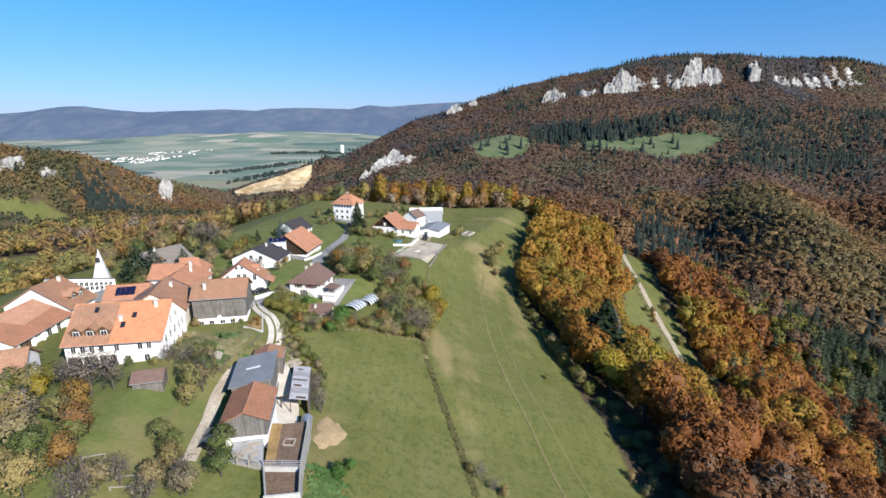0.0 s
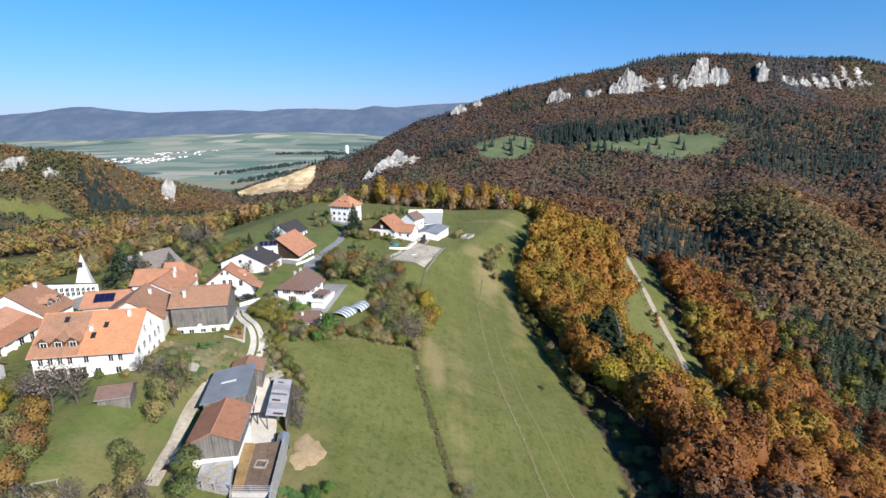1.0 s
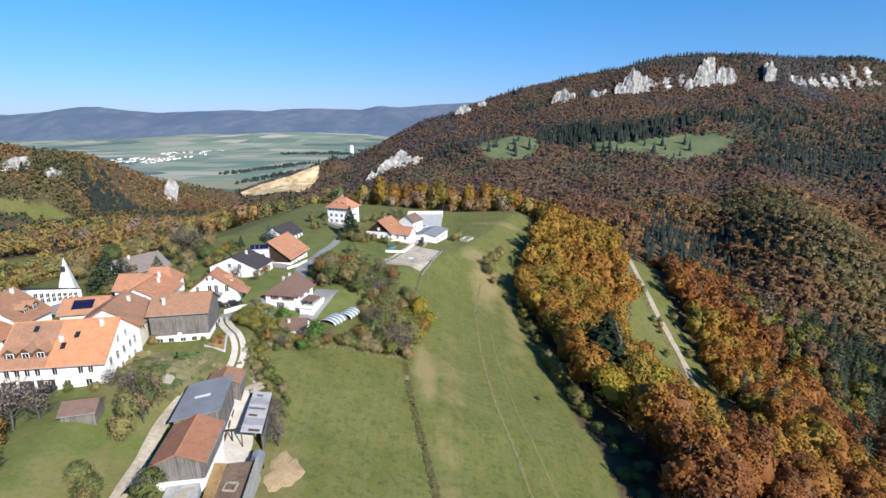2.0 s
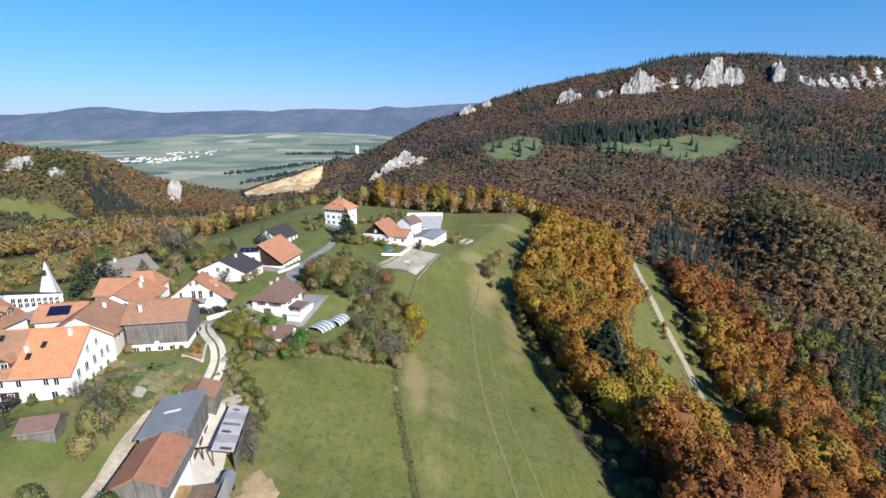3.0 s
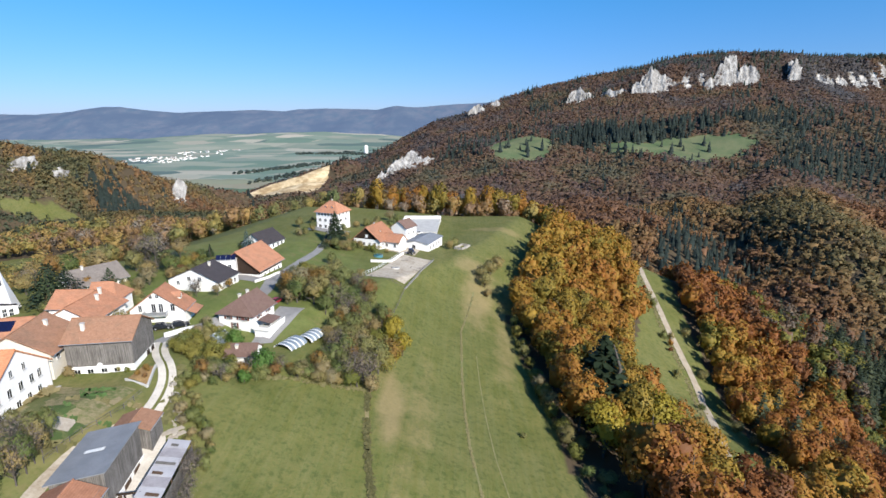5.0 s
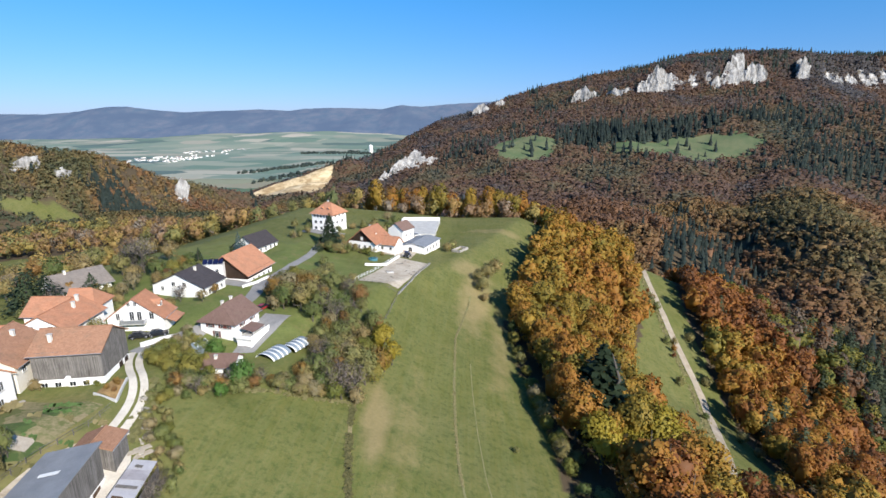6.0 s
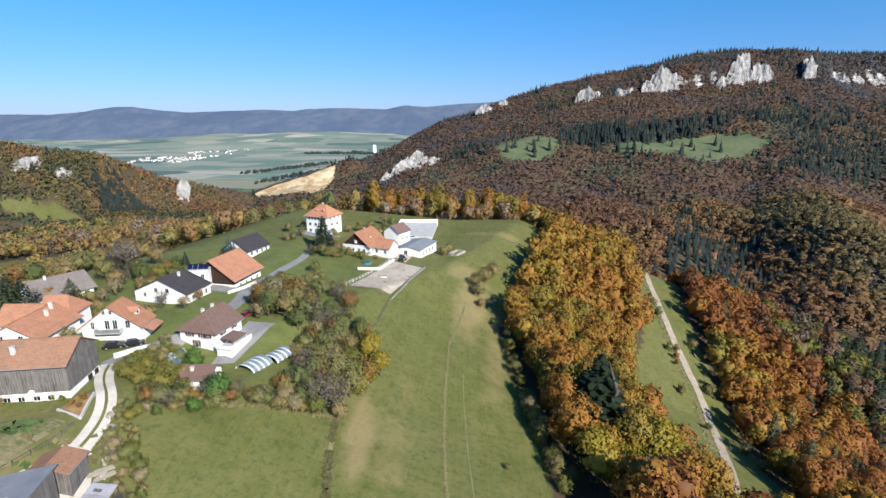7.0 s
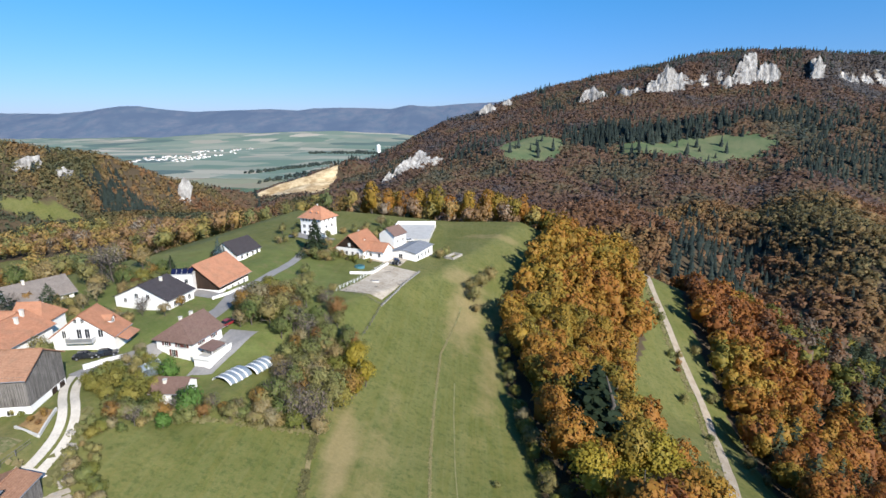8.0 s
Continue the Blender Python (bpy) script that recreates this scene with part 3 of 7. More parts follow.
tagged(backdrop, "long wooded ridge with a blue haze glow closing the far valley", "hills", kind="structure")
for m_ in (ground.data, backdrop.data):
    m_.polygons.foreach_set("use_smooth", np.ones(len(m_.polygons), bool))

# ---------- trees ----------


def ball(level=1):
    bm = bmesh.new()
    bmesh.ops.create_icosphere(bm, subdivisions=level, radius=1.0)
    bm.verts.ensure_lookup_table()
    v = np.array([p.co[:] for p in bm.verts])
    f = np.array([[q.index for q in g.verts] for g in bm.faces])
    bm.free()
    return v, f


BALL1 = ball(1)


def cards(centres, normals, size, r):
    """Small square leaf sprays about the centres."""
    n = len(centres)
    t = r.normal(size=(n, 3))
    even = normals / np.linalg.norm(normals, axis=1)[:, None]
    nn = even + 0.42 * r.normal(size=(n, 3))
    nn /= np.linalg.norm(nn, axis=1)[:, None]
    u = np.cross(nn, t)
    u /= np.linalg.norm(u, axis=1)[:, None]
    w = np.cross(nn, u)
    s = (size * r.uniform(0.6, 1.3, n))[:, None]
    p = np.stack((centres - u * s - w * s * 0.7, centres + u * s - w * s * 0.8, centres + u * s * 0.8 + w * s, centres - u * s * 0.9 + w * s * 0.7), 1)
    return p.reshape(-1, 3), np.arange(4 * n).reshape(-1, 4), np.repeat(0.8 * even + 0.35 * nn, 4, 0)


def knob(r, wide, low, k=3, core=0.8):
    """The shaded heart of a crown, a rough ball of squares."""
    v, f, out = [], [], []
    g = np.linspace(-1, 1, k + 1)
    for ax in range(3):
        for e in (-1, 1):
            n0 = len(v)
            for a in g:
                for b in g:
                    q = np.zeros(3)
                    q[ax], q[(ax + 1) % 3], q[(ax + 2) % 3] = e, a * e, b
                    q /= np.linalg.norm(q)
                    h = math.sin(q[0] * 91 + q[1] * 57 + q[2] * 33 + wide * 70)
                    v.append(q * (core + 0.22 * h))
                    out.append(q + 0.35 * np.array((math.sin(q[1] * 47), math.sin(q[2] * 61), math.sin(q[0] * 53))))
            f += [(n0 + i * (k + 1) + j, n0 + (i + 1) * (k + 1) + j, n0 + (i + 1) * (k + 1) + j + 1, n0 + i * (k + 1) + j + 1) for i in range(k) for j in range(k)]
    f = [q for q in f if sum(v[i][2] for i in q) > -2.6]
    co = np.array(v) * (wide * 0.95, wide * 0.95, (1 - low) * 0.46) + (0, 0, low + (1 - low) * 0.47)
    return co, np.array(f), np.array(out)


def round_crown(r, clumps=42, sprays=15, wide=0.3, low=0.3, leaf=0.034, gaps=0.0, heart=3, spread=0.36, core=0.8):
    """A broadleaf crown for a tree one unit tall: clumps of sprays on an uneven shell."""
    d = r.normal(size=(clumps, 3))
    d[:, 2] = np.abs(d[:, 2]) * 1.0 - 0.35 * (r.uniform(size=clumps) < 0.45)
    d /= np.linalg.norm(d, axis=1)[:, None]
    rad = r.uniform(0.62, 1.0, clumps)
    c = d * rad[:, None] * np.array((wide, wide, (1 - low) * 0.47)) + np.array((0, 0, low + (1 - low) * 0.48))
    k = clumps * sprays
    dd = r.normal(size=(k, 3))
    dd /= np.linalg.norm(dd, axis=1)[:, None]
    dd[:, 2] = np.abs(dd[:, 2]) * 0.9 - 0.2
    cc = np.repeat(c, sprays, 0) + dd * r.uniform(0.35, 1.0, k)[:, None] * wide * spread
    leaves = cards(cc, dd * 0.7 + np.repeat(d, sprays, 0) * 0.8 + (0, 0, 0.15), leaf, r)
    return leaves if gaps else join([leaves, knob(r, wide, low, heart, core)])


def lobed_crown(r, clumps=120, sprays=10, wide=0.31, low=0.2, leaf=0.015, lobes=7, spread=0.2, core=0.6, heart=2):
    """A broadleaf crown of several uneven lobes, set all over with small sprays, for a tree one unit tall."""
    ld = r.normal(size=(lobes, 3))
    ld[:, 2] = ld[:, 2] * 0.8 + 0.2
    ld /= np.linalg.norm(ld, axis=1)[:, None]
    lc, lr = ld * r.uniform(0.3, 0.56, lobes)[:, None], r.uniform(0.36, 0.56, lobes)
    k = clumps * 4
    own = r.integers(0, lobes, k)
    d = r.normal(size=(k, 3))
    d[:, 2] = d[:, 2] * 0.9 + 0.35
    d /= np.linalg.norm(d, axis=1)[:, None]
    p = lc[own] + d * lr[own][:, None]
    deep = (np.linalg.norm(p[:, None] - lc[None], axis=2) / lr[None] < 0.9).any(1)
    p, d = p[~deep][:clumps], d[~deep][:clumps]
    n, half, mid = len(p), np.array((wide, wide, (1 - low) * 0.48)), np.array((0, 0, low + (1 - low) * 0.48))
    dd = r.normal(size=(n * sprays, 3))
    dd /= np.linalg.norm(dd, axis=1)[:, None]
    cc = np.repeat(p * half + mid, sprays, 0) + dd * r.uniform(0.2, 1.0, n * sprays)[:, None] * wide * spread
    out = np.repeat(d * 0.7 + p * 0.5, sprays, 0)
    return join([cards(cc, out + dd * 0.45 + (0, 0, 0.1), leaf, r), knob(r, wide, low, heart, core)])


def limb(pts, radii, sides=5):
    """A tapered tube along points."""
    pts = np.array(pts, float)
    ang = np.linspace(0, 2 * np.pi, sides, endpoint=False)
    way = pts[-1] - pts[0]
    a = np.cross(way, (0.31, 0.95, 0.1))
    a /= np.linalg.norm(a)
    b = np.cross(way / np.linalg.norm(way), a)
    co = np.concatenate([p + q * (np.cos(ang)[:, None] * a + np.sin(ang)[:, None] * b) for p, q in zip(pts, radii)])
    fa = [(i * sides + j, i * sides + (j + 1) % sides, (i + 1) * sides + (j + 1) % sides, (i + 1) * sides + j) for i in range(len(pts) - 1) for j in range(sides)]
    return co, np.array(fa)


def join(parts):
    n = np.cumsum([0] + [len(p[0]) for p in parts])
    co, fa = np.concatenate([p[0] for p in parts]), np.concatenate([p[1] + k for p, k in zip(parts, n)])
    return (co, fa, np.concatenate([p[2] for p in parts])) if len(parts[0]) > 2 else (co, fa)


def timber(r, limbs=6, low=0.3, wide=0.3, thick=0.018, twigs=0):
    """Trunk and limbs of a tree one unit tall."""
    bend = r.normal(size=2) * 0.02
    parts = [limb([(0, 0, -0.04), (bend[0], bend[1], low), (bend[0] * 2, bend[1] * 2, 0.62), (bend[0], bend[1], 0.88)], (thick * 1.25, thick, thick * 0.6, thick * 0.15), 6)]
    for i in range(limbs):
        a, z0 = i * 2.4 + r.uniform(0, 0.8), r.uniform(low * 0.8, 0.6)
        s, rise = wide * r.uniform(0.5, 0.85), r.uniform(0.12, 0.3)
        tip = np.array((math.cos(a) * s, math.sin(a) * s, z0 + rise))
        parts.append(limb([(bend[0], bend[1], z0), tip * (0.5, 0.5, 1) - (0, 0, rise * 0.35), tip], (thick * 0.5, thick * 0.33, thick * 0.08), 4))
        for j in range(twigs):
            t2 = tip + r.normal(size=3) * 0.09 + (0, 0, 0.06)
            parts.append(limb([tip * (0.6, 0.6, 1) - (0, 0, rise * 0.25), t2], (thick * 0.22, thick * 0.05), 3))
    return join(parts)


def spruce_crown(r, tiers=13, boughs=11, wide=0.19):
    """Drooping boughs in tiers, narrowing to a tip."""
    cc, nn, ss = [], [], []
    for i in range(tiers):
        f = i / (tiers - 1)
        z, rad = 0.1 + 0.86 * f, wide * (1 - f) ** 0.85 + 0.01
        for j in range(max(4, int(boughs * (1 - 0.6 * f)))):
            a = j * 2 * math.pi / max(4, int(boughs * (1 - 0.6 * f))) + r.uniform(-0.3, 0.3) + i
            for q in (0.45, 0.75, 1.0):
                s = rad * q * r.uniform(0.8, 1.15)
                cc.append((math.cos(a) * s, math.sin(a) * s, z - 0.05 * q * (1 - f * 0.5) + r.normal() * 0.006))
                nn.append((math.cos(a) * 0.6, math.sin(a) * 0.6, 0.8))
                ss.append(0.028 * (1 - 0.5 * f))
    return cards(np.array(cc), np.array(nn), np.array(ss), r)


def mesh_of(name, co, fa, material, soft_normals=None):
    me = fill(bpy.data.meshes.new(name), co, fa)
    if soft_normals is not None:
        no = soft_normals / np.linalg.norm(soft_normals, axis=1)[:, None]
        me.attributes.new("custom_normal", "FLOAT_VECTOR", "POINT").data.foreach_set("vector", no.astype(np.float32).ravel())
    me.materials.append(material)
    return me


def tree_thing(name, label, category, group, crown, wood, leaf, place, height, turn, squash=1.0):
    """A tree with its trunk and crown, standing at place."""
    root = new(name)
    root.empty_display_size = 0.3
    for part_name, me in (("trunk", mesh_of("trunk", *wood, BARK)), ("crown", mesh_of("crown", *crown[:2], leaf, crown[2]))):
        o = new(part_name, me)
        o.parent = root
    root.matrix_basis = pose(*place, 0, 0, turn) @ Matrix.Diagonal((height * squash, height * squash, height, 1))
    return tagged(root, label, category, group)


def tree_copy(proto, place, height, turn, squash=1.0, leaf=None):
    o = copy_thing(proto, Matrix.Identity(4))
    o.matrix_basis = pose(*place, 0, 0, turn) @ Matrix.Diagonal((height * squash, height * squash, height, 1))
    return o


def strewn(x0, x1, y0, y1, gap, test, r, jitter=0.45):
    """Places on a shaken grid of the plan that pass the test."""
    gx, gy = np.meshgrid(np.arange(x0, x1, gap), np.arange(y0, y1, gap))
    gx, gy = gx.ravel() + r.uniform(-jitter, jitter, gx.size) * gap, gy.ravel() + r.uniform(-jitter, jitter, gx.size) * gap
    ok = test(gx, gy)
    return gx[ok], gy[ok]


def wood_mesh(name, shapes, x, y, h, squash, tint, material, label, sink=0.0, canopy=0.0):
    """Many trees as one sheet of woodland, each with its own tint."""
    r = np.random.default_rng(len(x))
    which, turn, z = r.integers(0, len(shapes), len(x)), r.uniform(0, 6.28, len(x)), land(x, y) - sink
    cos, fas, tin, nor, n = [], [], [], [], 0
    for k, (co, fa, no) in enumerate(shapes):
        s = np.nonzero(which == k)[0]
        if not len(s):
            continue
        c, q = np.cos(turn[s])[:, None], np.sin(turn[s])[:, None]
        w = (h[s] * squash[s])[:, None]
        px = (co[None, :, 0] * c - co[None, :, 1] * q) * w + x[s][:, None]
        py = (co[None, :, 0] * q + co[None, :, 1] * c) * w + y[s][:, None]
        pz = co[None, :, 2] * h[s][:, None] + z[s][:, None]
        cos.append(np.stack((px, py, pz), -1).reshape(-1, 3))
        fas.append((fa[None] + (np.arange(len(s)) * len(co))[:, None, None]).reshape(-1, fa.shape[1]) + n)
        nor.append(np.stack((no[None, :, 0] * c - no[None, :, 1] * q, no[None, :, 0] * q + no[None, :, 1] * c, no[None, :, 2] + canopy + 0 * c), -1).reshape(-1, 3))
        tin.append(np.repeat(tint[s], len(co)))
        n += len(s) * len(co)
    me = mesh_of(name, np.concatenate(cos), np.concatenate(fas), material, np.concatenate(nor))
    me.attributes.new("tint", "FLOAT", "POINT").data.foreach_set("value", np.concatenate(tin).astype(np.float32))
    return tagged(new(name, me), label, "woodland", kind="stuff")


def lump(r, level=BALL1, knob=0.28, flat=1.0):
    """A far broadleaf crown, knobbly and uneven, one unit tall."""
    v, f = level
    d = 1 + knob * r.normal(size=len(v)).clip(-1.6, 1.6)
    co = v * d[:, None] * np.array((0.36, 0.36, 0.46)) + (0, 0, 0.52)
    return co, f, co - (0, 0, 0.45)


def spire(r):
    """A far conifer, ragged, one unit tall."""
    parts, rings, sides = [], 5, 7
    for i in range(rings):
        f = i / rings
        ang = np.linspace(0, 2 * np.pi, sides, endpoint=False) + i
        rad = 0.2 * (1 - f) * r.uniform(0.65, 1.2, sides) + 0.015
        base = np.stack((np.cos(ang) * rad, np.sin(ang) * rad, 0.1 + 0.84 * f - 0.05 * r.uniform(size=sides)), -1)
        co = np.concatenate((base, [(0, 0, 0.1 + 0.84 * f + 0.27)]))
        parts.append((co, np.array([(j, (j + 1) % sides, sides) for j in range(sides)]), co * (1, 1, 0) * 4 + (0, 0, 0.5)))
    return join(parts)


ROUND = [lobed_crown(np.random.default_rng(q), 60, 6, 0.3, 0.12, 0.026, 6) for q in (1, 2, 3, 4, 5)]
FINE = [lobed_crown(np.random.default_rng(q), 110, 8, 0.3, 0.12, 0.0175, 7) for q in (6, 7, 8, 9)]
HILL = [lobed_crown(np.random.default_rng(q), 26, 3, 0.28 + 0.02 * (q % 5), 0.0, 0.042, 4, 0.34, 0.5, 1) for q in range(150, 156)]
SPRUCE = [spruce_crown(np.random.default_rng(s)) for s in (11, 12)]
TUFTS = [round_crown(np.random.default_rng(q), 10, 1, 0.22 + 0.025 * (q % 5), 0.0, 0.075, 0.0, 1, 0.25, 0.76) for q in range(130, 138)]
LUMPS, SPIRES = [lump(np.random.default_rng(s)) for s in range(30, 42)], [spire(np.random.default_rng(s)) for s in range(50, 56)]

# mountain and left hill woods
seen_wedge = lambda x, y: (x < 0.98 * y + 90) & (x > -1.05 * y - 90)
rr = np.random.default_rng(3)
fx, fy = strewn(-460, 1300, 330, 1325, 7.6, lambda x, y: seen_wedge(x, y) & (mountain_land(x, y) > left_land(x, y) - 5) & ((meadow_far(x, y) < 0.5) | (hashed(np.floor(x), np.floor(y), 3) > 0.95)) & (crag(x, y) < np.where((x < 0) & (x > -200), 1.15, 0.8) - 0.5 * hashed(np.floor(x / 9), np.floor(y / 9), 5) * (x < 0)) & ~((x > -450) & (x < -255) & (y > 862) & (y < 1050)) & (np.maximum(mountain_land(x, y), -110) > village_land(x, y) - 6) & (y > np.interp(x, (-300, 0, 150), (600, 440, 330))), rr)
lx, ly = strewn(-1000, -230, 300, 900, 6.8, lambda x, y: seen_wedge(x, y) & (left_land(x, y) > mountain_land(x, y) - 5) & (crag(x, y) < 0.7) & ~left_meadow(x, y) & (y < np.interp(x, LEFT_X, LEFT_Y) + 40) & ((x < -250) | (y > 360)), rr)
ox, oy = strewn(150, 460, 120, 332, 8.6, lambda x, y: seen_wedge(x, y) & (village_land(x, y) <= np.maximum(mountain_land(x, y), -110) - 6), rr)
ex, ey = strewn(330, 930, 1070, 1140, 4.4, lambda x, y: crag(x, y) < 0.75, rr)
kx, ky = strewn(-505, -400, 585, 680, 5.6, lambda x, y: (crag(x, y) < 0.6) & ~left_meadow(x, y), rr)
gx_, gy_ = np.concatenate((fx, lx, ox, ex, kx)), np.concatenate((fy, ly, oy, ey, ky))
# added spruces about (255, 478) stand in for a ravine's shade on russet wood
dark = 0.8 * rough(gx_, gy_, 110, 101, 3) + 1.1 * blob(gx_, gy_, 335, 905, 150, 45) + 0.35 * blob(gx_, gy_, 110, 930, 110, 50) + 0.7 * blob(gx_, gy_, 505, 760, 90, 60) + 0.42 * blob(gx_, gy_, 690, 905, 180, 90) + 0.7 * blob(gx_, gy_, 195, 430, 30, 40) + 0.4 * blob(gx_, gy_, 270, 320, 60, 70) + 0.2 * blob(gx_, gy_, 120, 790, 110, 40) + 0.55 * blob(gx_, gy_, 255, 478, 62, 48) - 0.5 * blob(gx_, gy_, 350, 440, 60, 110, -0.45) - 0.3 * blob(gx_, gy_, 60, 700, 160, 120) + 0.45 * blob(gx_, gy_, 620, 720, 170, 70) + 0.15 * blob(gx_, gy_, 480, 420, 150, 90) + 0.9 * blob(gx_, gy_, -432, 652, 36, 30) - 0.34 + 0.5 * np.clip((gy_ - 1085) / 50, 0, 1) * (gx_ > 150)
needle = (dark + rr.normal(size=len(gx_)) * 0.24 > 0.3 - 0.1 * (gy_ < 560)) | (meadow_far(gx_, gy_) > 0.5)
hgt = rr.uniform(11, 18, len(gx_)) * (1 + 0.15 * rough(gx_, gy_, 60, 105, 2))
tint = np.clip(0.34 + 0.26 * np.clip((gy_ - 720) / 300, 0, 1) + 0.5 * rough(gx_, gy_, 170, 103, 3) + 0.34 * rough(gx_, gy_, 44, 107, 2) + rr.normal(size=len(gx_)) * 0.045, 0, 1)
needle &= (gy_ > 560) | (gx_ < -200) | (rr.uniform(size=len(gx_)) < 0.45) | (dark > 0.45)
hill = ~needle & (gx_ < -230) & (gy_ < 800)
b = ~needle & ((gy_ > 600) | (gx_ < -200)) & ~hill
c = ~needle & ~b & ~hill
NEAR = [lobed_crown(np.random.default_rng(q), 22, 3, 0.28 + 0.02 * (q % 5), 0.0, 0.045, 4, 0.34, 0.5, 1) for q in range(140, 145)]
wood_mesh("left_hill_wood", HILL, gx_[hill], gy_[hill], hgt[hill] * 1.05, rr.uniform(0.8, 1.2, hill.sum()), tint[hill] - 0.08, LEAF_HILL_T, "russet autumn wood on the hill beyond the village", 0.48 * hgt[hill], 0.7)
wood_mesh("gorge_wood", NEAR, gx_[c], gy_[c], hgt[c] * 1.1, rr.uniform(1.0, 1.5, c.sum()), np.clip(0.24 + 0.7 * tint[c], 0, 1), LEAF_HILL_T, "brown and russet autumn wood filling the gorge", 0.38 * hgt[c], 0.9)
wood_mesh("mountain_broadleaf_wood", TUFTS, gx_[b], gy_[b], hgt[b], rr.uniform(1.05, 1.6, b.sum()), tint[b], LEAF_HAZY_BROWN_T, "russet and brown autumn beech wood covering the mountainside", 0.55 * hgt[b], 2.4)
wood_mesh("mountain_spruce_wood", SPIRES, gx_[needle], gy_[needle], hgt[needle] * (1.0 + rr.uniform(0, 0.6, needle.sum()) * (blob(gx_[needle], gy_[needle], 300, 880, 250, 60) > 0.3)), rr.uniform(0.9, 1.35, needle.sum()) * np.where(gx_[needle] < -230, 1.4, 1.0), tint[needle], LEAF_NEEDLE_T, "dark green spruce wood among the beeches on the mountainside", 0.25 * hgt[needle])

# near wood between field and track, and the spur beyond the track
nx_, ny_ = strewn(24, 125, 50, 335, 6.1, lambda x, y: wood_right(x, y) & ((x < track_x(y) - 4) | (y < 124)), rr)
sx, sy = strewn(95, 330, 60, 420, 6.9, lambda x, y: (x > spur_x(y)) & seen_wedge(x, y) & (village_land(x, y) > np.maximum(mountain_land(x, y), -110) - 6), rr)


# ---------- building kit ----------
class Shape:
    """Faces gathered for one mesh, with a map in metres along each face."""

    def __init__(self):
        self.v, self.f, self.uv = [], [], []

    def poly(self, *pts):
        n, pts = len(self.v), [Vector(p) for p in pts]
        u = (pts[1] - pts[0]).normalized()
        nor = Vector((0, 0, 0))
        for i in range(1, len(pts) - 1):
            nor += (pts[i] - pts[0]).cross(pts[i + 1] - pts[0])
        w = nor.normalized().cross(u)
        self.v += pts
        self.f.append(tuple(range(n, n + len(pts))))
        self.uv += [((p - pts[0]).dot(u) + pts[0].x * u.x + pts[0].y * u.y, (p - pts[0]).dot(w)) for p in pts]
        return self

    def hexa(self, a, b, c, d, e, f, g, h):
        """A block from its lower ring a-d and upper ring e-h, both anticlockwise from above."""
        for q in ((d, c, b, a), (e, f, g, h), (a, b, f, e), (b, c, g, f), (c, d, h, g), (d, a, e, h)):
            self.poly(*q)
        return self

    def box(self, x0, x1, y0, y1, z0, z1):
        return self.hexa((x0, y0, z0), (x1, y0, z0), (x1, y1, z0), (x0, y1, z0), (x0, y0, z1), (x1, y0, z1), (x1, y1, z1), (x0, y1, z1))

    def tube(self, p, q, r0, r1=None, sides=8):
        p, q = Vector(p), Vector(q)
        r1 = r0 if r1 is None else r1
        w = (q - p).normalized()
        a = w.orthogonal().normalized()
        b = w.cross(a)
        ring = lambda c, r: [c + (a * math.cos(t) + b * math.sin(t)) * r for t in [2 * math.pi * i / sides for i in range(sides)]]
        lo, hi = ring(p, r0), ring(q, r1)
        for i in range(sides):
            self.poly(lo[i], lo[(i + 1) % sides], hi[(i + 1) % sides], hi[i])
        self.poly(*lo[::-1])
        return self.poly(*hi) if r1 > 1e-4 else self

    def slab(self, top, thick):
        """A plate under a flat upper face."""
        low = [Vector(p) - Vector((0, 0, thick)) for p in top]
        self.poly(*top).poly(*low[::-1])
        for i in range(len(top)):
            j = (i + 1) % len(top)
            self.poly(low[i], low[j], top[j], top[i])
        return self

    def mesh(self, name, material):
        me = bpy.data.meshes.new(name)
        me.from_pydata(self.v, [], self.f)
        me.uv_layers.new(name="map").data.foreach_set("uv", np.array(self.uv, np.float32).ravel())
        me.materials.append(material)
        return me


def part(name, shape, material, parent, label="", m=None):
    """One mesh under a thing or a part; shape may be a ready mesh."""
    o = new(name, shape if isinstance(shape, bpy.types.Mesh) else shape.mesh(name, material))
    o.parent = parent
    if m is not None:
        o.matrix_basis = m
    return tagged(o, label)


def thing(name, label, category, m, group="", kind=""):
    o = new(name)
    o.empty_display_size = 0.5
    o.matrix_basis = m
    return tagged(o, label, category, group, kind)


WINDOWS = {}


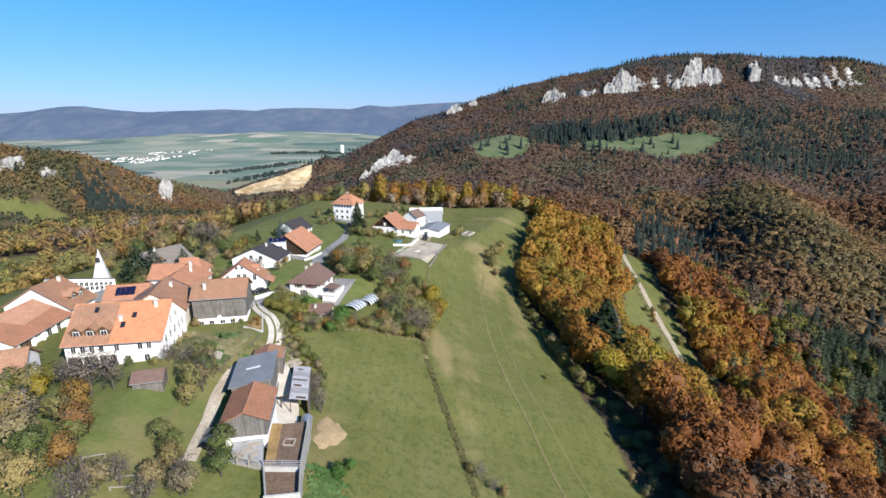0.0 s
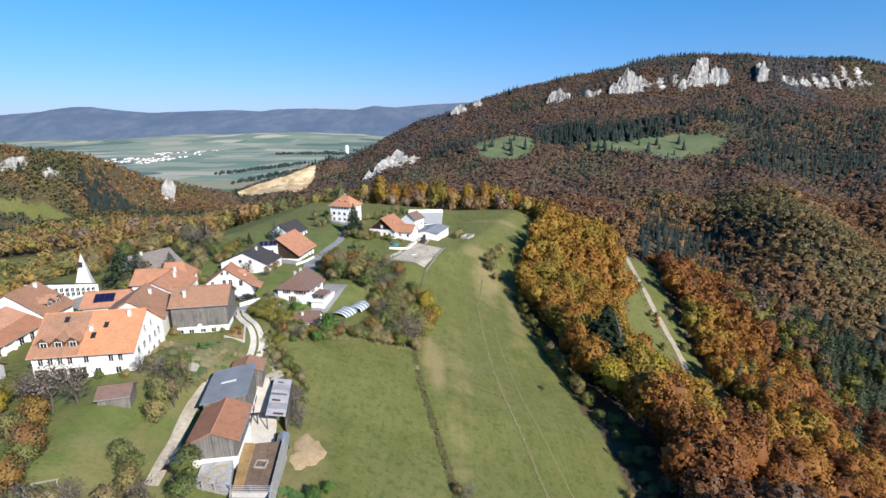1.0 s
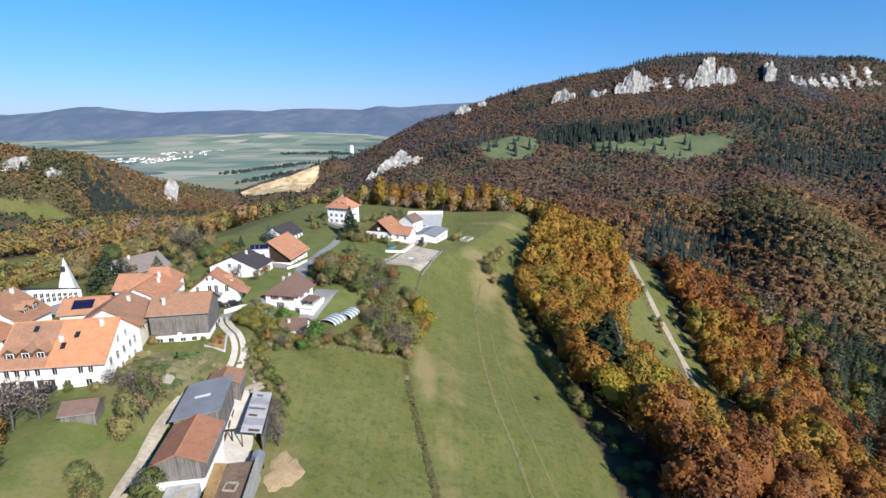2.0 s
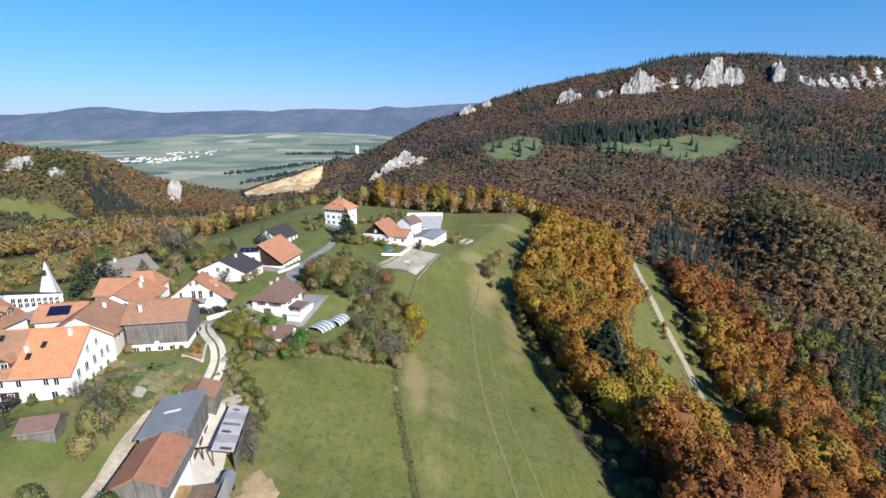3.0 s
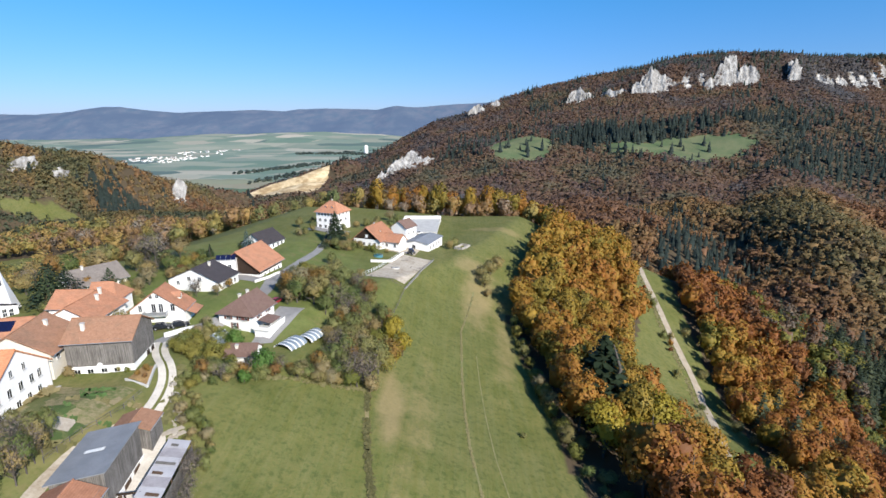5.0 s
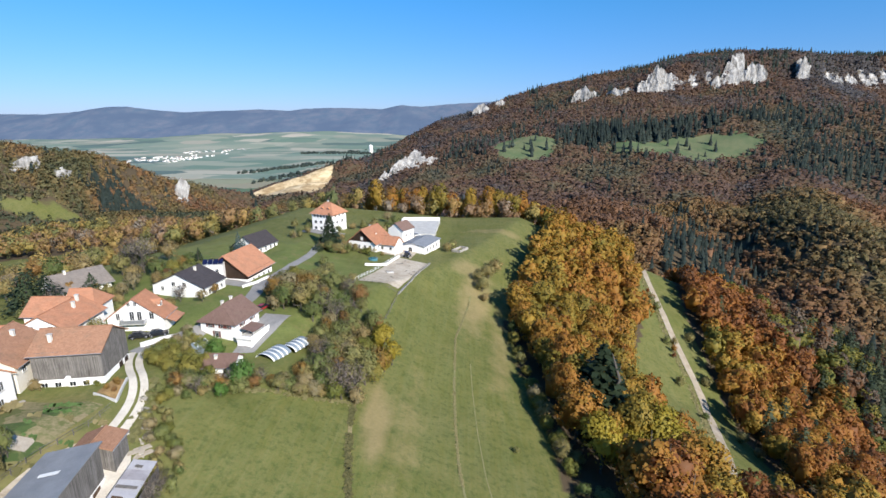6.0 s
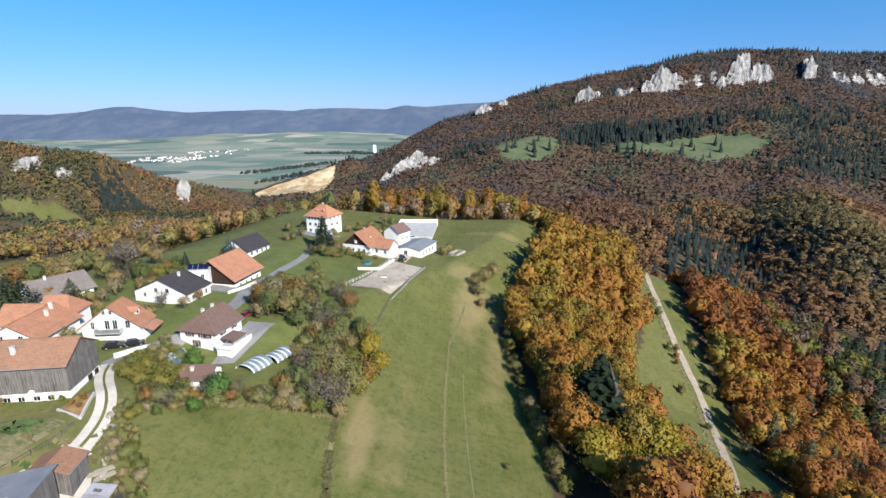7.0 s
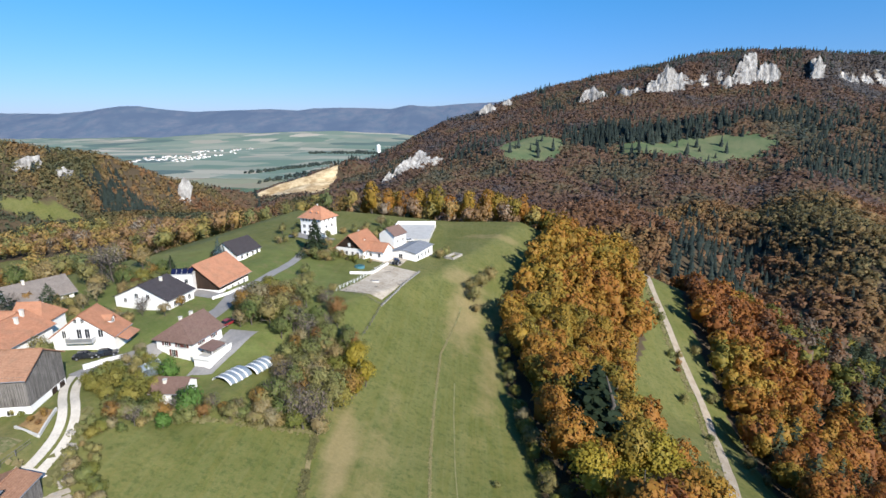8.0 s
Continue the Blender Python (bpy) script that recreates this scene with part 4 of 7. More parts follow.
def window(parent, m, w, h, shutters=None):
    """A framed pane with a sill, and shutters folded back; m: the middle of its foot, facing -y."""
    key = (w, h)
    if key not in WINDOWS:
        fr, t = Shape(), 0.09
        fr.box(-w / 2 - t, -w / 2, -0.05, 0.06, -t, h + t).box(w / 2, w / 2 + t, -0.05, 0.06, -t, h + t)
        fr.box(-w / 2, w / 2, -0.05, 0.06, h, h + t).box(-0.03, 0.03, -0.045, 0.05, 0, h)
        WINDOWS[key] = (fr.mesh("window", FRAME_WHITE), Shape().box(-w / 2, w / 2, -0.02, 0.03, 0, h).mesh("pane", GLASS), Shape().box(-w / 2 - 0.15, w / 2 + 0.15, -0.16, 0.05, -t - 0.07, -t).mesh("sill", CONCRETE))
    fr, pane, sill = WINDOWS[key]
    o = part("window", fr, None, parent, "", m)
    part("pane", pane, None, o)
    part("sill", sill, None, o)
    if shutters:
        k2 = (w, h, shutters.name)
        if k2 not in WINDOWS:
            WINDOWS[k2] = Shape().box(0, w * 0.52, -0.06, -0.01, 0, h).mesh("shutter", shutters)
        for sx_ in (-w / 2 - 0.1 - w * 0.52, w / 2 + 0.1):
            part("shutter", WINDOWS[k2], None, o, "", pose(sx_, 0, 0))
    return o


def side_pose(side, L, W, u, z):
    """The place on a wall: f and b are the eave sides, l and r the gables."""
    return {"f": pose(u, -W / 2 - 0.03, z), "b": pose(u, W / 2 + 0.03, z, 0, 0, 180), "r": pose(L / 2 + 0.03, u, z, 0, 0, 90), "l": pose(-L / 2 - 0.03, u, z, 0, 0, -90)}[side]


def roof_shape(L, W, z0, rise, over, side, hip_l, hip_r, thick=0.22):
    """The four planes of a ridged roof; a hip of nought leaves a gable."""
    k = rise / (W / 2)
    X0, X1, Y0 = -L / 2 - side, L / 2 + side, W / 2 + over
    ze, zr = z0 - over * k, z0 + rise
    a, b = (X0 + hip_l * (W / 2) + (0 if hip_l else 0), 0, zr), (X1 - hip_r * (W / 2), 0, zr)
    s = Shape()
    p, q, r_, t = (X0, -Y0, ze), (X1, -Y0, ze), (X1, Y0, ze), (X0, Y0, ze)
    s.poly(p, q, b, a).poly(r_, t, a, b)
    lo = lambda c: (c[0], c[1], c[2] - thick)
    s.poly(lo(q), lo(p), lo(a), lo(b)).poly(lo(t), lo(r_), lo(b), lo(a))
    s.poly(lo(p), lo(q), q, p).poly(lo(r_), lo(t), t, r_)
    for hip, c, d, e in ((hip_r, q, r_, b), (hip_l, t, p, a)):
        if hip:
            s.poly(c, d, e).poly(lo(c), lo(d), d, c)
            s.poly(lo(d), lo(c), lo(e))
        else:
            s.poly(lo(c), lo(e), e, c).poly(lo(e), lo(d), d, e)
    return s, a, b


def house(name, label, x, y, z, yaw, L, W, eave, rise, wall=None, roof=None, over=0.7, side=0.5, hip_l=0, hip_r=0, windows=(), upper=None, split=0.0, chimneys=(), shutters=None, category="house", deep=1.5, group=""):
    """A building: base at z, eaves at height eave, a ridge along its own x, windows as (side, along, height, width, tall)."""
    h = thing(name, label, category, pose(x, y, z, 0, 0, yaw), group)
    wall, roof = wall or PLASTER, roof or TILE_RED
    cut = split if upper else eave
    s = Shape().box(-L / 2, L / 2, -W / 2, W / 2, -deep, cut if upper else eave)
    g = Shape()
    k = rise / (W / 2)
    a = L / 2 * 1.0
    top = g if upper else s
    if upper:
        g.box(-L / 2 - 0.04, L / 2 + 0.04, -W / 2 - 0.04, W / 2 + 0.04, cut + 0.003, eave)
    for e, hip in ((1, hip_r), (-1, hip_l)):
        if not hip:
            xx = e * (L / 2 + (0.04 if upper else 0))
            pts = [(xx, -W / 2, eave), (xx, W / 2, eave), (xx, 0, eave + rise - 0.12)]
            top.poly(*(pts if e > 0 else pts[::-1]))
    part("wall", s, wall, h)
    if upper:
        part("upper_wall", g, upper, h)
    rs, ra, rb = roof_shape(L, W, eave, rise, over, side, hip_l, hip_r)
    ro = part("roof", rs, roof, h)
    if ra[0] < rb[0] - 0.3:
        part("ridge_cap", Shape().tube((ra[0], 0, ra[2] + 0.01), (rb[0], 0, rb[2] + 0.01), 0.13, None, 6), roof, ro)
    part("gutter", Shape().tube((-L / 2 - side, -W / 2 - over - 0.06, eave - over * k - 0.12), (L / 2 + side, -W / 2 - over - 0.06, eave - over * k - 0.12), 0.07, None, 6), METAL, ro)
    for side_, u, zz, w, t in windows:
        window(h, side_pose(side_, L, W, u, zz), w, t, shutters)
    for cx, cy, tall in chimneys:
        zb = eave + rise - abs(cy) * k
        c = part("chimney", Shape().box(cx - 0.28, cx + 0.28, cy - 0.28, cy + 0.28, zb - 0.6, zb + tall), CREAM, ro)
        part("cap", Shape().box(cx - 0.36, cx + 0.36, cy - 0.36, cy + 0.36, zb + tall + 0.003, zb + tall + 0.15), CONCRETE, c)
    return h


def dormer(h, x, y0, z, w, depth, tall, roofmat, wallmat=None, flip=1):
    """A small gabled dormer that looks down the slope towards -y (flip 1) or +y (-1)."""
    s = Shape().box(x - w / 2, x + w / 2, min(y0, y0 + flip * depth), max(y0, y0 + flip * depth), z - 0.5, z + tall)
    pts = [(x - w / 2, y0, z + tall), (x + w / 2, y0, z + tall), (x, y0, z + tall + w * 0.42)]
    s.poly(*(pts if flip > 0 else pts[::-1]))
    d = part("dormer", s, wallmat or PLASTER, h)
    r = Shape()
    y1, yb = y0 - flip * 0.35, y0 + flip * depth * 1.35
    for e in (-1, 1):
        a, b, c, f = (x, y1, z + tall + w * 0.46), (x, yb, z + tall + w * 0.46), (x + e * (w / 2 + 0.3), yb, z + tall - 0.12), (x + e * (w / 2 + 0.3), y1, z + tall - 0.12)
        r.slab((a, b, c, f) if e * flip < 0 else (f, c, b, a), 0.14)
    part("dormer_roof", r, roofmat, d)
    window(d, pose(x, y0 - flip * 0.03, z + 0.15, 0, 0, 0 if flip > 0 else 180), w * 0.5, tall * 0.7)
    return d


# ---------- village ----------
def row(side, us, z, w, t):
    return tuple((side, u, z, w, t) for u in us)


white_farmhouse = house("farmhouse", "large white plastered farmhouse with half new orange tile roof", -72.2, 82.3, 4.0, 9, 17, 14.6, 5.4, 5.0, PLASTER, TILE_ORANGE, 0.7, 0.4,
    windows=row("f", (-7, -5.4, -3.8, -2.2, 0.5, 4.6, 6.2), 3.2, 0.75, 1.25) + row("f", (-1, 2.2, 5.6), 0.7, 0.9, 1.3) + row("r", (-5.2, -2.6, 0, 2.6, 4.6), 3.4, 0.9, 1.4) + row("r", (-5.6, -3.4, -1.2, 1.4, 4), 0.6, 0.9, 1.4) + row("r", (-1.6, 1.4), 6.4, 0.7, 1.1),
    chimneys=((6.2, -1.2, 1.1), (0.4, -3.6, 0.8)))
link_house = house("house", "white plastered house with old brown tile roof joining two farm buildings", -73.4, 97.2, 4.0, 103, 11.5, 12, 5.5, 3.6, CREAM, TILE_OLD, 0.8, 0.5, windows=row("f", (-3.5, 0, 3.5), 3.2, 0.9, 1.3) + row("l", (-3, 3), 3.3, 0.9, 1.3), chimneys=((2, -2, 0.9),))
old_barn = house("barn", "weathered grey board barn on whitewashed base with rusty tiles", -60.6, 100.9, 3.3, 11, 11.4, 9.6, 7.2, 2.7, PLASTER, TILE_OLD, 0.6, 0.5, upper=WOOD_GREY, split=2.0, windows=row("f", (-4.2, -2, 0.4, 2.6), 0.6, 1.0, 0.8), category="barn", chimneys=((-3.2, -2.6, 1.2),))
gable_house = house("house", "white gabled house with orange tile roof and balcony", -64.5, 124.5, 3.0, 99, 6.2, 12, 3.75, 4.45, PLASTER, TILE_RED, 0.6, 0.5, windows=row("l", (-1.0, 0.6), 3.0, 0.9, 2.0) + row("l", (-3.6,), 3.2, 0.9, 1.6) + row("l", (-0.4, 1.0), 6.4, 0.6, 0.8) + row("l", (3.6,), 3.2, 0.7, 1.5), shutters=None)
dark_house = house("house", "white house with low dark slate roof", -69.0, 153.2, 1.4, 82, 9.8, 16, 3.7, 3.5, PLASTER, TILE_DARK, 0.5, 0.4, windows=row("l", (-2.2, 1.2), 3.6, 1.0, 1.1) + row("l", (4.8,), 2.2, 0.8, 1.0) + row("f", (-2.5, 1, 3), 1.2, 0.9, 1.3), chimneys=((1.0, -1.5, 1.0),))
chalet = house("house", "dark timber chalet with orange tile roof on white base", -62.6, 171.3, 0.6, 82, 14.5, 14.5, 3.6, 5.4, PLASTER, TILE_RED, 0.9, 0.9, upper=WOOD_DARK, split=1.7, windows=row("f", (-4, -1, 2, 5), 0.3, 0.9, 1.0))
hip_house = house("house", "white house with brown hipped roof and red windows", -47.0, 131.2, -0.4, 79, 9.4, 9.4, 4.4, 3.2, PLASTER, TILE_BROWN, 0.7, 0.6, hip_l=0.62, windows=row("l", (-2.6, -1.4, 2.0), 2.6, 1.0, 1.2) + row("f", (-2, 2), 2.6, 0.9, 1.2) + row("l", (0.4,), 0.2, 0.9, 1.6), chimneys=((1.8, 0.6, 0.9), (-1.2, 0.8, 0.9)), shutters=SHUTTER)
tower_house = house("house", "tall white cube house with orange pyramid roof", -57.0, 259.3, -3.0, -22, 12, 11, 9.4, 4.3, PLASTER, TILE_RED, 0.9, 0.9, hip_l=0.95, hip_r=0.95, windows=row("f", (-4.2, -2.4, -0.6, 1.2, 3, 4.6), 7.2, 0.8, 1.2) + row("f", (-3.8, -0.6, 2.6), 4.2, 1.3, 1.3) + row("f", (-3.8, -0.6, 2.6), 1.2, 1.3, 1.3) + row("r", (-3, 0, 3), 7.2, 0.8, 1.2) + row("r", (-2, 2), 4.2, 1.2, 1.3), chimneys=((-0.5, 0.4, 1.0),))
farm_house = house("farmhouse", "white farmhouse with dark timber gable and orange tile roof", -32.0, 232.4, -4.8, 70, 13, 13, 4.0, 5.4, PLASTER, TILE_RED, 0.8, 0.9, windows=row("l", (-4, -1.4, 1.4, 4), 1.2, 1.0, 1.3) + row("f", (-4, -1, 3), 1.2, 1.0, 1.3), upper=None, chimneys=((2, 1.0, 0.9),))
dormer(farm_house, -1.0, -3.6, 5.6, 1.6, 2.2, 1.0, TILE_RED)
farm_wing = house("house", "white cross wing with orange tile roof", -22.6, 229.6, -5.2, -20, 8, 7, 3.6, 2.6, PLASTER, TILE_RED, 0.6, 0.5, windows=row("f", (-2, 2), 1.0, 1.0, 1.3))
brown_house = house("house", "white house with brown tile roof behind the farm", -21.4, 256.0, -6.0, 62, 9, 8.5, 5.2, 3.0, PLASTER, TILE_BROWN, 0.6, 0.5, windows=row("f", (-2, 2), 1.4, 1.0, 1.3))
cow_shed = house("farm_shed", "long white farm shed with low grey roof", -10.6, 242.3, -8.2, 71.5, 17.5, 11.4, 4.0, 1.1, PLASTER, SHEET_GREY, 0.5, 0.5, windows=row("l", (1.2,), 0.6, 1.6, 2.4) + row("f", (-6, -2.5, 1, 4.5), 1.0, 1.2, 1.6), category="shed")
slate_house = house("house", "white house with steep dark slate roof beside blue spruce", -73.6, 210.4, -0.8, 75, 13, 11, 3.0, 4.0, PLASTER, TILE_DARK, 0.5, 0.5, windows=row("f", (-4, -1, 2, 4.6), 0.8, 1.0, 1.3) + row("l", (-2, 2), 1.0, 1.0, 1.2))
grey_house = house("house", "white house with wide weathered grey roof", -102.6, 152.6, 1.0, 60, 13.4, 12, 3.4, 3.3, PLASTER, TILE_GREY, 0.9, 0.8, windows=row("f", (-5, -2, 2, 5), 0.9, 1.0, 1.3) + row("l", (-3, 0, 3), 1.0, 1.0, 1.2), chimneys=((-2.5, -0.5, 0.9),))
red_house = house("house", "rambling white house with red tile roof and skylights", -79.2, 119.0, 3.4, 95, 12.5, 10.6, 4.0, 2.9, PLASTER, TILE_RED, 0.7, 0.6, windows=row("l", (-2, 2), 3.2, 0.9, 1.2), chimneys=((1.5, -2.0, 1.2), (4.4, -1.0, 1.3)))
red_wing = house("house", "red tiled side wing with small white dormer", -84.6, 123.5, 3.4, 5, 8, 8, 4.4, 2.8, PLASTER, TILE_RED, 0.6, 0.5)
top_house = house("house", "white house end with orange hipped roof behind rambling house", -80.0, 128.5, 3.0, 10, 6.5, 8, 4.8, 3.2, PLASTER, TILE_RED, 0.6, 0.5, hip_r=0.6)
upper_farm = house("farmhouse", "white gabled farmhouse with brown tile roof and dormers", -102.6, 101.9, 3.2, 88, 8.3, 15.6, 4.6, 4.7, PLASTER, TILE_OLD, 0.8, 0.6, windows=row("l", (-4, 0, 4), 3.0, 0.9, 1.3), chimneys=((2.6, -1.0, 1.0),))
for dx in (-0.6, 1.8):
    dormer(upper_farm, dx, -6.4, 5.3, 1.9, 2.4, 1.1, TILE_OLD, WOOD_BROWN)
peach_barn = house("barn", "low farm building with patched brown and pale orange roof", -101.8, 87.6, 4.0, 91, 16.6, 15.4, 2.9, 3.2, PLASTER, TILE_RED, 0.9, 0.5, windows=row("f", (-6.6, -4.8, 1.6, 4.4), 0.3, 1.2, 2.0), category="barn", deep=3.0)
pk = lambda y: 2.9 + 3.2 - abs(y) * 3.2 / 7.7 + 0.03
part("pale_roof_patch", Shape().slab([(-1.5, -5.2, pk(5.2)), (8.6, -4.2, pk(4.2)), (8.6, -0.15, pk(0.15)), (-4.0, -0.15, pk(0.15))], 0.05), TILE_PEACH, peach_barn, "newer pale orange tiles")
part("eave_beam", Shape().box(-8.3, 8.3, -8.4, -8.1, 2.1, 2.4), WOOD_BROWN, peach_barn)
for px_ in (-7.6, -3.4, -0.6, 3.0, 6.4):
    part("post", Shape().box(px_ - 0.25, px_ + 0.25, -8.35, -7.75, -1.0, 2.1), PLASTER, peach_barn)
part("barn_door", Shape().box(-6.4, -3.8, -7.78, -7.72, 0.0, 2.1), WOOD_BROWN, peach_barn)
corner_house = house("house", "white house with brown tile roof beside the garden", -88.5, 63.5, 4.2, 25, 17, 12, 4.2, 3.4, PLASTER, TILE_OLD, 0.8, 0.6, windows=row("r", (-3, 0, 3), 1.2, 1.0, 1.3), chimneys=((5.0, -1.4, 0.9),))
panel_house = house("house", "low brown roofed house carrying a blue solar array", -86.0, 106.5, 3.6, 14, 9, 8, 4.4, 2.2, CREAM, TILE_RED, 0.6, 0.5)
garden_house = house("garden_house", "small white garden house with brown tile roof", -40.9, 114.2, -2.0, 3, 6.2, 5.4, 2.2, 1.6, PLASTER, TILE_BROWN, 0.4, 0.4, windows=row("f", (-1.5, 1.4), 0.6, 0.8, 1.0), chimneys=((-1.0, -1.0, 0.6),), category="shed")
small_red_shed = house("shed", "small shed with faded red tile roof", -44.2, 81.8, -0.2, 100, 4.5, 5.6, 3.4, 1.0, WOOD_GREY, TILE_OLD, 0.3, 0.3, category="shed")
tile_shed = house("shed", "grey board shed with orange brown tile roof", -40.3, 60.0, 1.0, 99, 9.0, 6.4, 3.7, 1.35, PLASTER, TILE_RED, 0.6, 0.45, upper=WOOD_GREY, split=0.55, category="shed", deep=3.0)
garden_hut = house("garden_hut", "small plank hut with dark felt roof in orchard", -59.3, 65.5, 4.9, 16, 4.6, 4.0, 2.2, 0.9, WOOD_GREY, TILE_BROWN, 0.4, 0.3, category="shed")

# lands of bare surface laid on the ground
def ribbon(name, pts, width, material, label, category, lift=0.06, step=2.0, kind="structure", cross=3):
    """A strip along points of the plan, draped on the land."""
    p = np.array(pts, float)
    d = np.r_[0, np.cumsum(np.hypot(*np.diff(p, axis=0).T))]
    s = np.arange(0, d[-1] + step, step).clip(0, d[-1])
    cx, cy = np.interp(s, d, p[:, 0]), np.interp(s, d, p[:, 1])
    for _ in range(3):
        cx[1:-1], cy[1:-1] = (cx[:-2] + 2 * cx[1:-1] + cx[2:]) / 4, (cy[:-2] + 2 * cy[1:-1] + cy[2:]) / 4
    tx, ty = np.gradient(cx), np.gradient(cy)
    n = np.hypot(tx, ty) + 1e-9
    o = np.linspace(-0.5, 0.5, cross)
    wob = 1 + 0.1 * rough(cx, cy, 5, 7, 2)
    X_, Y_ = cx[:, None] - (ty / n * wob)[:, None] * o * width, cy[:, None] + (tx / n * wob)[:, None] * o * width
    Z_ = land(X_, Y_) + lift
    k = cross
    i = np.arange((len(s) - 1) * (k - 1))
    a = (i // (k - 1)) * k + i % (k - 1)
    me = fill(bpy.data.meshes.new(name), np.stack((X_, Y_, Z_), -1).reshape(-1, 3), np.stack((a, a + 1, a + k + 1, a + k), -1))
    me.materials.append(material)
    return tagged(new(name, me), label, category, kind=kind)




def patch(name, corners, material, label, category, lift=0.08, cells=14, kind="structure", flat=None):
    """A four-sided surface draped on the land, or laid level at a height; corners anticlockwise."""
    a, b, c, d = [np.array(q, float) for q in corners]
    u, v = np.meshgrid(np.linspace(0, 1, cells), np.linspace(0, 1, cells))
    P = (a * ((1 - u) * (1 - v))[..., None] + b * (u * (1 - v))[..., None] + c * (u * v)[..., None] + d * ((1 - u) * v)[..., None])
    z = land(P[..., 0], P[..., 1]) + lift if flat is None else np.full(u.shape, flat)
    i = np.arange((cells - 1) ** 2)
    q = (i // (cells - 1)) * cells + i % (cells - 1)
    me = fill(bpy.data.meshes.new(name), np.concatenate((P, z[..., None]), -1).reshape(-1, 3), np.stack((q, q + 1, q + cells + 1, q + cells), -1))
    me.materials.append(material)
    return tagged(new(name, me), label, category, kind=kind)


def masonry(name, pts, height, thick, material, label, category="wall", drop=0.6):
    """A low wall along points of the plan, its top following the land."""
    s = Shape()
    for (x0, y0), (x1, y1) in zip(pts, pts[1:]):
        n = max(1, int(math.hypot(x1 - x0, y1 - y0) / 3))
        for i in range(n):
            p, q = Vector((x0 + (x1 - x0) * i / n, y0 + (y1 - y0) * i / n)), Vector((x0 + (x1 - x0) * (i + 1) / n, y0 + (y1 - y0) * (i + 1) / n))
            o = Vector((-(q - p).y, (q - p).x)).normalized() * thick / 2
            zp, zq = ground_at(*p), ground_at(*q)
            lo = [(*(p - o), zp - drop), (*(q - o), zq - drop), (*(q + o), zq - drop), (*(p + o), zp - drop)]
            hi = [(*(p - o), zp + height), (*(q - o), zq + height), (*(q + o), zq + height), (*(p + o), zp + height)]
            s.hexa(*lo, *hi)
    me = s.mesh(name, material)
    return tagged(new(name, me), label, category)


def fence(name, pts, label, gap=2.5, tall=1.2, rails=(0.5, 1.05), material=None, thick=0.05):
    """Posts and rails along points of the plan."""
    f = thing(name, label, "fence", pose(0, 0, 0))
    material = material or WOOD_TRIM
    post = Shape().box(-thick * 1.4, thick * 1.4, -thick * 1.4, thick * 1.4, -0.4, tall).mesh("post", material)
    for (x0, y0), (x1, y1) in zip(pts, pts[1:]):
        n = max(1, round(math.hypot(x1 - x0, y1 - y0) / gap))
        P = [(x0 + (x1 - x0) * i / n, y0 + (y1 - y0) * i / n) for i in range(n + 1)]
        for p in P[:-1]:
            part("post", post, None, f, "", pose(*p, ground_at(*p)))
        for p, q in zip(P, P[1:]):
            for r in rails:
                part("rail", Shape().tube((*p, ground_at(*p) + r), (*q, ground_at(*q) + r), thick, None, 4), material, f)
    return f


# ----- roads and yards -----
def two_tracks(name, pts, half, width, material, label):
    """A lane of two worn wheel tracks with grass between them."""
    lane = thing(name, label, "road", pose(0, 0, 0), kind="structure")
    p = np.array(pts, float)
    t = np.gradient(p, axis=0)
    n = np.stack((-t[:, 1], t[:, 0]), -1) / np.linalg.norm(t, axis=1)[:, None]
    for k in (-half, half):
        o = ribbon("wheel_track", p + n * k, width, material, "", "", 0.12, 1.2)
        o.parent = lane
        for key in ("kind", "label", "category"):
            if key in o:
                del o[key]


ribbon("street", ((-56.6, 109.6), (-55.2, 117), (-52, 130), (-49.8, 141), (-49.4, 149), (-51, 157), (-52.4, 163)), 3.8, ASPHALT, "grey asphalt village street", "road", 0.1)
ribbon("upper_street", ((-52, 160), (-51.4, 176), (-51, 190), (-50, 205), (-51.5, 223), (-54, 243)), 3.0, ASPHALT, "grey asphalt street climbing past the houses", "road", 0.1)
two_tracks("lane", ((-56.4, 110), (-54.4, 105.6), (-51.6, 101.8), (-48.8, 98.8), (-47, 95.6), (-46, 92), (-45.3, 88), (-45.4, 85)), 0.85, 1.25, GRAVEL, "pale gravel lane of two worn wheel tracks")
ribbon("lane_foot", ((-45.5, 87.5), (-45.2, 84.6), (-43.4, 82), (-41.4, 80)), 4.4, GRAVEL, "pale gravel where the lane meets the yard", "road", 0.14, 1.0)
ribbon("side_lane", ((-45.8, 85), (-48.4, 81), (-49.6, 76), (-49.4, 69), (-47.8, 61), (-46, 50)), 1.9, SAND, "pale dusty lane beside the sheds", "road", 0.1)
ribbon("yard", ((-43, 82.6), (-40.4, 78), (-38.4, 73), (-37, 67), (-35.6, 61)), 4.4, GRAVEL, "pale dusty yard between the sheds", "yard", 0.1)
ribbon("farm_track", [(float(track_x(v)), v) for v in range(70, 385, 12)], 3.2, TRACK, "tan gravel farm track below the wood", "road", 0.15)
patch("house_terrace", ((-42.5, 121), (-37.6, 122), (-34.6, 139), (-41.5, 139)), ASPHALT, "grey paved terrace beside the hipped house", "paving", 0.1)
patch("chalet_yard", ((-68, 158.5), (-55, 158), (-55, 164), (-68, 164.5)), ASPHALT, "grey paved yard below the chalet", "paving", 0.12)
patch("farm_yard", ((-26, 224), (-13, 222), (-8, 262), (-22, 268)), SAND, "pale trodden farm yard", "yard", 0.12)
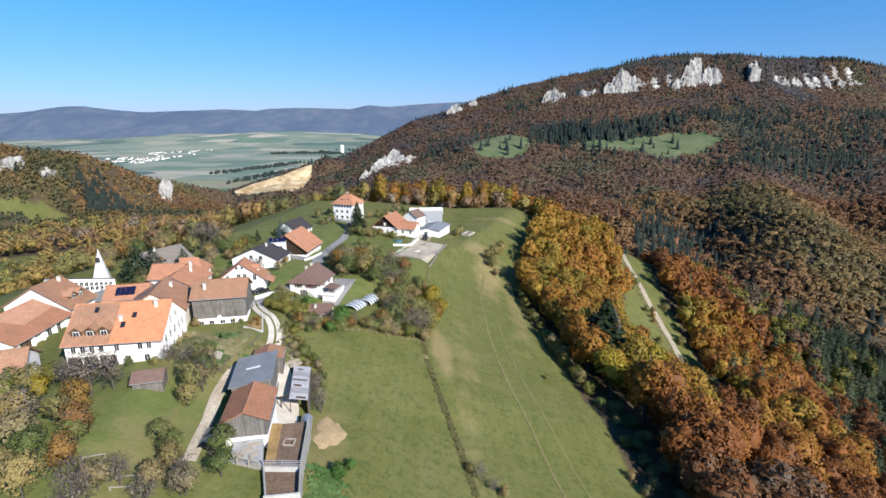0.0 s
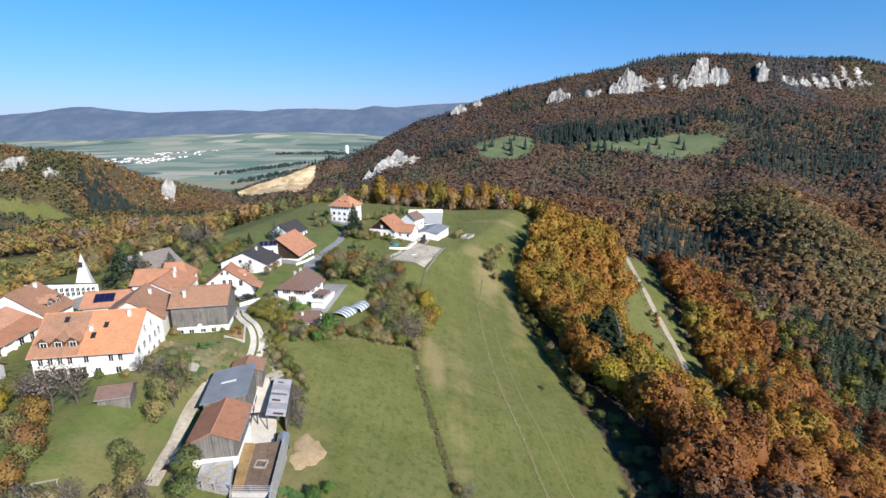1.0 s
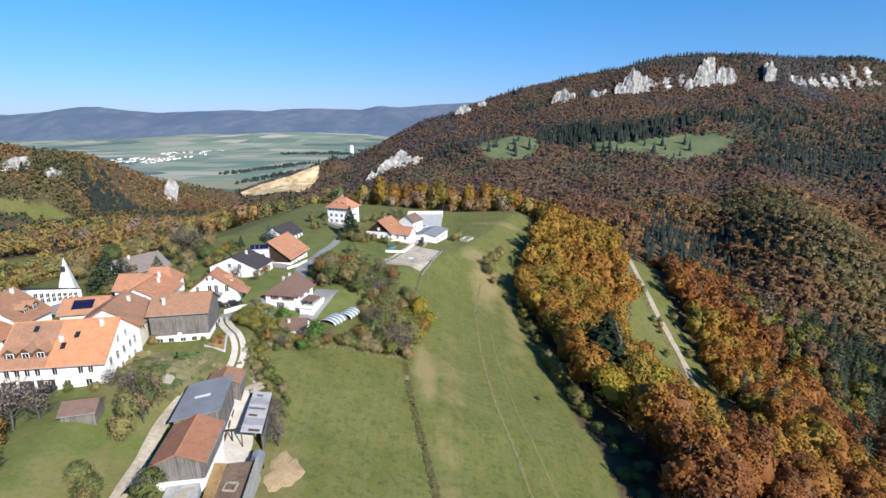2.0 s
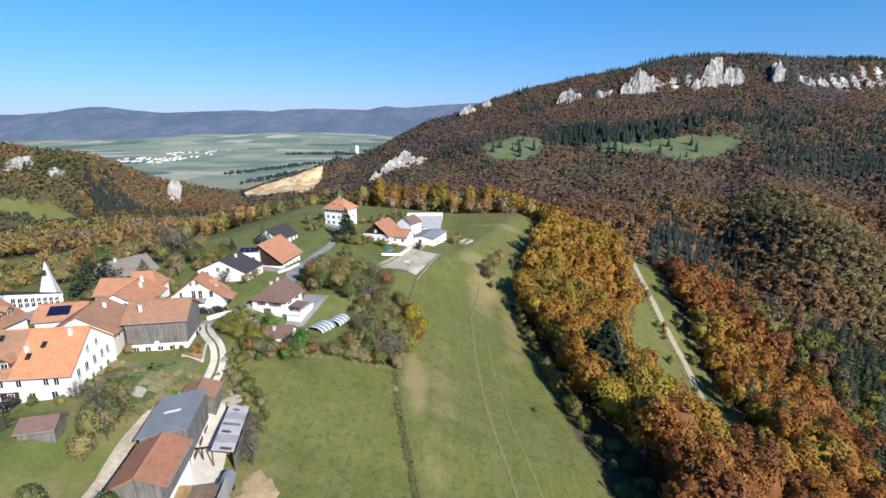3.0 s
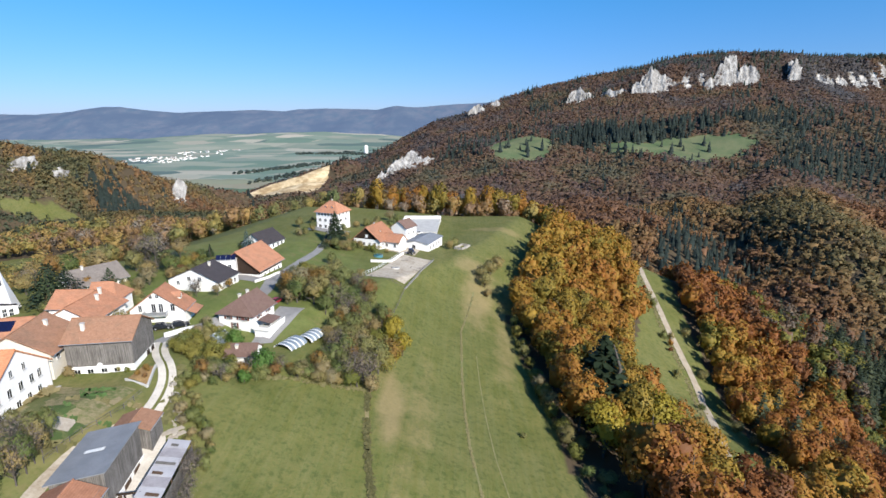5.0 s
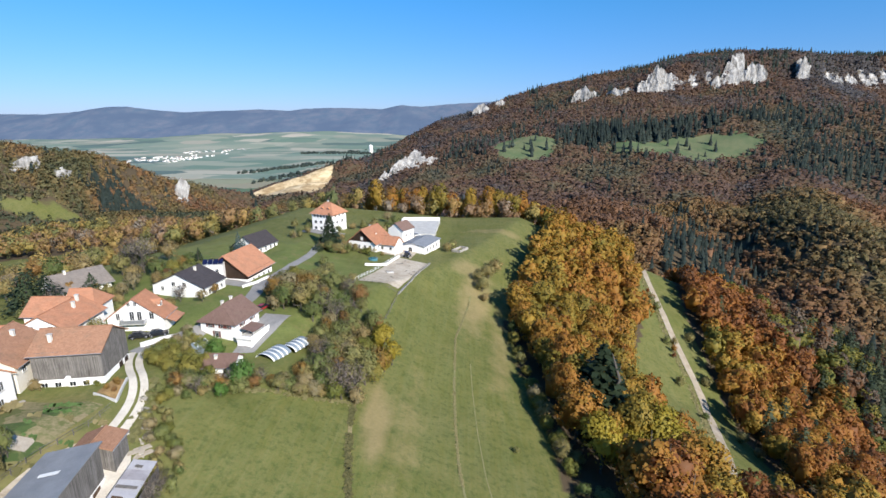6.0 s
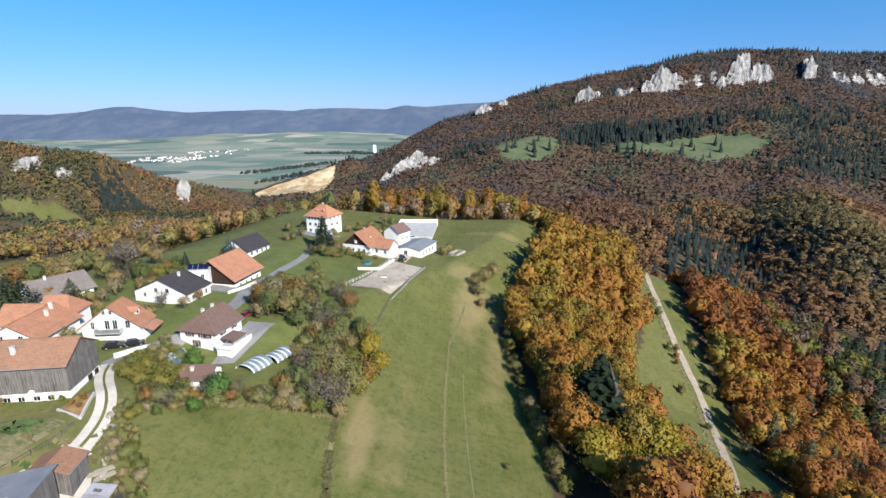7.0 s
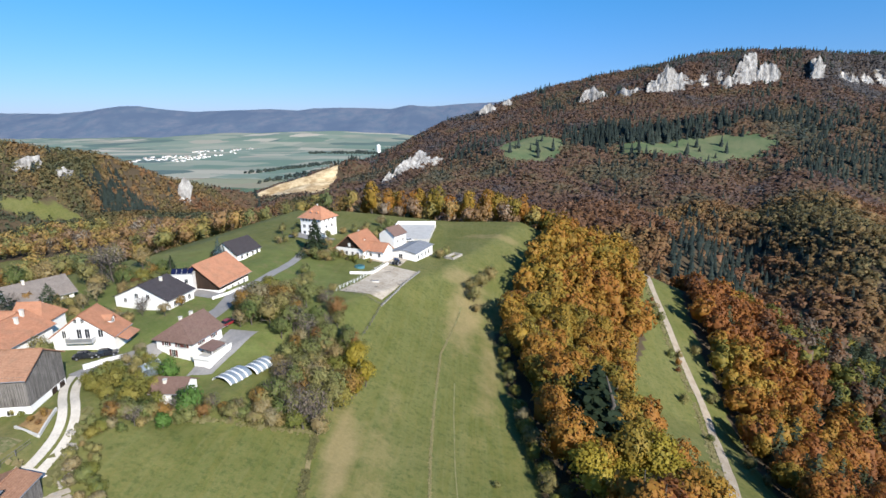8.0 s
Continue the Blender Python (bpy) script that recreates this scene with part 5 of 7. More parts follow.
patch("church_yard", ((-112, 108), (-90, 112), (-90, 122), (-104, 122)), ASPHALT, "grey paved church forecourt", "paving", 0.1)
patch("tower_yard", ((-70, 246), (-50, 240), (-47, 252), (-66, 258)), ASPHALT, "grey paved yard before the tall house", "paving", 0.1)

patch("planter_bed", ((-53.4, 93.8), (-49.3, 92.9), (-50.6, 98), (-53.2, 98.4)), STRAW, "rusty soil of the planter beside the barn", "garden bed", 0.2, 6)

# ----- riding paddock -----
patch("paddock", ((-26.3, 180.5), (-12.9, 181.8), (-5.4, 218), (-18, 221)), SAND, "pale trodden sand paddock", "paddock", 0.12, 18)
masonry("paddock_kerb", ((-12.4, 178), (-9, 198), (-4.8, 219)), 0.3, 0.45, OLD_CONCRETE, "long pale concrete kerb along the paddock")
fence("paddock_fence", ((-27, 180), (-18.6, 221)), "white post and rail paddock fence", 2.6, 1.3, (0.6, 1.2), FRAME_WHITE)
fence("lower_fence", ((-12.2, 178), (-12.9, 164), (-13.5, 156)), "grey post and wire fence above the field", 2.4, 1.2, (0.6, 1.1), WOOD_GREY, 0.035)
masonry("garden_wall", ((-28.5, 203), (-20.8, 206.5), (-17.8, 222)), 0.9, 0.4, PLASTER, "white rendered garden wall beside the paddock")

# ----- silage slab with low walls -----
slab = thing("silage_clamp", "pale concrete silage clamp with low white walls", "clamp", pose(0, 0, 0))
part("floor", Shape().hexa((-24, 268, -12), (-6, 268, -12), (-5.4, 300, -12), (-25.5, 299, -12), (-24, 268, -6.6), (-6, 268, -6.6), (-5.4, 300, -5.9), (-25.5, 299, -5.9)), CONCRETE, slab)
for nm, q in (("back_wall", ((-25.9, 299.2), (-5.2, 300.2), (-5.2, 300.8), (-25.9, 299.8))), ("left_wall", ((-25.9, 276), (-25.5, 276), (-25.5, 299.2), (-25.9, 299.2)))):
    part(nm, Shape().hexa(*[(*c, -9) for c in q], *[(*c, -4.3) for c in q]), PLASTER, slab)
ring = thing("stone_pen", "small roofless pen of pale stone walls", "pen", pose(7.2, 246, ground_at(7.2, 246), 0, 0, 62))
for nm, b in (("wall", (-4, 4, -2.2, -1.8)), ("wall", (-4, 4, 1.8, 2.2)), ("wall", (-4, -3.6, -1.8, 1.8)), ("wall", (3.6, 4, -1.8, 1.8))):
    part(nm, Shape().box(*b, -2, 1.1), STONE, ring)

# ----- church -----
church = thing("church", "white modern church with slender pointed white spire", "church", pose(0, 0, 0))
foot = ((-102.0, 126.0), (-107.6, 131.2), (-121, 129), (-117, 119.4), (-104.8, 112.2))
pitch = lambda x, y: 9.9 - 0.31 * (y - 112.2)
s = Shape()
for (x0, y0), (x1, y1) in zip(foot, foot[1:] + foot[:1]):
    s.poly((x1, y1, -1), (x0, y0, -1), (x0, y0, pitch(x0, y0) - 0.12), (x1, y1, pitch(x1, y1) - 0.12))
s.v = [Vector(q) for q in s.v]
part("wall", s, PLASTER, church)
part("roof", Shape().slab([(*q, pitch(*q) + 0.16) for q in foot], 0.28), TILE_DARK, church)
spire_ = part("spire", Shape().poly((-109.9, 127.4, 3.0), (-103.0, 126.0, 3.0), (-106.6, 127.8, 14.0)).poly((-103.0, 126.0, 3.0), (-106, 131.4, 3.0), (-106.6, 127.8, 14.0)).poly((-106, 131.4, 3.0), (-109.9, 127.4, 3.0), (-106.6, 127.8, 14.0)), PLASTER, church)
for dx, h0 in ((-0.35, 10.2), (0.3, 10.2)):
    part("louvre", Shape().box(-106.75 + dx - 0.2, -106.75 + dx + 0.2, 126.9, 127.3, h0, h0 + 1.3), TILE_DARK, spire_)
side_turn = math.degrees(math.atan2(13.8, 3.0))
for i in range(8):
    u0 = 0.12 + i * 0.108
    q = Vector(foot[4]).lerp(Vector(foot[0]), u0)
    tall = 1.15 * (1 - 0.45 * u0)
    for tier in range(2):
        window(church, pose(q.x + 0.04, q.y - 0.01, pitch(*q) - 0.75 - (tier + 1) * (tall + 0.3), 0, 0, side_turn), 0.95, round(tall, 2))
for i in range(4):
    q = Vector(foot[3]).lerp(Vector(foot[4]), 0.2 + i * 0.16)
    window(church, pose(q.x, q.y - 0.04, 4.6 + 0.2 * i, 0, 0, math.degrees(math.atan2(-7.2, 12.2))), 0.8, 0.9)

# ----- additions to the houses -----
for dx in (-6.6, -4.2, -1.8):
    dormer(white_farmhouse, dx, -6.2, 5.9, 1.95, 2.8, 1.3, TILE_OLD, WOOD_BROWN)
rise_k = 5.0 / 7.3
old = Shape()
zz = lambda y: 5.4 + 5.0 - abs(y) * rise_k + 0.03
old.slab([(-8.7, -7.9, zz(7.9)), (-0.6, -7.9, zz(7.9)), (-0.6, -0.15, zz(0.15)), (-8.7, -0.15, zz(0.15))], 0.05)
part("old_roof_half", old, TILE_OLD, white_farmhouse, "older brown weathered tiles")
for px_, py_ in ((-4.6, -1.4), (2.6, -2.8), (1.0, -4.6)):
    part("skylight", Shape().slab([(px_ - 0.4, py_ - 0.5, zz(py_ - 0.5) + 0.08), (px_ + 0.4, py_ - 0.5, zz(py_ - 0.5) + 0.08), (px_ + 0.4, py_ + 0.5, zz(py_ + 0.5) + 0.08), (px_ - 0.4, py_ + 0.5, zz(py_ + 0.5) + 0.08)], 0.08), GLASS, white_farmhouse)
# flat dark panel on the wall, put there for the garage's shaded inside
garage = part("garage_opening", Shape().box(-8.2, 0.2, -7.36, -7.3, 0.0, 2.3), WOOD_DARK, white_farmhouse, "dark panel standing in for the shade inside the open garage")
for px_ in (-5.6, -2.8):
    part("garage_post", Shape().box(px_ - 0.2, px_ + 0.2, -7.5, -7.37, 0, 2.3), PLASTER, white_farmhouse)
dormer(gable_house, 0.6, -4.2, 5.0, 1.7, 2.4, 0.9, TILE_RED)
balcony = part("balcony", Shape().box(-4.7, -3.13, -2.6, 2.6, 2.45, 2.62), CONCRETE, gable_house)
part("balustrade", Shape().box(-4.7, -4.6, -2.6, 2.6, 2.63, 3.5).box(-4.6, -3.13, -2.6, -2.5, 2.63, 3.5).box(-4.6, -3.13, 2.5, 2.6, 2.63, 3.5), METAL, balcony)
part("porch_roof", Shape().slab([(-2.4, -8.4, 2.1), (2.8, -8.4, 2.1), (2.8, -5.9, 3.2), (-2.4, -5.9, 3.2)], 0.18), TILE_RED, gable_house)
for yy in (-0.4, 0.8):
    dormer(tower_house, yy * 3, -3.6, 10.6, 1.2, 1.6, 0.7, TILE_ORANGE)
part("timber_gable", Shape().poly((-6.56, 6.2, 4.05), (-6.56, -6.2, 4.05), (-6.56, 0, 9.1)).poly((-6.53, -6.2, 4.05), (-6.53, 6.2, 4.05), (-6.53, 0, 9.1)), WOOD_DARK, farm_house, "dark stained timber gable")
part("gable_door", Shape().box(-6.62, -6.57, -0.6, 0.6, 4.6, 6.0), FRAME_WHITE, farm_house)
annex = thing("annex", "white flat roofed annex topped with tilted solar panels", "annex", pose(-66.2, 163.0, 0.6, 0, 0, 12))
part("wall", Shape().box(-2.8, 2.8, -2.4, 2.4, -1, 6.8), PLASTER, annex)
part("roof", Shape().box(-3, 3, -2.6, 2.6, 6.803, 7.0), CONCRETE, annex)
for i in range(4):
    fr = part("solar_panel", Shape().slab([(-2.9 + i * 1.5, -2.0, 7.15), (-1.6 + i * 1.5, -2.0, 7.15), (-1.6 + i * 1.5, -0.6, 8.3), (-2.9 + i * 1.5, -0.6, 8.3)], 0.06), SOLAR, annex, "dark blue solar panel")
    part("strut", Shape().box(-2.3 + i * 1.5, -2.2 + i * 1.5, -0.66, -0.6, 7.0, 8.2), METAL, fr)
window(annex, pose(1.2, -2.43, 4.4), 0.9, 1.2)
for i in range(2):
    for j in range(4):
        u, v = -2.4 + j * 1.08, -3.2 + i * 1.2
        kz = lambda q: 4.4 + 2.2 - abs(q) * 0.55 + 0.1
        part("solar_panel", Shape().slab([(u, v, kz(v)), (u + 1.04, v, kz(v)), (u + 1.04, v + 1.15, kz(v + 1.15)), (u, v + 1.15, kz(v + 1.15))], 0.06), SOLAR, panel_house, "dark blue solar panel")
terrace = thing("terrace_block", "white garage block with railed roof terrace", "annex", pose(-39.9, 127.4, -1.0, 0, 0, 79))
part("wall", Shape().box(-3.6, 3.6, -1.9, 1.9, -1.5, 1.5), PLASTER, terrace)
part("deck", Shape().box(-3.8, 3.8, -2.0, 2.0, 1.503, 1.7), CONCRETE, terrace)
part("parapet", Shape().box(-3.8, 3.8, -2.0, -1.9, 1.703, 2.5).box(-3.8, -3.7, -1.9, 2.0, 1.703, 2.5), PLASTER, terrace)
part("awning", Shape().slab([(-2, -1.6, 3.0), (2.6, -1.6, 3.0), (2.6, 1.9, 3.5), (-2, 1.9, 3.5)], 0.08), TILE_BROWN, terrace)
for px_ in (-1.9, 2.5):
    part("awning_post", Shape().box(px_, px_ + 0.1, -1.55, -1.45, 1.703, 2.93), FRAME_WHITE, terrace)
masonry("street_wall", ((-57.4, 112.6), (-55.8, 117), (-54.8, 120)), 1.1, 0.35, PLASTER, "white rendered wall along the street")
masonry("chalet_wall", ((-55.6, 157.5), (-53.8, 163), (-52.6, 170)), 0.8, 0.3, PLASTER, "white rendered wall below the chalet")
masonry("planter_wall", ((-53.6, 93.6), (-49, 92.6), (-50.8, 98.4)), 0.45, 0.3, CONCRETE, "pale concrete planter edge beside the barn")
masonry("garden_edge", ((-66, 79), (-63.4, 90.6)), 0.4, 0.4, STONE, "rough stone garden edge")
# dark slabs on the gable paint the shade of two open doorways
for px_ in (1.4, 3.6):
    part("doorway", Shape().box(5.76, 5.78, px_ - 0.7, px_ + 0.7, 0.0, 1.9), WOOD_DARK, old_barn, "dark panel standing in for the shade inside a barn doorway")
part("satellite_dish", Shape().tube((-0.2, -5.0, 2.2), (-0.2, -5.1, 2.3), 0.5, 0.42, 12), FRAME_WHITE, old_barn)

# ----- sheds above the field -----
sheet_shed = thing("sheet_shed", "tall grey board shed under a single grey sheet roof", "shed", pose(-43.7, 72.4, -2.0, 0, 0, 102))
part("wall", Shape().hexa((-5.6, -3.3, -1.5), (5.6, -3.3, -1.5), (5.6, 3.4, -1.5), (-5.6, 3.4, -1.5), (-5.6, -3.3, 7.0), (5.6, -3.3, 7.0), (5.6, 3.4, 6.0), (-5.6, 3.4, 6.0)), WOOD_GREY, sheet_shed)
sr = part("roof", Shape().slab([(-6.0, -3.7, 7.22), (6.0, -3.7, 7.22), (6.0, 3.9, 6.1), (-6.0, 3.9, 6.1)], 0.14), SHEET_GREY, sheet_shed)
part("skylight", Shape().slab([(-0.2, -1.0, 6.88), (0.5, -1.0, 6.88), (0.5, 1.6, 6.5), (-0.2, 1.6, 6.5)], 0.03), FRAME_WHITE, sr, "pale clear sheet skylight")
part("base_wall", Shape().box(-5.6, 5.6, -3.42, -3.32, -1.5, 1.6), PLASTER, sheet_shed)
for i in range(3):
    part("door", Shape().box(-4.6 + i * 3.2, -2.6 + i * 3.2, -3.5, -3.44, -0.6, 1.5), WOOD_BROWN, sheet_shed)
PALE_SHEET = plain("pale_worn_sheet", (0.34, 0.33, 0.35), (0.54, 0.53, 0.54), 0.7, 0.6, 0.02, (1, 6, 1))
WORN_SHEET = plain("patched_sheet", (0.22, 0.2, 0.21), (0.44, 0.42, 0.43), 0.9, 0.65, 0.02, (1, 6, 1))
lean = thing("lean_to", "low open shed with patched grey sheet roof", "shed", pose(-36.2, 75.4, -4.3, 0, 0, 101))
for i in range(6):
    part("roof_sheet", Shape().slab([(-6.6 + i * 2.2, -1.6, 4.0), (-4.45 + i * 2.2, -1.6, 4.0), (-4.45 + i * 2.2, 1.7, 4.7), (-6.6 + i * 2.2, 1.7, 4.7)], 0.05), (PALE_SHEET, WORN_SHEET, PALE_SHEET)[i % 3], lean)
    if i in (0, 2, 3, 5):
        y0_, y1_ = -1.2 + 0.5 * (i % 3), 0.5 + 0.35 * (i % 4)
        kz_ = lambda v: 4.42 + (v + 0.0) * 0.212
        part("dark_panel", Shape().slab([(-6.3 + i * 2.2, y0_, kz_(y0_)), (-5.7 + i * 2.2, y0_, kz_(y0_)), (-5.6 + i * 2.2, y1_, kz_(y1_)), (-6.25 + i * 2.2, y1_, kz_(y1_))], 0.03), WOOD_GREY if i % 2 else WOOD_BROWN, lean, "dark rusty roof sheet")
for px_ in (-6.4, -2.2, 2.2, 6.4):
    for py_, h_ in ((-1.5, 3.9), (1.6, 4.6)):
        part("post", Shape().box(px_ - 0.08, px_ + 0.08, py_ - 0.08, py_ + 0.08, -2.5, h_), WOOD_BROWN, lean)
part("back_wall", Shape().box(-6.5, 6.5, -1.66, -1.59, -2.0, 3.2), WOOD_GREY, lean)
beam = thing("roof_beam", "dark timber beam spanning between two sheds", "beam", pose(0, 0, 0))
part("beam", Shape().tube((-39.4, 69.2, 0.2), (-36.4, 69.8, 0.2), 0.16, None, 6), WOOD_DARK, beam)
part("post", Shape().tube((-38.4, 69.4, -5), (-38.4, 69.4, 0.2), 0.12, None, 6), WOOD_DARK, beam)
tank = thing("water_tank", "pale blue covered trailer tank in the yard", "tank", pose(-32.6, 64.6, ground_at(-32.6, 64.6), 0, 0, 100))
part("barrel", Shape().tube((-1.6, 0, 1.5), (1.6, 0, 1.5), 1.0, None, 14), METAL, tank, "pale blue grey metal barrel")
part("chassis", Shape().box(-1.8, 1.8, -0.6, 0.6, 0.35, 0.6), WOOD_DARK, tank)
for e in (-0.75, 0.75):
    part("wheel", Shape().tube((0.2, e - 0.12, 0.4), (0.2, e + 0.12, 0.4), 0.4, None, 12), TYRE, tank)

# dung yard, the pen before it and the apron of the tiled shed
pen = thing("dung_yard", "walled brown dung yard with straw litter", "yard", pose(0, 0, 0))
YA, YB, YC, YD = (-37.3, 60.2, 0.5), (-31.6, 62.6, -0.5), (-30.0, 50.8, -0.8), (-35.3, 50.2, -0.2)
PE, PF = (-28.8, 45.3, -1.1), (-33.2, 44.4, -0.8)
low = lambda q, d=-8.0: (q[0], q[1], d)
mid_ = lambda p, q, f, dz=0.0: tuple(p[i] + (q[i] - p[i]) * f + (dz if i == 2 else 0) for i in range(3))


def bar(p, q, thick, up, down=-7.0, top=None):
    """A wall from p to q, rising by up above those points."""
    d = Vector((q[0] - p[0], q[1] - p[1], 0)).normalized()
    o = Vector((-d.y, d.x, 0)) * thick / 2
    P_, Q_ = Vector(p), Vector(q)
    c = [P_ - o, Q_ - o, Q_ + o, P_ + o]
    return Shape().hexa(*[(v.x, v.y, down) for v in c], *[(v.x, v.y, v.z + up) for v in c])


part("floor", Shape().hexa(low(YD), low(YC), low(YB), low(YA), YD, YC, YB, YA), MUD, pen)
part("straw", Shape().hexa(YD, mid_(YD, YC, 0.26), mid_(YA, YB, 0.3), YA, mid_(YD, YC, 0.02, 0.25), mid_(YD, YC, 0.24, 0.1), mid_(YA, YB, 0.27, 0.1), mid_(YA, YB, 0.02, 0.3)), STRAW, pen, "yellow straw litter along one side")
part("side_wall", bar(YB, YC, 0.3, 0.75), OLD_CONCRETE, pen)
part("side_wall", bar(YC, PE, 0.28, 0.6), OLD_CONCRETE, pen)
part("end_wall", bar(mid_(PF, PE, -0.06), mid_(PF, PE, 1.03), 0.3, 0.65), CONCRETE, pen)
part("pen_wall", bar(PF, YD, 0.25, 0.55), OLD_CONCRETE, pen)
part("cross_wall", bar(YD, YC, 0.25, 0.25), CONCRETE, pen)
part("litter", Shape().hexa(low(PF), low(PE), low(YC), low(YD), mid_(PF, PE, 0, -0.3), mid_(PE, PF, 0, -0.3), mid_(YC, YD, 0, -0.5), mid_(YD, YC, 0, -0.5)), MUD, pen)
slab_c = mid_(mid_(YA, YD, 0.45), mid_(YB, YC, 0.45), 0.56)
for e0, e1 in (((-0.8, -0.8), (0.8, -0.8)), ((0.8, -0.8), (0.8, 0.8)), ((0.8, 0.8), (-0.8, 0.8)), ((-0.8, 0.8), (-0.8, -0.8))):
    part("kerb", bar((slab_c[0] + e0[0], slab_c[1] + e0[1], slab_c[2]), (slab_c[0] + e1[0], slab_c[1] + e1[1], slab_c[2]), 0.22, 0.12, -2), WOOD_TRIM, pen)
for zr_ in (0.45, 0.75, 1.05, 1.35):
    part("rail", Shape().tube(mid_(YD, YC, 0, zr_), mid_(YD, YC, 1, zr_), 0.05, None, 6), METAL, pen)
for f_ in (0.0, 0.5, 1.0):
    part("post", Shape().tube(mid_(YD, YC, f_, 0.2), mid_(YD, YC, f_, 1.45), 0.07, None, 6), METAL, pen)
apron = thing("shed_apron", "cracked grey concrete apron on a rough stone retaining wall", "paving", pose(0, 0, 0))
AA, AB, AC, AD = (-41.6, 56.4, 1.02), (-37.2, 56.2, 1.02), (-35.5, 50.4, 0.1), (-40.9, 51.3, 0.2)
part("slab", Shape().hexa(low(AD), low(AC), low(AB), low(AA), AD, AC, AB, AA), plain("cracked_concrete", (0.2, 0.2, 0.2), (0.46, 0.46, 0.46), 1.3, 0.85, 0.06), apron)
rw = np.random.default_rng(77)
for i in range(26):
    f0 = i % 13 / 13
    p = mid_(AD, AC, f0)
    h0 = -0.05 - 0.55 * (i // 13)
    part("stone", Shape().box(0, 0.38, -0.28, -0.01, h0 - 0.5 + rw.uniform(0, 0.08), h0 + rw.uniform(-0.06, 0.06)), STONE, apron, "", pose(p[0], p[1], p[2], 0, 0, -9.5 + rw.uniform(-6, 6)))
fence("pen_fence", ((-41.2, 51.0), (-35.7, 50.2)), "pale weathered plank fence by the dung yard", 1.8, 1.5, (0.9, 1.3), WOOD_TRIM, 0.06)
for i, (dx, dy, a_) in enumerate(((-38.8, 53.4, 20), (-39.6, 52.4, -30), (-37.4, 52.6, 60), (-38.2, 54.6, 10))):
    b = thing("board_stack", "grey weathered boards lying on the apron", "boards", pose(dx, dy, 0.62 + 0.15 * (dy - 53.4), 8, 0, a_), "loose boards")
    for k in range(3):
        part("board", Shape().box(-1.1 + 0.2 * k, 1.0 - 0.1 * k, -0.4 + 0.3 * k, -0.15 + 0.3 * k, -0.02, 0.05), WOOD_TRIM, b)
tarp = thing("tarpaulin_tunnel", "black and silver tarpaulin stretched over a low tunnel", "tarpaulin", pose(-45.0, 55.2, ground_at(-45, 55.2), 0, 0, 84))
for i in range(5):
    seg = Shape()
    r0, r1 = 1.15 + 0.1 * math.sin(i * 2.1), 1.15 + 0.1 * math.sin(i * 2.1 + 2.1)
    for k in range(8):
        a0, a1 = math.pi * k / 8, math.pi * (k + 1) / 8
        seg.poly((-2.7 + i * 1.08, math.cos(a0) * r0, math.sin(a0) * r0), (-1.62 + i * 1.08, math.cos(a0) * r1, math.sin(a0) * r1), (-1.62 + i * 1.08, math.cos(a1) * r1, math.sin(a1) * r1), (-2.7 + i * 1.08, math.cos(a1) * r0, math.sin(a1) * r0))
    part("sheet", seg, METAL if i in (1, 2) else TYRE, tarp)

# ----- pool cover -----
pool = thing("pool_cover", "long arched telescopic pool cover in two sections with white ribs", "pool cover", pose(-31.3, 124.0, ground_at(-31.3, 124.0) + 0.05, 0, 0, 68))
GLAZE = plain("pale_glazing", (0.16, 0.2, 0.24), (0.26, 0.31, 0.35), 0.5, 0.3, 0.0, None, 0.5)
for i in range(8):
    x0, r, off = (-5.6 + i * 1.4, 2.6, 0.6) if i < 4 else (-5.2 + i * 1.4, 2.3, -0.7)
    seg, rib = Shape(), Shape()
    for k in range(8):
        a0, a1 = math.pi * k / 8, math.pi * (k + 1) / 8
        p0, p1 = (math.cos(a0) * r + off, math.sin(a0) * r * 0.52), (math.cos(a1) * r + off, math.sin(a1) * r * 0.52)
        seg.poly((x0 + 0.2, *p0), (x0 + 1.4, *p0), (x0 + 1.4, *p1), (x0 + 0.2, *p1))
        q0, q1 = (off + (p0[0] - off) * 1.03, p0[1] * 1.04), (off + (p1[0] - off) * 1.03, p1[1] * 1.04)
        rib.poly((x0 - 0.15, *q0), (x0 + 0.3, *q0), (x0 + 0.3, *q1), (x0 - 0.15, *q1))
    sg = part("arch_segment", seg, GLAZE, pool, "pale clear glazing")
    part("rib", rib, FRAME_WHITE, sg)

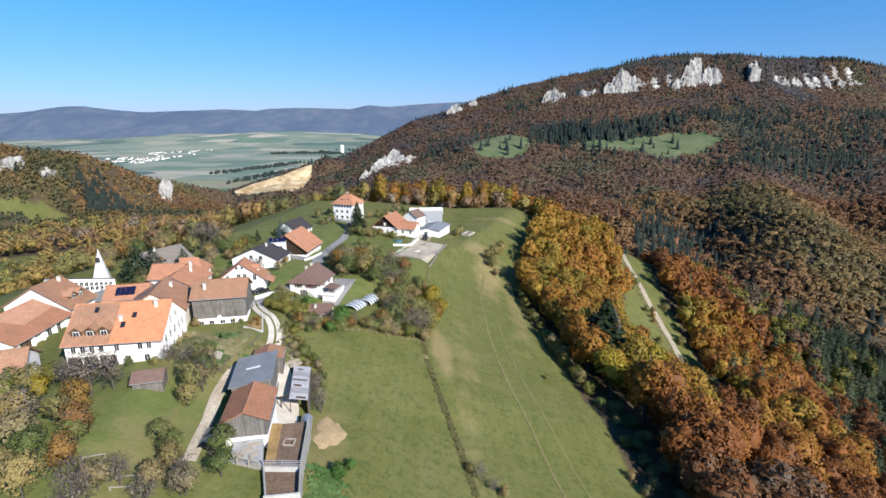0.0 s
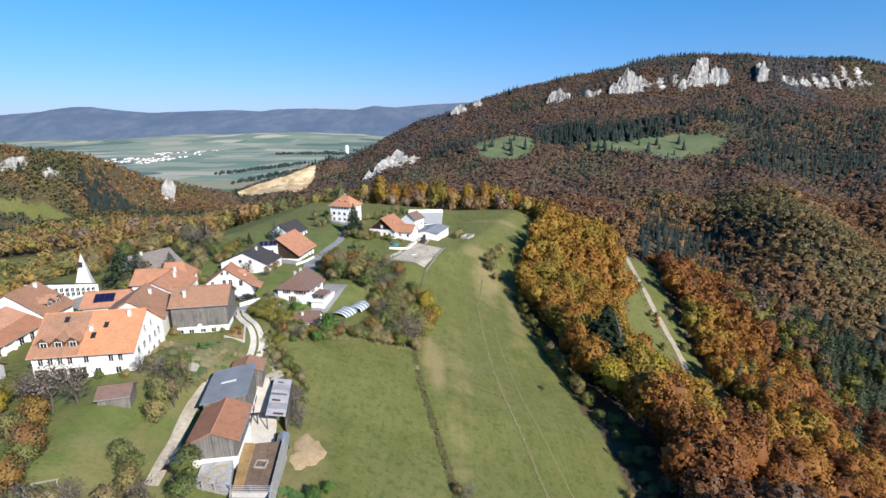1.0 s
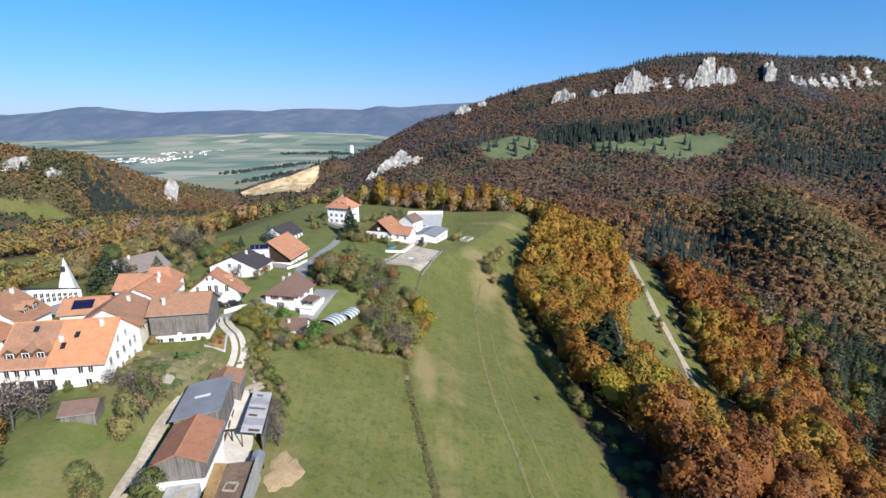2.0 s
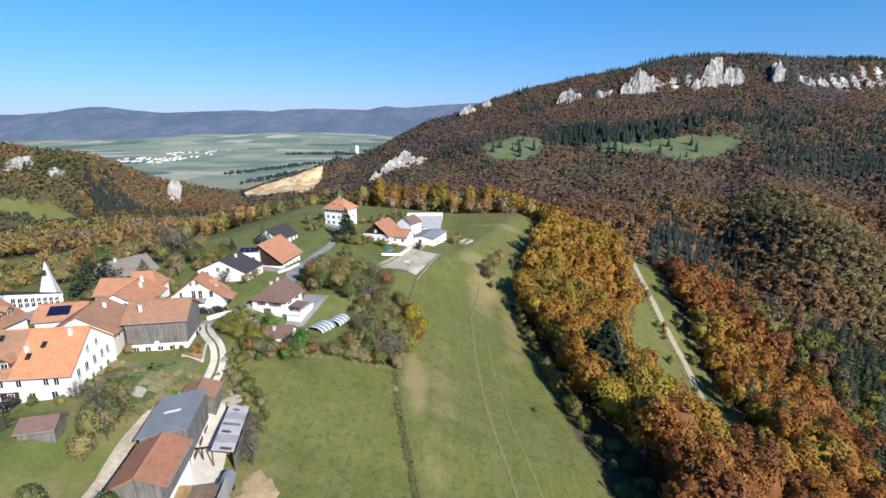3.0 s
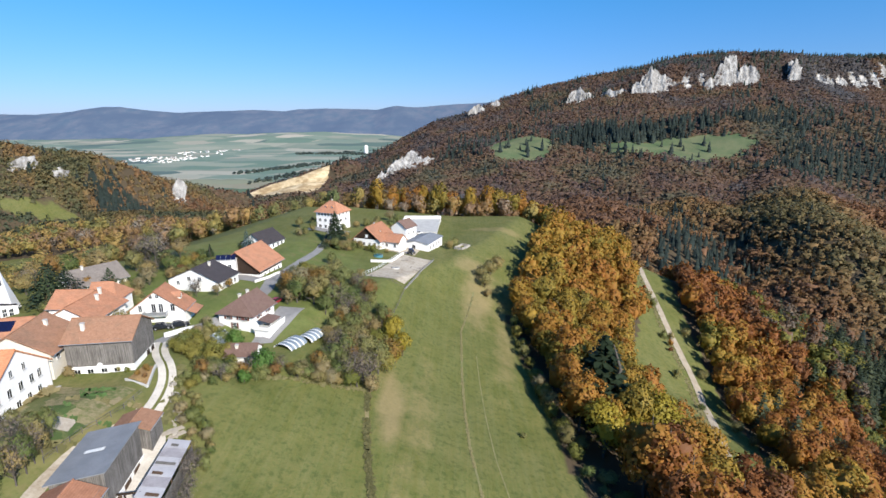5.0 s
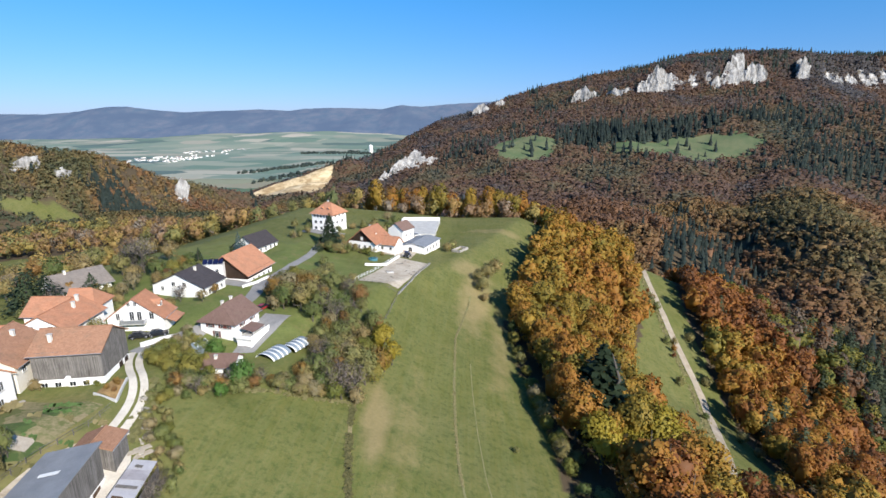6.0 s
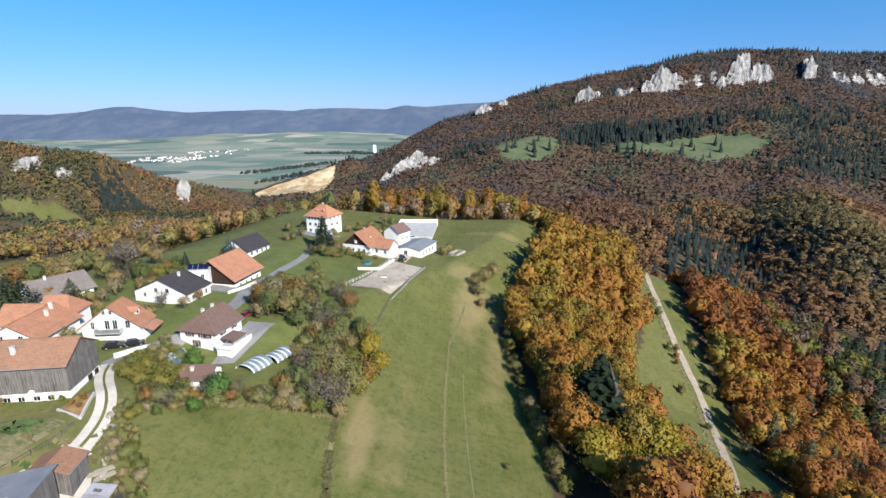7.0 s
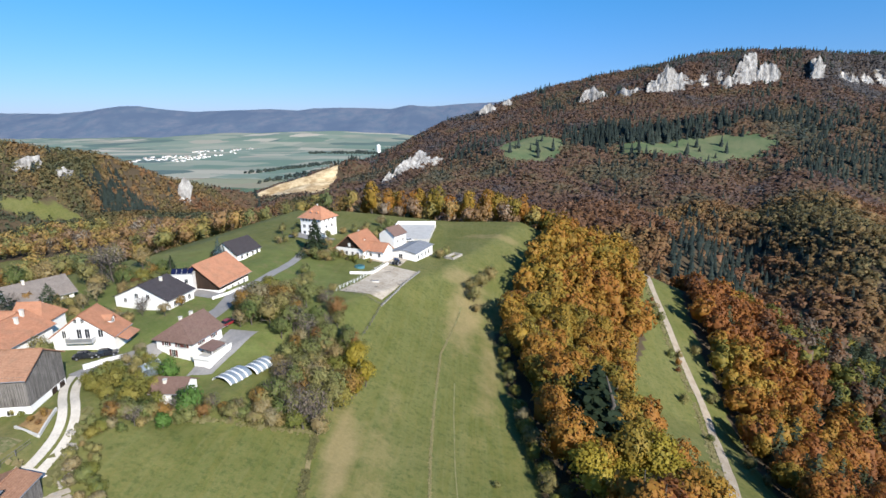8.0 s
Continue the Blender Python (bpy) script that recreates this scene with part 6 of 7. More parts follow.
# ----- vehicles -----
def car(label, x, y, yaw, paint_mat, lift=0.12):
    c = thing("car", label, "car", pose(x, y, ground_at(x, y) + lift, 0, 0, yaw), "parked cars")
    b = Shape().hexa((-2.1, -0.85, 0.3), (2.1, -0.85, 0.3), (2.1, 0.85, 0.3), (-2.1, 0.85, 0.3), (-2.1, -0.8, 0.85), (2.0, -0.8, 0.75), (2.0, 0.8, 0.75), (-2.1, 0.8, 0.85))
    part("body", b, paint_mat, c)
    part("cabin", Shape().hexa((-1.7, -0.76, 0.84), (1.0, -0.76, 0.8), (1.0, 0.76, 0.8), (-1.7, 0.76, 0.84), (-1.3, -0.62, 1.42), (0.3, -0.62, 1.42), (0.3, 0.62, 1.42), (-1.3, 0.62, 1.42)), GLASS, c)
    part("roof", Shape().hexa((-1.32, -0.64, 1.423), (0.32, -0.64, 1.423), (0.32, 0.64, 1.423), (-1.32, 0.64, 1.423), (-1.25, -0.56, 1.48), (0.22, -0.56, 1.48), (0.22, 0.56, 1.48), (-1.25, 0.56, 1.48)), paint_mat, c)
    for wx_ in (-1.3, 1.3):
        for wy_ in (-0.78, 0.78):
            w = part("wheel", Shape().tube((wx_, wy_ - 0.1, 0.32), (wx_, wy_ + 0.1, 0.32), 0.32, None, 12), TYRE, c)
            part("rim", Shape().tube((wx_, wy_ - 0.12, 0.32), (wx_, wy_ + 0.12, 0.32), 0.18, None, 8), METAL, w)
    for wy_ in (-0.6, 0.6):
        part("headlight", Shape().box(2.0, 2.1, wy_ - 0.18, wy_ + 0.18, 0.52, 0.68), FRAME_WHITE, c)
    return c


PAINT_DARK = plain("black_car_paint", (0.01, 0.011, 0.014), (0.02, 0.022, 0.026), 1, 0.25, 0.0, None, 0.6)
PAINT_BLUE = plain("blue_car_paint", (0.02, 0.03, 0.08), (0.03, 0.045, 0.12), 1, 0.25, 0.0, None, 0.6)
PAINT_RED = plain("red_car_paint", (0.2, 0.02, 0.025), (0.28, 0.03, 0.035), 1, 0.3, 0.0, None, 0.5)
car("black car parked under the white gabled house", -60.4, 117.0, 24, PAINT_DARK, 0.2)
car("dark car parked beside the street wall", -57.8, 119.4, 30, PAINT_DARK, 0.2)
car("dark blue car parked before the white farmhouse", -75.0, 73.6, 80, PAINT_BLUE)
car("dark grey car parked beside another before the farmhouse", -71.6, 74.2, 84, PAINT_DARK)
car("red car parked on the street by the hipped house", -43.2, 141.5, 74, PAINT_RED)
trac = thing("tractor", "dark blue tractor parked at the paddock gate", "tractor", pose(-14.6, 223.4, ground_at(-14.6, 223.4) + 0.1, 0, 0, 70))
part("bonnet", Shape().box(0.2, 2.1, -0.4, 0.4, 0.8, 1.6), PAINT_BLUE, trac)
cab = part("cab", Shape().hexa((-1.3, -0.75, 0.9), (0.2, -0.75, 0.9), (0.2, 0.75, 0.9), (-1.3, 0.75, 0.9), (-1.2, -0.65, 2.5), (0.0, -0.65, 2.5), (0.0, 0.65, 2.5), (-1.2, 0.65, 2.5)), GLASS, trac)
part("cab_roof", Shape().box(-1.35, 0.2, -0.8, 0.8, 2.503, 2.68), PAINT_BLUE, cab)
for wx_, r_ in ((-0.8, 0.8), (1.6, 0.5)):
    for wy_ in (-0.85, 0.85):
        w = part("wheel", Shape().tube((wx_, wy_ - 0.2, r_), (wx_, wy_ + 0.2, r_), r_, None, 14), TYRE, trac)
        part("rim", Shape().tube((wx_, wy_ - 0.22, r_), (wx_, wy_ + 0.22, r_), r_ * 0.5, None, 10), METAL, w)

# ----- garden things -----
for nm, gx0, gy0, yaw in (("goal_frame", -56.2, 45.4, 18), ("garden_bench", -50.9, 43.6, 6), ("garden_bench", -50.6, 41.6, 4)):
    g = thing(nm, "grey weathered timber rail frame on the orchard grass", "frame", pose(gx0, gy0, ground_at(gx0, gy0), 0, 0, yaw))
    for e in (-1.3, 1.3):
        part("post", Shape().box(e - 0.07, e + 0.07, -0.07, 0.07, -0.2, 0.9), WOOD_TRIM, g)
    part("rail", Shape().box(-1.5, 1.5, -0.1, 0.1, 0.903, 1.0), WOOD_TRIM, g)
patch("kitchen_garden", ((-58.6, 71.6), (-51.8, 76), (-50.2, 91.2), (-65.4, 90.4)), GARDEN, "patchy kitchen garden of greens, stalks and bare soil", "garden", 0.16, 26)
fence("garden_fence", ((-51.4, 72), (-51, 79), (-49, 86), (-48.8, 91)), "thin grey wire fence along the lane", 2.2, 1.1, (0.5, 1.0), WOOD_GREY, 0.03)
patch("cold_frame", ((-56.6, 77.4), (-52.6, 78.2), (-53, 80.8), (-57, 80)), WOOD_TRIM, "pale grey covered garden bed", "garden bed", 0.25, 4)


# loose stones and boards on the lane bank
STONES = thing("rubble_heap", "heap of pale broken stone on the lane bank", "rubble", pose(0, 0, 0))
sr_ = np.random.default_rng(5)
for i in range(46):
    u = sr_.uniform()
    x_, y_ = -46.0 + u * 6.5 + sr_.normal(0, 0.35), 95.5 - u * 11 + sr_.normal(0, 0.35)
    a_, s_ = sr_.uniform(0, 3), sr_.uniform(0.2, 0.55)
    q = [Vector((math.cos(a_ + k * 1.57) * s_ * sr_.uniform(0.7, 1.2), math.sin(a_ + k * 1.57) * s_ * sr_.uniform(0.7, 1.2), 0)) for k in range(4)]
    up_ = [v * 0.65 + Vector((0, 0, s_ * 0.9)) for v in q]
    part("stone", Shape().hexa(*[v - Vector((0, 0, 0.2)) for v in q], *up_), STONE, STONES, "", pose(x_, y_, ground_at(x_, y_)))
for i, (x_, y_, a_) in enumerate(((-40.4, 85.2, 40), (-39.6, 84.4, 48), (-40.9, 84.2, 35))):
    b = thing("board_stack", "grey weathered boards lying on the bank", "boards", pose(x_, y_, ground_at(x_, y_) + 0.25, 8, 0, a_), "loose boards")
    for k in range(3):
        part("board", Shape().box(-1.6 + 0.1 * k, 1.5 - 0.1 * k, -0.5 + 0.35 * k, -0.2 + 0.35 * k, -0.02, 0.04), WOOD_TRIM, b)

# ----- small things about the farm and the hipped house -----
gp = thing("garden_pool", "round blue garden pool beside the farm", "pool", pose(-27.1, 212.7, ground_at(-27.1, 212.7)))
part("rim", Shape().tube((0, 0, -0.3), (0, 0, 0.75), 1.9, 1.9, 18), plain("pool_blue", (0.05, 0.16, 0.2), (0.09, 0.24, 0.28), 1.0, 0.4), gp)
part("water", Shape().tube((0, 0, 0.7), (0, 0, 0.78), 1.7, 1.7, 18), plain("pool_water", (0.03, 0.12, 0.14), (0.05, 0.18, 0.2), 1.0, 0.1, 0.0, None, 0.6), gp)
PAINT_WHITE = plain("white_car_paint", (0.6, 0.6, 0.6), (0.7, 0.7, 0.7), 1, 0.3, 0.0, None, 0.5)
car("white car parked before the silage clamp", -15, 266, 20, PAINT_WHITE, 0.2)
gh = thing("greenhouse", "small grey glass greenhouse below the hipped house", "greenhouse", pose(-49.2, 119.4, ground_at(-49.2, 119.4), 0, 0, 60))
for nm, q in (("pane", [(-2, -1.4, 1.5), (2, -1.4, 1.5), (2, 0, 2.3), (-2, 0, 2.3)]), ("pane", [(-2, 0, 2.3), (2, 0, 2.3), (2, 1.4, 1.5), (-2, 1.4, 1.5)]), ("pane", [(-2, -1.4, -0.3), (2, -1.4, -0.3), (2, -1.4, 1.5), (-2, -1.4, 1.5)]), ("pane", [(2, -1.4, -0.3), (2, 1.4, -0.3), (2, 1.4, 1.5), (2, -1.4, 1.5)]), ("pane", [(-2, 1.4, -0.3), (-2, -1.4, -0.3), (-2, -1.4, 1.5), (-2, 1.4, 1.5)])):
    part(nm, Shape().slab(q, 0.04), GLAZE, gh)
for e in (-2, -0.67, 0.67, 2):
    part("rafter", Shape().tube((e, -1.45, 1.52), (e, 0, 2.36), 0.06, None, 4).tube((e, 0, 2.36), (e, 1.45, 1.52), 0.06, None, 4), FRAME_WHITE, gh)
tro = thing("water_trough", "pale concrete trough in the middle of the paddock", "trough", pose(-17.8, 197, ground_at(-17.8, 197) + 0.1, 0, 0, 12))
part("basin", Shape().box(-1.3, 1.3, -0.4, 0.4, -0.1, 0.6), CONCRETE, tro)
part("water", Shape().box(-1.15, 1.15, -0.28, 0.28, 0.603, 0.62), GLASS, tro)
fence("kerb_fence", ((-12.0, 178.4), (-8.6, 198), (-4.5, 219)), "thin grey wire fence on the paddock kerb", 3.0, 1.4, (0.8, 1.3), WOOD_GREY, 0.03)
fence("front_fence", ((-26.6, 180.2), (-12.6, 177.8)), "low grey rail fence below the paddock", 2.6, 1.1, (0.6, 1.0), WOOD_GREY, 0.035)
dr = np.random.default_rng(91)
for i in range(16):
    u_, v_ = dr.uniform(0.05, 0.95), dr.uniform(0.1, 0.95)
    x_ = -26 + 13 * u_ + 8.0 * v_
    y_ = 181.5 + 37.5 * v_
    b = thing("timber_scrap", "short weathered timber lying on the paddock sand", "timber", pose(x_, y_, ground_at(x_, y_) + 0.16, 0, 0, dr.uniform(0, 180)), "paddock scraps")
    part("plank", Shape().box(-0.7, 0.7, -0.12, 0.12, -0.05, 0.14), WOOD_GREY if i % 2 else WOOD_TRIM, b)


# ---------- planting ----------
def low_crown(seed, clumps=54, sprays=17, leaf=0.027):
    return lobed_crown(np.random.default_rng(seed), clumps * 2, sprays // 2 + 2, 0.46, -0.02, leaf * 0.9, 8, 0.36, 0.46)


PROTO = {
    "beech": ("beech_tree", "golden orange autumn beech tree at the wood's edge", "tree", LEAF_GOLD, [(lobed_crown(np.random.default_rng(s), 130, 10, 0.3, 0.14, 0.0155, 8), timber(np.random.default_rng(s))) for s in (61, 62, 63, 64)]),
    "rust": ("beech_tree", "rust brown autumn beech tree at the wood's edge", "tree", LEAF_RUST, [(lobed_crown(np.random.default_rng(s), 130, 10, 0.3, 0.14, 0.0155, 8), timber(np.random.default_rng(s))) for s in (65, 66, 67)]),
    "orchard": ("fruit_tree", "olive brown autumn fruit tree in the grass", "tree", LEAF_ORCHARD, [(lobed_crown(np.random.default_rng(s), 110, 11, 0.4, 0.12, 0.018, 8, 0.3, 0.42), timber(np.random.default_rng(s), 11, 0.2, 0.4, 0.022, 3)) for s in (71, 72, 73, 74)]),
    "russet": ("fruit_tree", "orange russet autumn fruit tree in the grass", "tree", LEAF_RUSSET, [(lobed_crown(np.random.default_rng(s), 110, 10, 0.4, 0.1, 0.018, 8, 0.3, 0.42), timber(np.random.default_rng(s), 10, 0.2, 0.4, 0.022, 3)) for s in (76, 77)]),
    "bare": ("bare_tree", "nearly bare grey autumn tree", "tree", LEAF_PLUM, [(round_crown(np.random.default_rng(s), 50, 9, 0.4, 0.2, 0.012, 1.0, 3, 0.6), timber(np.random.default_rng(s), 20, 0.15, 0.42, 0.02, 9)) for s in (81, 82)]),
    "shrub": ("shrub", "dense olive brown autumn shrub", "shrub", LEAF_ORCHARD, [(low_crown(s), timber(np.random.default_rng(s), 8, 0.1, 0.4, 0.02, 2)) for s in (91, 92, 93)]),
    "lime": ("shrub", "yellow green autumn shrub beside the lane", "shrub", LEAF_LIME, [(low_crown(s), timber(np.random.default_rng(s), 8, 0.1, 0.4, 0.02)) for s in (94, 95)]),
    "green": ("green_tree", "fresh green leafy small tree", "tree", LEAF_GREEN, [(low_crown(s, 60, 18), timber(np.random.default_rng(s), 8, 0.1, 0.4, 0.02)) for s in (96, 97)]),
    "yellow": ("yellow_tree", "bright yellow autumn tree", "tree", LEAF_YELLOW, [(lobed_crown(np.random.default_rng(s), 140, 11, 0.37, 0.05, 0.017, 8, 0.3, 0.5), timber(np.random.default_rng(s), 8, 0.2, 0.36, 0.02)) for s in (98, 99)]),
    "spruce": ("spruce_tree", "dark green spruce tree", "tree", LEAF_NEEDLE, [(spruce_crown(np.random.default_rng(s), 19, 24, 0.2), timber(np.random.default_rng(s), 0, 0.3, 0.1, 0.016)) for s in (101, 102)]),
    "cedar": ("conifer_tree", "broad dark green conifer beside the houses", "tree", LEAF_NEEDLE, [(spruce_crown(np.random.default_rng(s), 15, 22, 0.36), timber(np.random.default_rng(s), 0, 0.3, 0.1, 0.02)) for s in (103, 104)]),
    "blue": ("blue_spruce", "blue grey spruce tree before the slate roofed house", "tree", LEAF_BLUE, [(spruce_crown(np.random.default_rng(105), 16, 16, 0.26), timber(np.random.default_rng(105), 0, 0.3, 0.1, 0.016))]),
}
MADE = {}
pr = np.random.default_rng(17)


def plant(kind, x, y, h, squash=1.0):
    """A tree or shrub of that kind, standing on the land."""
    name, label, category, leaf, shapes = PROTO[kind]
    k = int(pr.integers(0, len(shapes)))
    z, turn = ground_at(x, y) - 0.15, float(pr.uniform(0, 360))
    if (kind, k) not in MADE:
        crown, wood = shapes[k]
        MADE[kind, k] = tree_thing(name, label, category, kind + " planting", crown, wood, leaf, (x, y, z), h, turn, squash)
        return
    tree_copy(MADE[kind, k], (x, y, z), h, turn, squash)


def plant_all(kind, spots):
    for x, y, h in spots:
        plant(kind, x, y, h)


plant_all("orchard", ((-71, 51.5, 7), (-62.4, 43, 6), (-64.6, 51.4, 6), (-59.8, 47, 5), (-76.7, 62, 6.5), (-80.5, 62, 6), (-53, 41, 5), (-51.8, 62.6, 5), (-49, 50.8, 4), (-42.4, 52.4, 5.5), (-40.6, 48, 5), (-59.2, 37.2, 7), (-47.7, 43.8, 5), (-43.4, 43.6, 5), (-55.2, 75, 5)))
plant_all("orchard", ((-40, 152, 9), (-36, 158, 8.5), (-32, 150, 8), (-28, 144.5, 8), (-33.4, 143, 8), (-38.2, 146, 8), (-42.6, 161, 6), (-36, 166, 6), (-30, 160, 8), (-24, 152, 6), (-20.6, 146.5, 6), (-25, 139, 5.5), (-18.6, 140, 6.5), (-28.4, 168.4, 5), (-44, 168, 5.5), (-40, 141, 5), (-22.6, 160, 5), (-16.6, 152, 5)))
plant_all("orchard", ((-27, 176.5, 4), (-41, 190.5, 5), (-37.6, 187, 4.5), (-40.6, 214, 5), (-36, 221, 4), (-86, 165.6, 7), (-92.8, 172, 7), (-82, 178, 6), (-100, 176, 9), (-94, 185, 8), (-105, 186, 9), (-60.2, 143, 4), (-114, 142, 7), (-97, 131, 5)))
plant_all("bare", ((-68, 61.6, 8), (-54.5, 39, 6), (-52.6, 36.5, 6), (-34, 77.6, 4.5), (-32.6, 74.4, 4), (-68.6, 147, 4.6), (-15.8, 114.2, 9.5), (-13.6, 115.6, 8.5), (-90, 162, 6), (-99, 141, 6), (-72, 64, 6), (-47, 40.5, 5), (-66.5, 143.6, 4)))
plant_all("shrub", ((-31.4, 109, 2.4), (-28.6, 109.6, 2.6), (-25.6, 110.6, 3.4)))
plant_all("shrub", ((-23, 112.6, 4.4), (-20.4, 113.4, 5), (-24.4, 127, 5), (-22, 131, 5.6), (-17.6, 131, 6), (-12.4, 132, 6), (-25.6, 133.6, 5)))
plant_all("orchard", ((-22, 117, 7), (-18.4, 115.6, 7.5), (-15.4, 118, 8.5), (-12.6, 123, 8), (-20.4, 122.4, 8), (-16, 126, 8), (-21, 127.4, 7.5), (-13, 128, 7.5)))
plant_all("russet", ((-24.6, 114.6, 4.6), (-18, 120, 6.5), (-20, 125, 6.6)))
plant_all("lime", ((-17, 113, 5), (-11, 126, 6), (-14.4, 134, 5)))
plant_all("shrub", ((-45.4, 97, 1.2), (-43, 93.6, 1.2), (-36.4, 82.6, 2.2), (-48.4, 119.6, 4), (-50, 116, 3), (-38.6, 105.8, 3), (-41.4, 101.4, 3.4), (-44.4, 101.6, 3), (-34.6, 104.6, 2.6), (-61, 78, 2.4), (-63.2, 74, 2), (-68.4, 74.6, 2), (-64.6, 94.4, 2.4), (-72.8, 92, 2.5), (-66, 138, 3), (-71.6, 141.4, 3.2)))
plant_all("shrub", ((-75.8, 116, 4), (-70.6, 117.6, 4.5), (-67.8, 115.6, 4), (-86.6, 140, 4), (-90, 136, 4.5), (-80, 139, 4), (-75, 142, 3.4), (-44, 219, 3.4), (-42, 226, 3), (-24.6, 220.6, 2), (22.4, 119.2, 1.9)))
plant_all("shrub", ((16.5, 212.5, 6.5), (15.4, 219, 6), (19.6, 226, 7), (23, 234, 7), (17.6, 206, 4), (4, 251, 4), (2, 247, 3), (-52, 228, 3), (-50, 218, 3), (-44, 230, 3), (-40, 236, 3), (-68, 262, 4), (-46, 262, 4), (-42, 268, 5), (-38, 276, 5)))
plant_all("shrub", ((104.6, 236, 4), (96, 206, 4.5), (106, 176, 5), (107.4, 168, 4), (110.4, 214, 5), (97.6, 186, 3.4), (115, 244, 5), (105, 262, 5)))
plant_all("shrub", ((-41.2, 89.3, 2.6), (-38.8, 88.3, 3), (-36.2, 87.4, 2.6), (-43, 91, 2.2), (-40, 87, 2.2), (-37.6, 85.4, 2), (-42.8, 103.5, 3), (-41.9, 98.4, 2.4), (-52.6, 122.6, 3), (-53.4, 118.6, 2.6), (-37.4, 83.4, 2), (-31.8, 110.6, 3), (-27, 111, 3.4)))
plant_all("bare", ((-39.6, 100.6, 4), (-36, 107.4, 4.4), (-31, 110, 3.6)))
plant_all("lime", ((-48.6, 108.6, 5), (-45.4, 109.8, 5), (-44, 106.4, 4.6), (-47, 113, 4), (-44.6, 113.6, 4), (-49.4, 105, 3.4), (-42, 109.6, 4), (-32, 219, 3), (-78.6, 171, 5), (-82.4, 168.4, 5.4), (-75.8, 65.4, 5), (-78, 58, 5.5), (-57, 97, 1.4), (-55, 96.4, 1.3)))
plant_all("green", ((-34.4, 108.4, 6.2), (-45.4, 119.4, 4.6), (-25.6, 55, 3), (-24, 58.6, 2.4), (-36, 102.4, 3.2), (-72.4, 140, 3)))
plant_all("russet", ((-64.4, 55, 6.5), (-66.6, 57.4, 5.5), (-60.4, 48.4, 6.5), (-58, 43, 6), (-35, 152, 8), (-41.6, 148, 8), (-38.4, 156, 7), (-22, 144, 5)))
plant_all("orchard", ((-74, 49, 7), (-66, 46, 7), (-69, 43, 7), (-78.6, 57, 7), (-82, 55, 7), (-63, 38, 6), (-50.6, 52.4, 4.6), (-48.6, 50.2, 4.6), (-47.4, 47.6, 5), (-52.6, 68.6, 5.5)))
plant_all("bare", ((-66.6, 61, 9), (-64, 63, 7), (-69.6, 52, 7), (-45, 46, 5), (-51.4, 42.6, 5), (-44, 43.4, 4.6), (-56.6, 73, 5), (-60.6, 74.4, 4), (-34.4, 80, 3.6), (-31.8, 71.6, 4.4)))
plant_all("yellow", ((-11.4, 139, 9.5), (-9.6, 131.6, 6.5), (-8.4, 136, 7), (54, 127.4, 14), (50.5, 131.5, 12), (-74.6, 60.6, 5)))
plant("spruce", -46.6, 222, 15, 1.6)
plant("spruce", -77.5, 175, 8, 1.3)
plant_all("shrub", ((-62, 241, 3.4), (-65, 238.4, 3), (-39, 222.4, 3.4), (-41.6, 218.6, 4), (-36.4, 220.6, 2.4), (-33.4, 219.4, 2.2), (-29.4, 217, 2), (-48.6, 226, 3.6), (-44.4, 216, 4), (1.4, 243, 5), (3.4, 247.6, 5)))
plant("spruce", 47.5, 145, 26, 2.1)
for cx_, cy_, ch_ in ((-98.6, 131.6, 12), (-95, 134, 10.5), (-101.6, 137, 11), (-90.6, 143.4, 8), (-49.4, 213, 5)):
    plant("cedar", cx_, cy_, ch_, 1.35)
for cx_, cy_, ch_ in ((-52.6, 65.6, 7.5), (-51.8, 69.6, 7), (-52.4, 73.2, 6.5), (-53.6, 76.6, 5.5)):
    plant("orchard", cx_, cy_, ch_, 0.62)
plant_all("lime", ((33.4, 128, 5), (31.6, 134, 4.6), (30.4, 142, 5.5), (29.4, 150, 5), (27.6, 172, 4.5), (27, 182, 5), (34.6, 118, 4.4), (29, 160, 4)))
plant_all("orchard", ((31.4, 138, 6.5), (29.8, 146, 6), (33.6, 123, 6), (28, 166, 5.5), (27.4, 190, 6)))
plant_all("bare", ((-1.6, 66.5, 4), (0.8, 65, 3.4)))
plant_all("shrub", ((2.6, 64.6, 2.6), (-3.4, 68, 2.2), (34, 82, 3), (36, 78, 3.4)))
plant("bare", -51.4, 67.4, 7, 0.7)
plant("bare", -52.2, 71.6, 6.5, 0.7)
plant_all("blue", ((-77, 203, 9.5), (-74, 200.6, 7.5)))

# the overgrown orchard between the hipped house, the paddock and the field
ORCHARD_EDGE = ((-46, 148), (-46, 168), (-36, 176), (-24, 166), (-13, 152), (-9, 132), (-13, 114), (-24, 111), (-25, 124), (-28.5, 138), (-38, 143))


def inside(x, y, ring_):
    odd = False
    for (xa, ya), (xb, yb) in zip(ring_, ring_[1:] + ring_[:1]):
        if (ya > y) != (yb > y) and x < xa + (y - ya) * (xb - xa) / (yb - ya):
            odd = not odd
    return odd


tx_, ty_ = strewn(-48, -6, 108, 178, 4.7, lambda x, y: np.hypot(x + 27, y - 158) > 4.5, pr)
for x_, y_ in zip(tx_, ty_):
    if inside(x_, y_, ORCHARD_EDGE):
        kind_ = ("orchard", "shrub", "orchard", "shrub", "russet", "lime", "bare", "orchard")[int(pr.integers(0, 8))]
        plant(kind_, float(x_), float(y_), float(pr.uniform(4.4, 7.6) if kind_ != "shrub" else pr.uniform(2.6, 4.6)), float(pr.uniform(0.95, 1.25)))
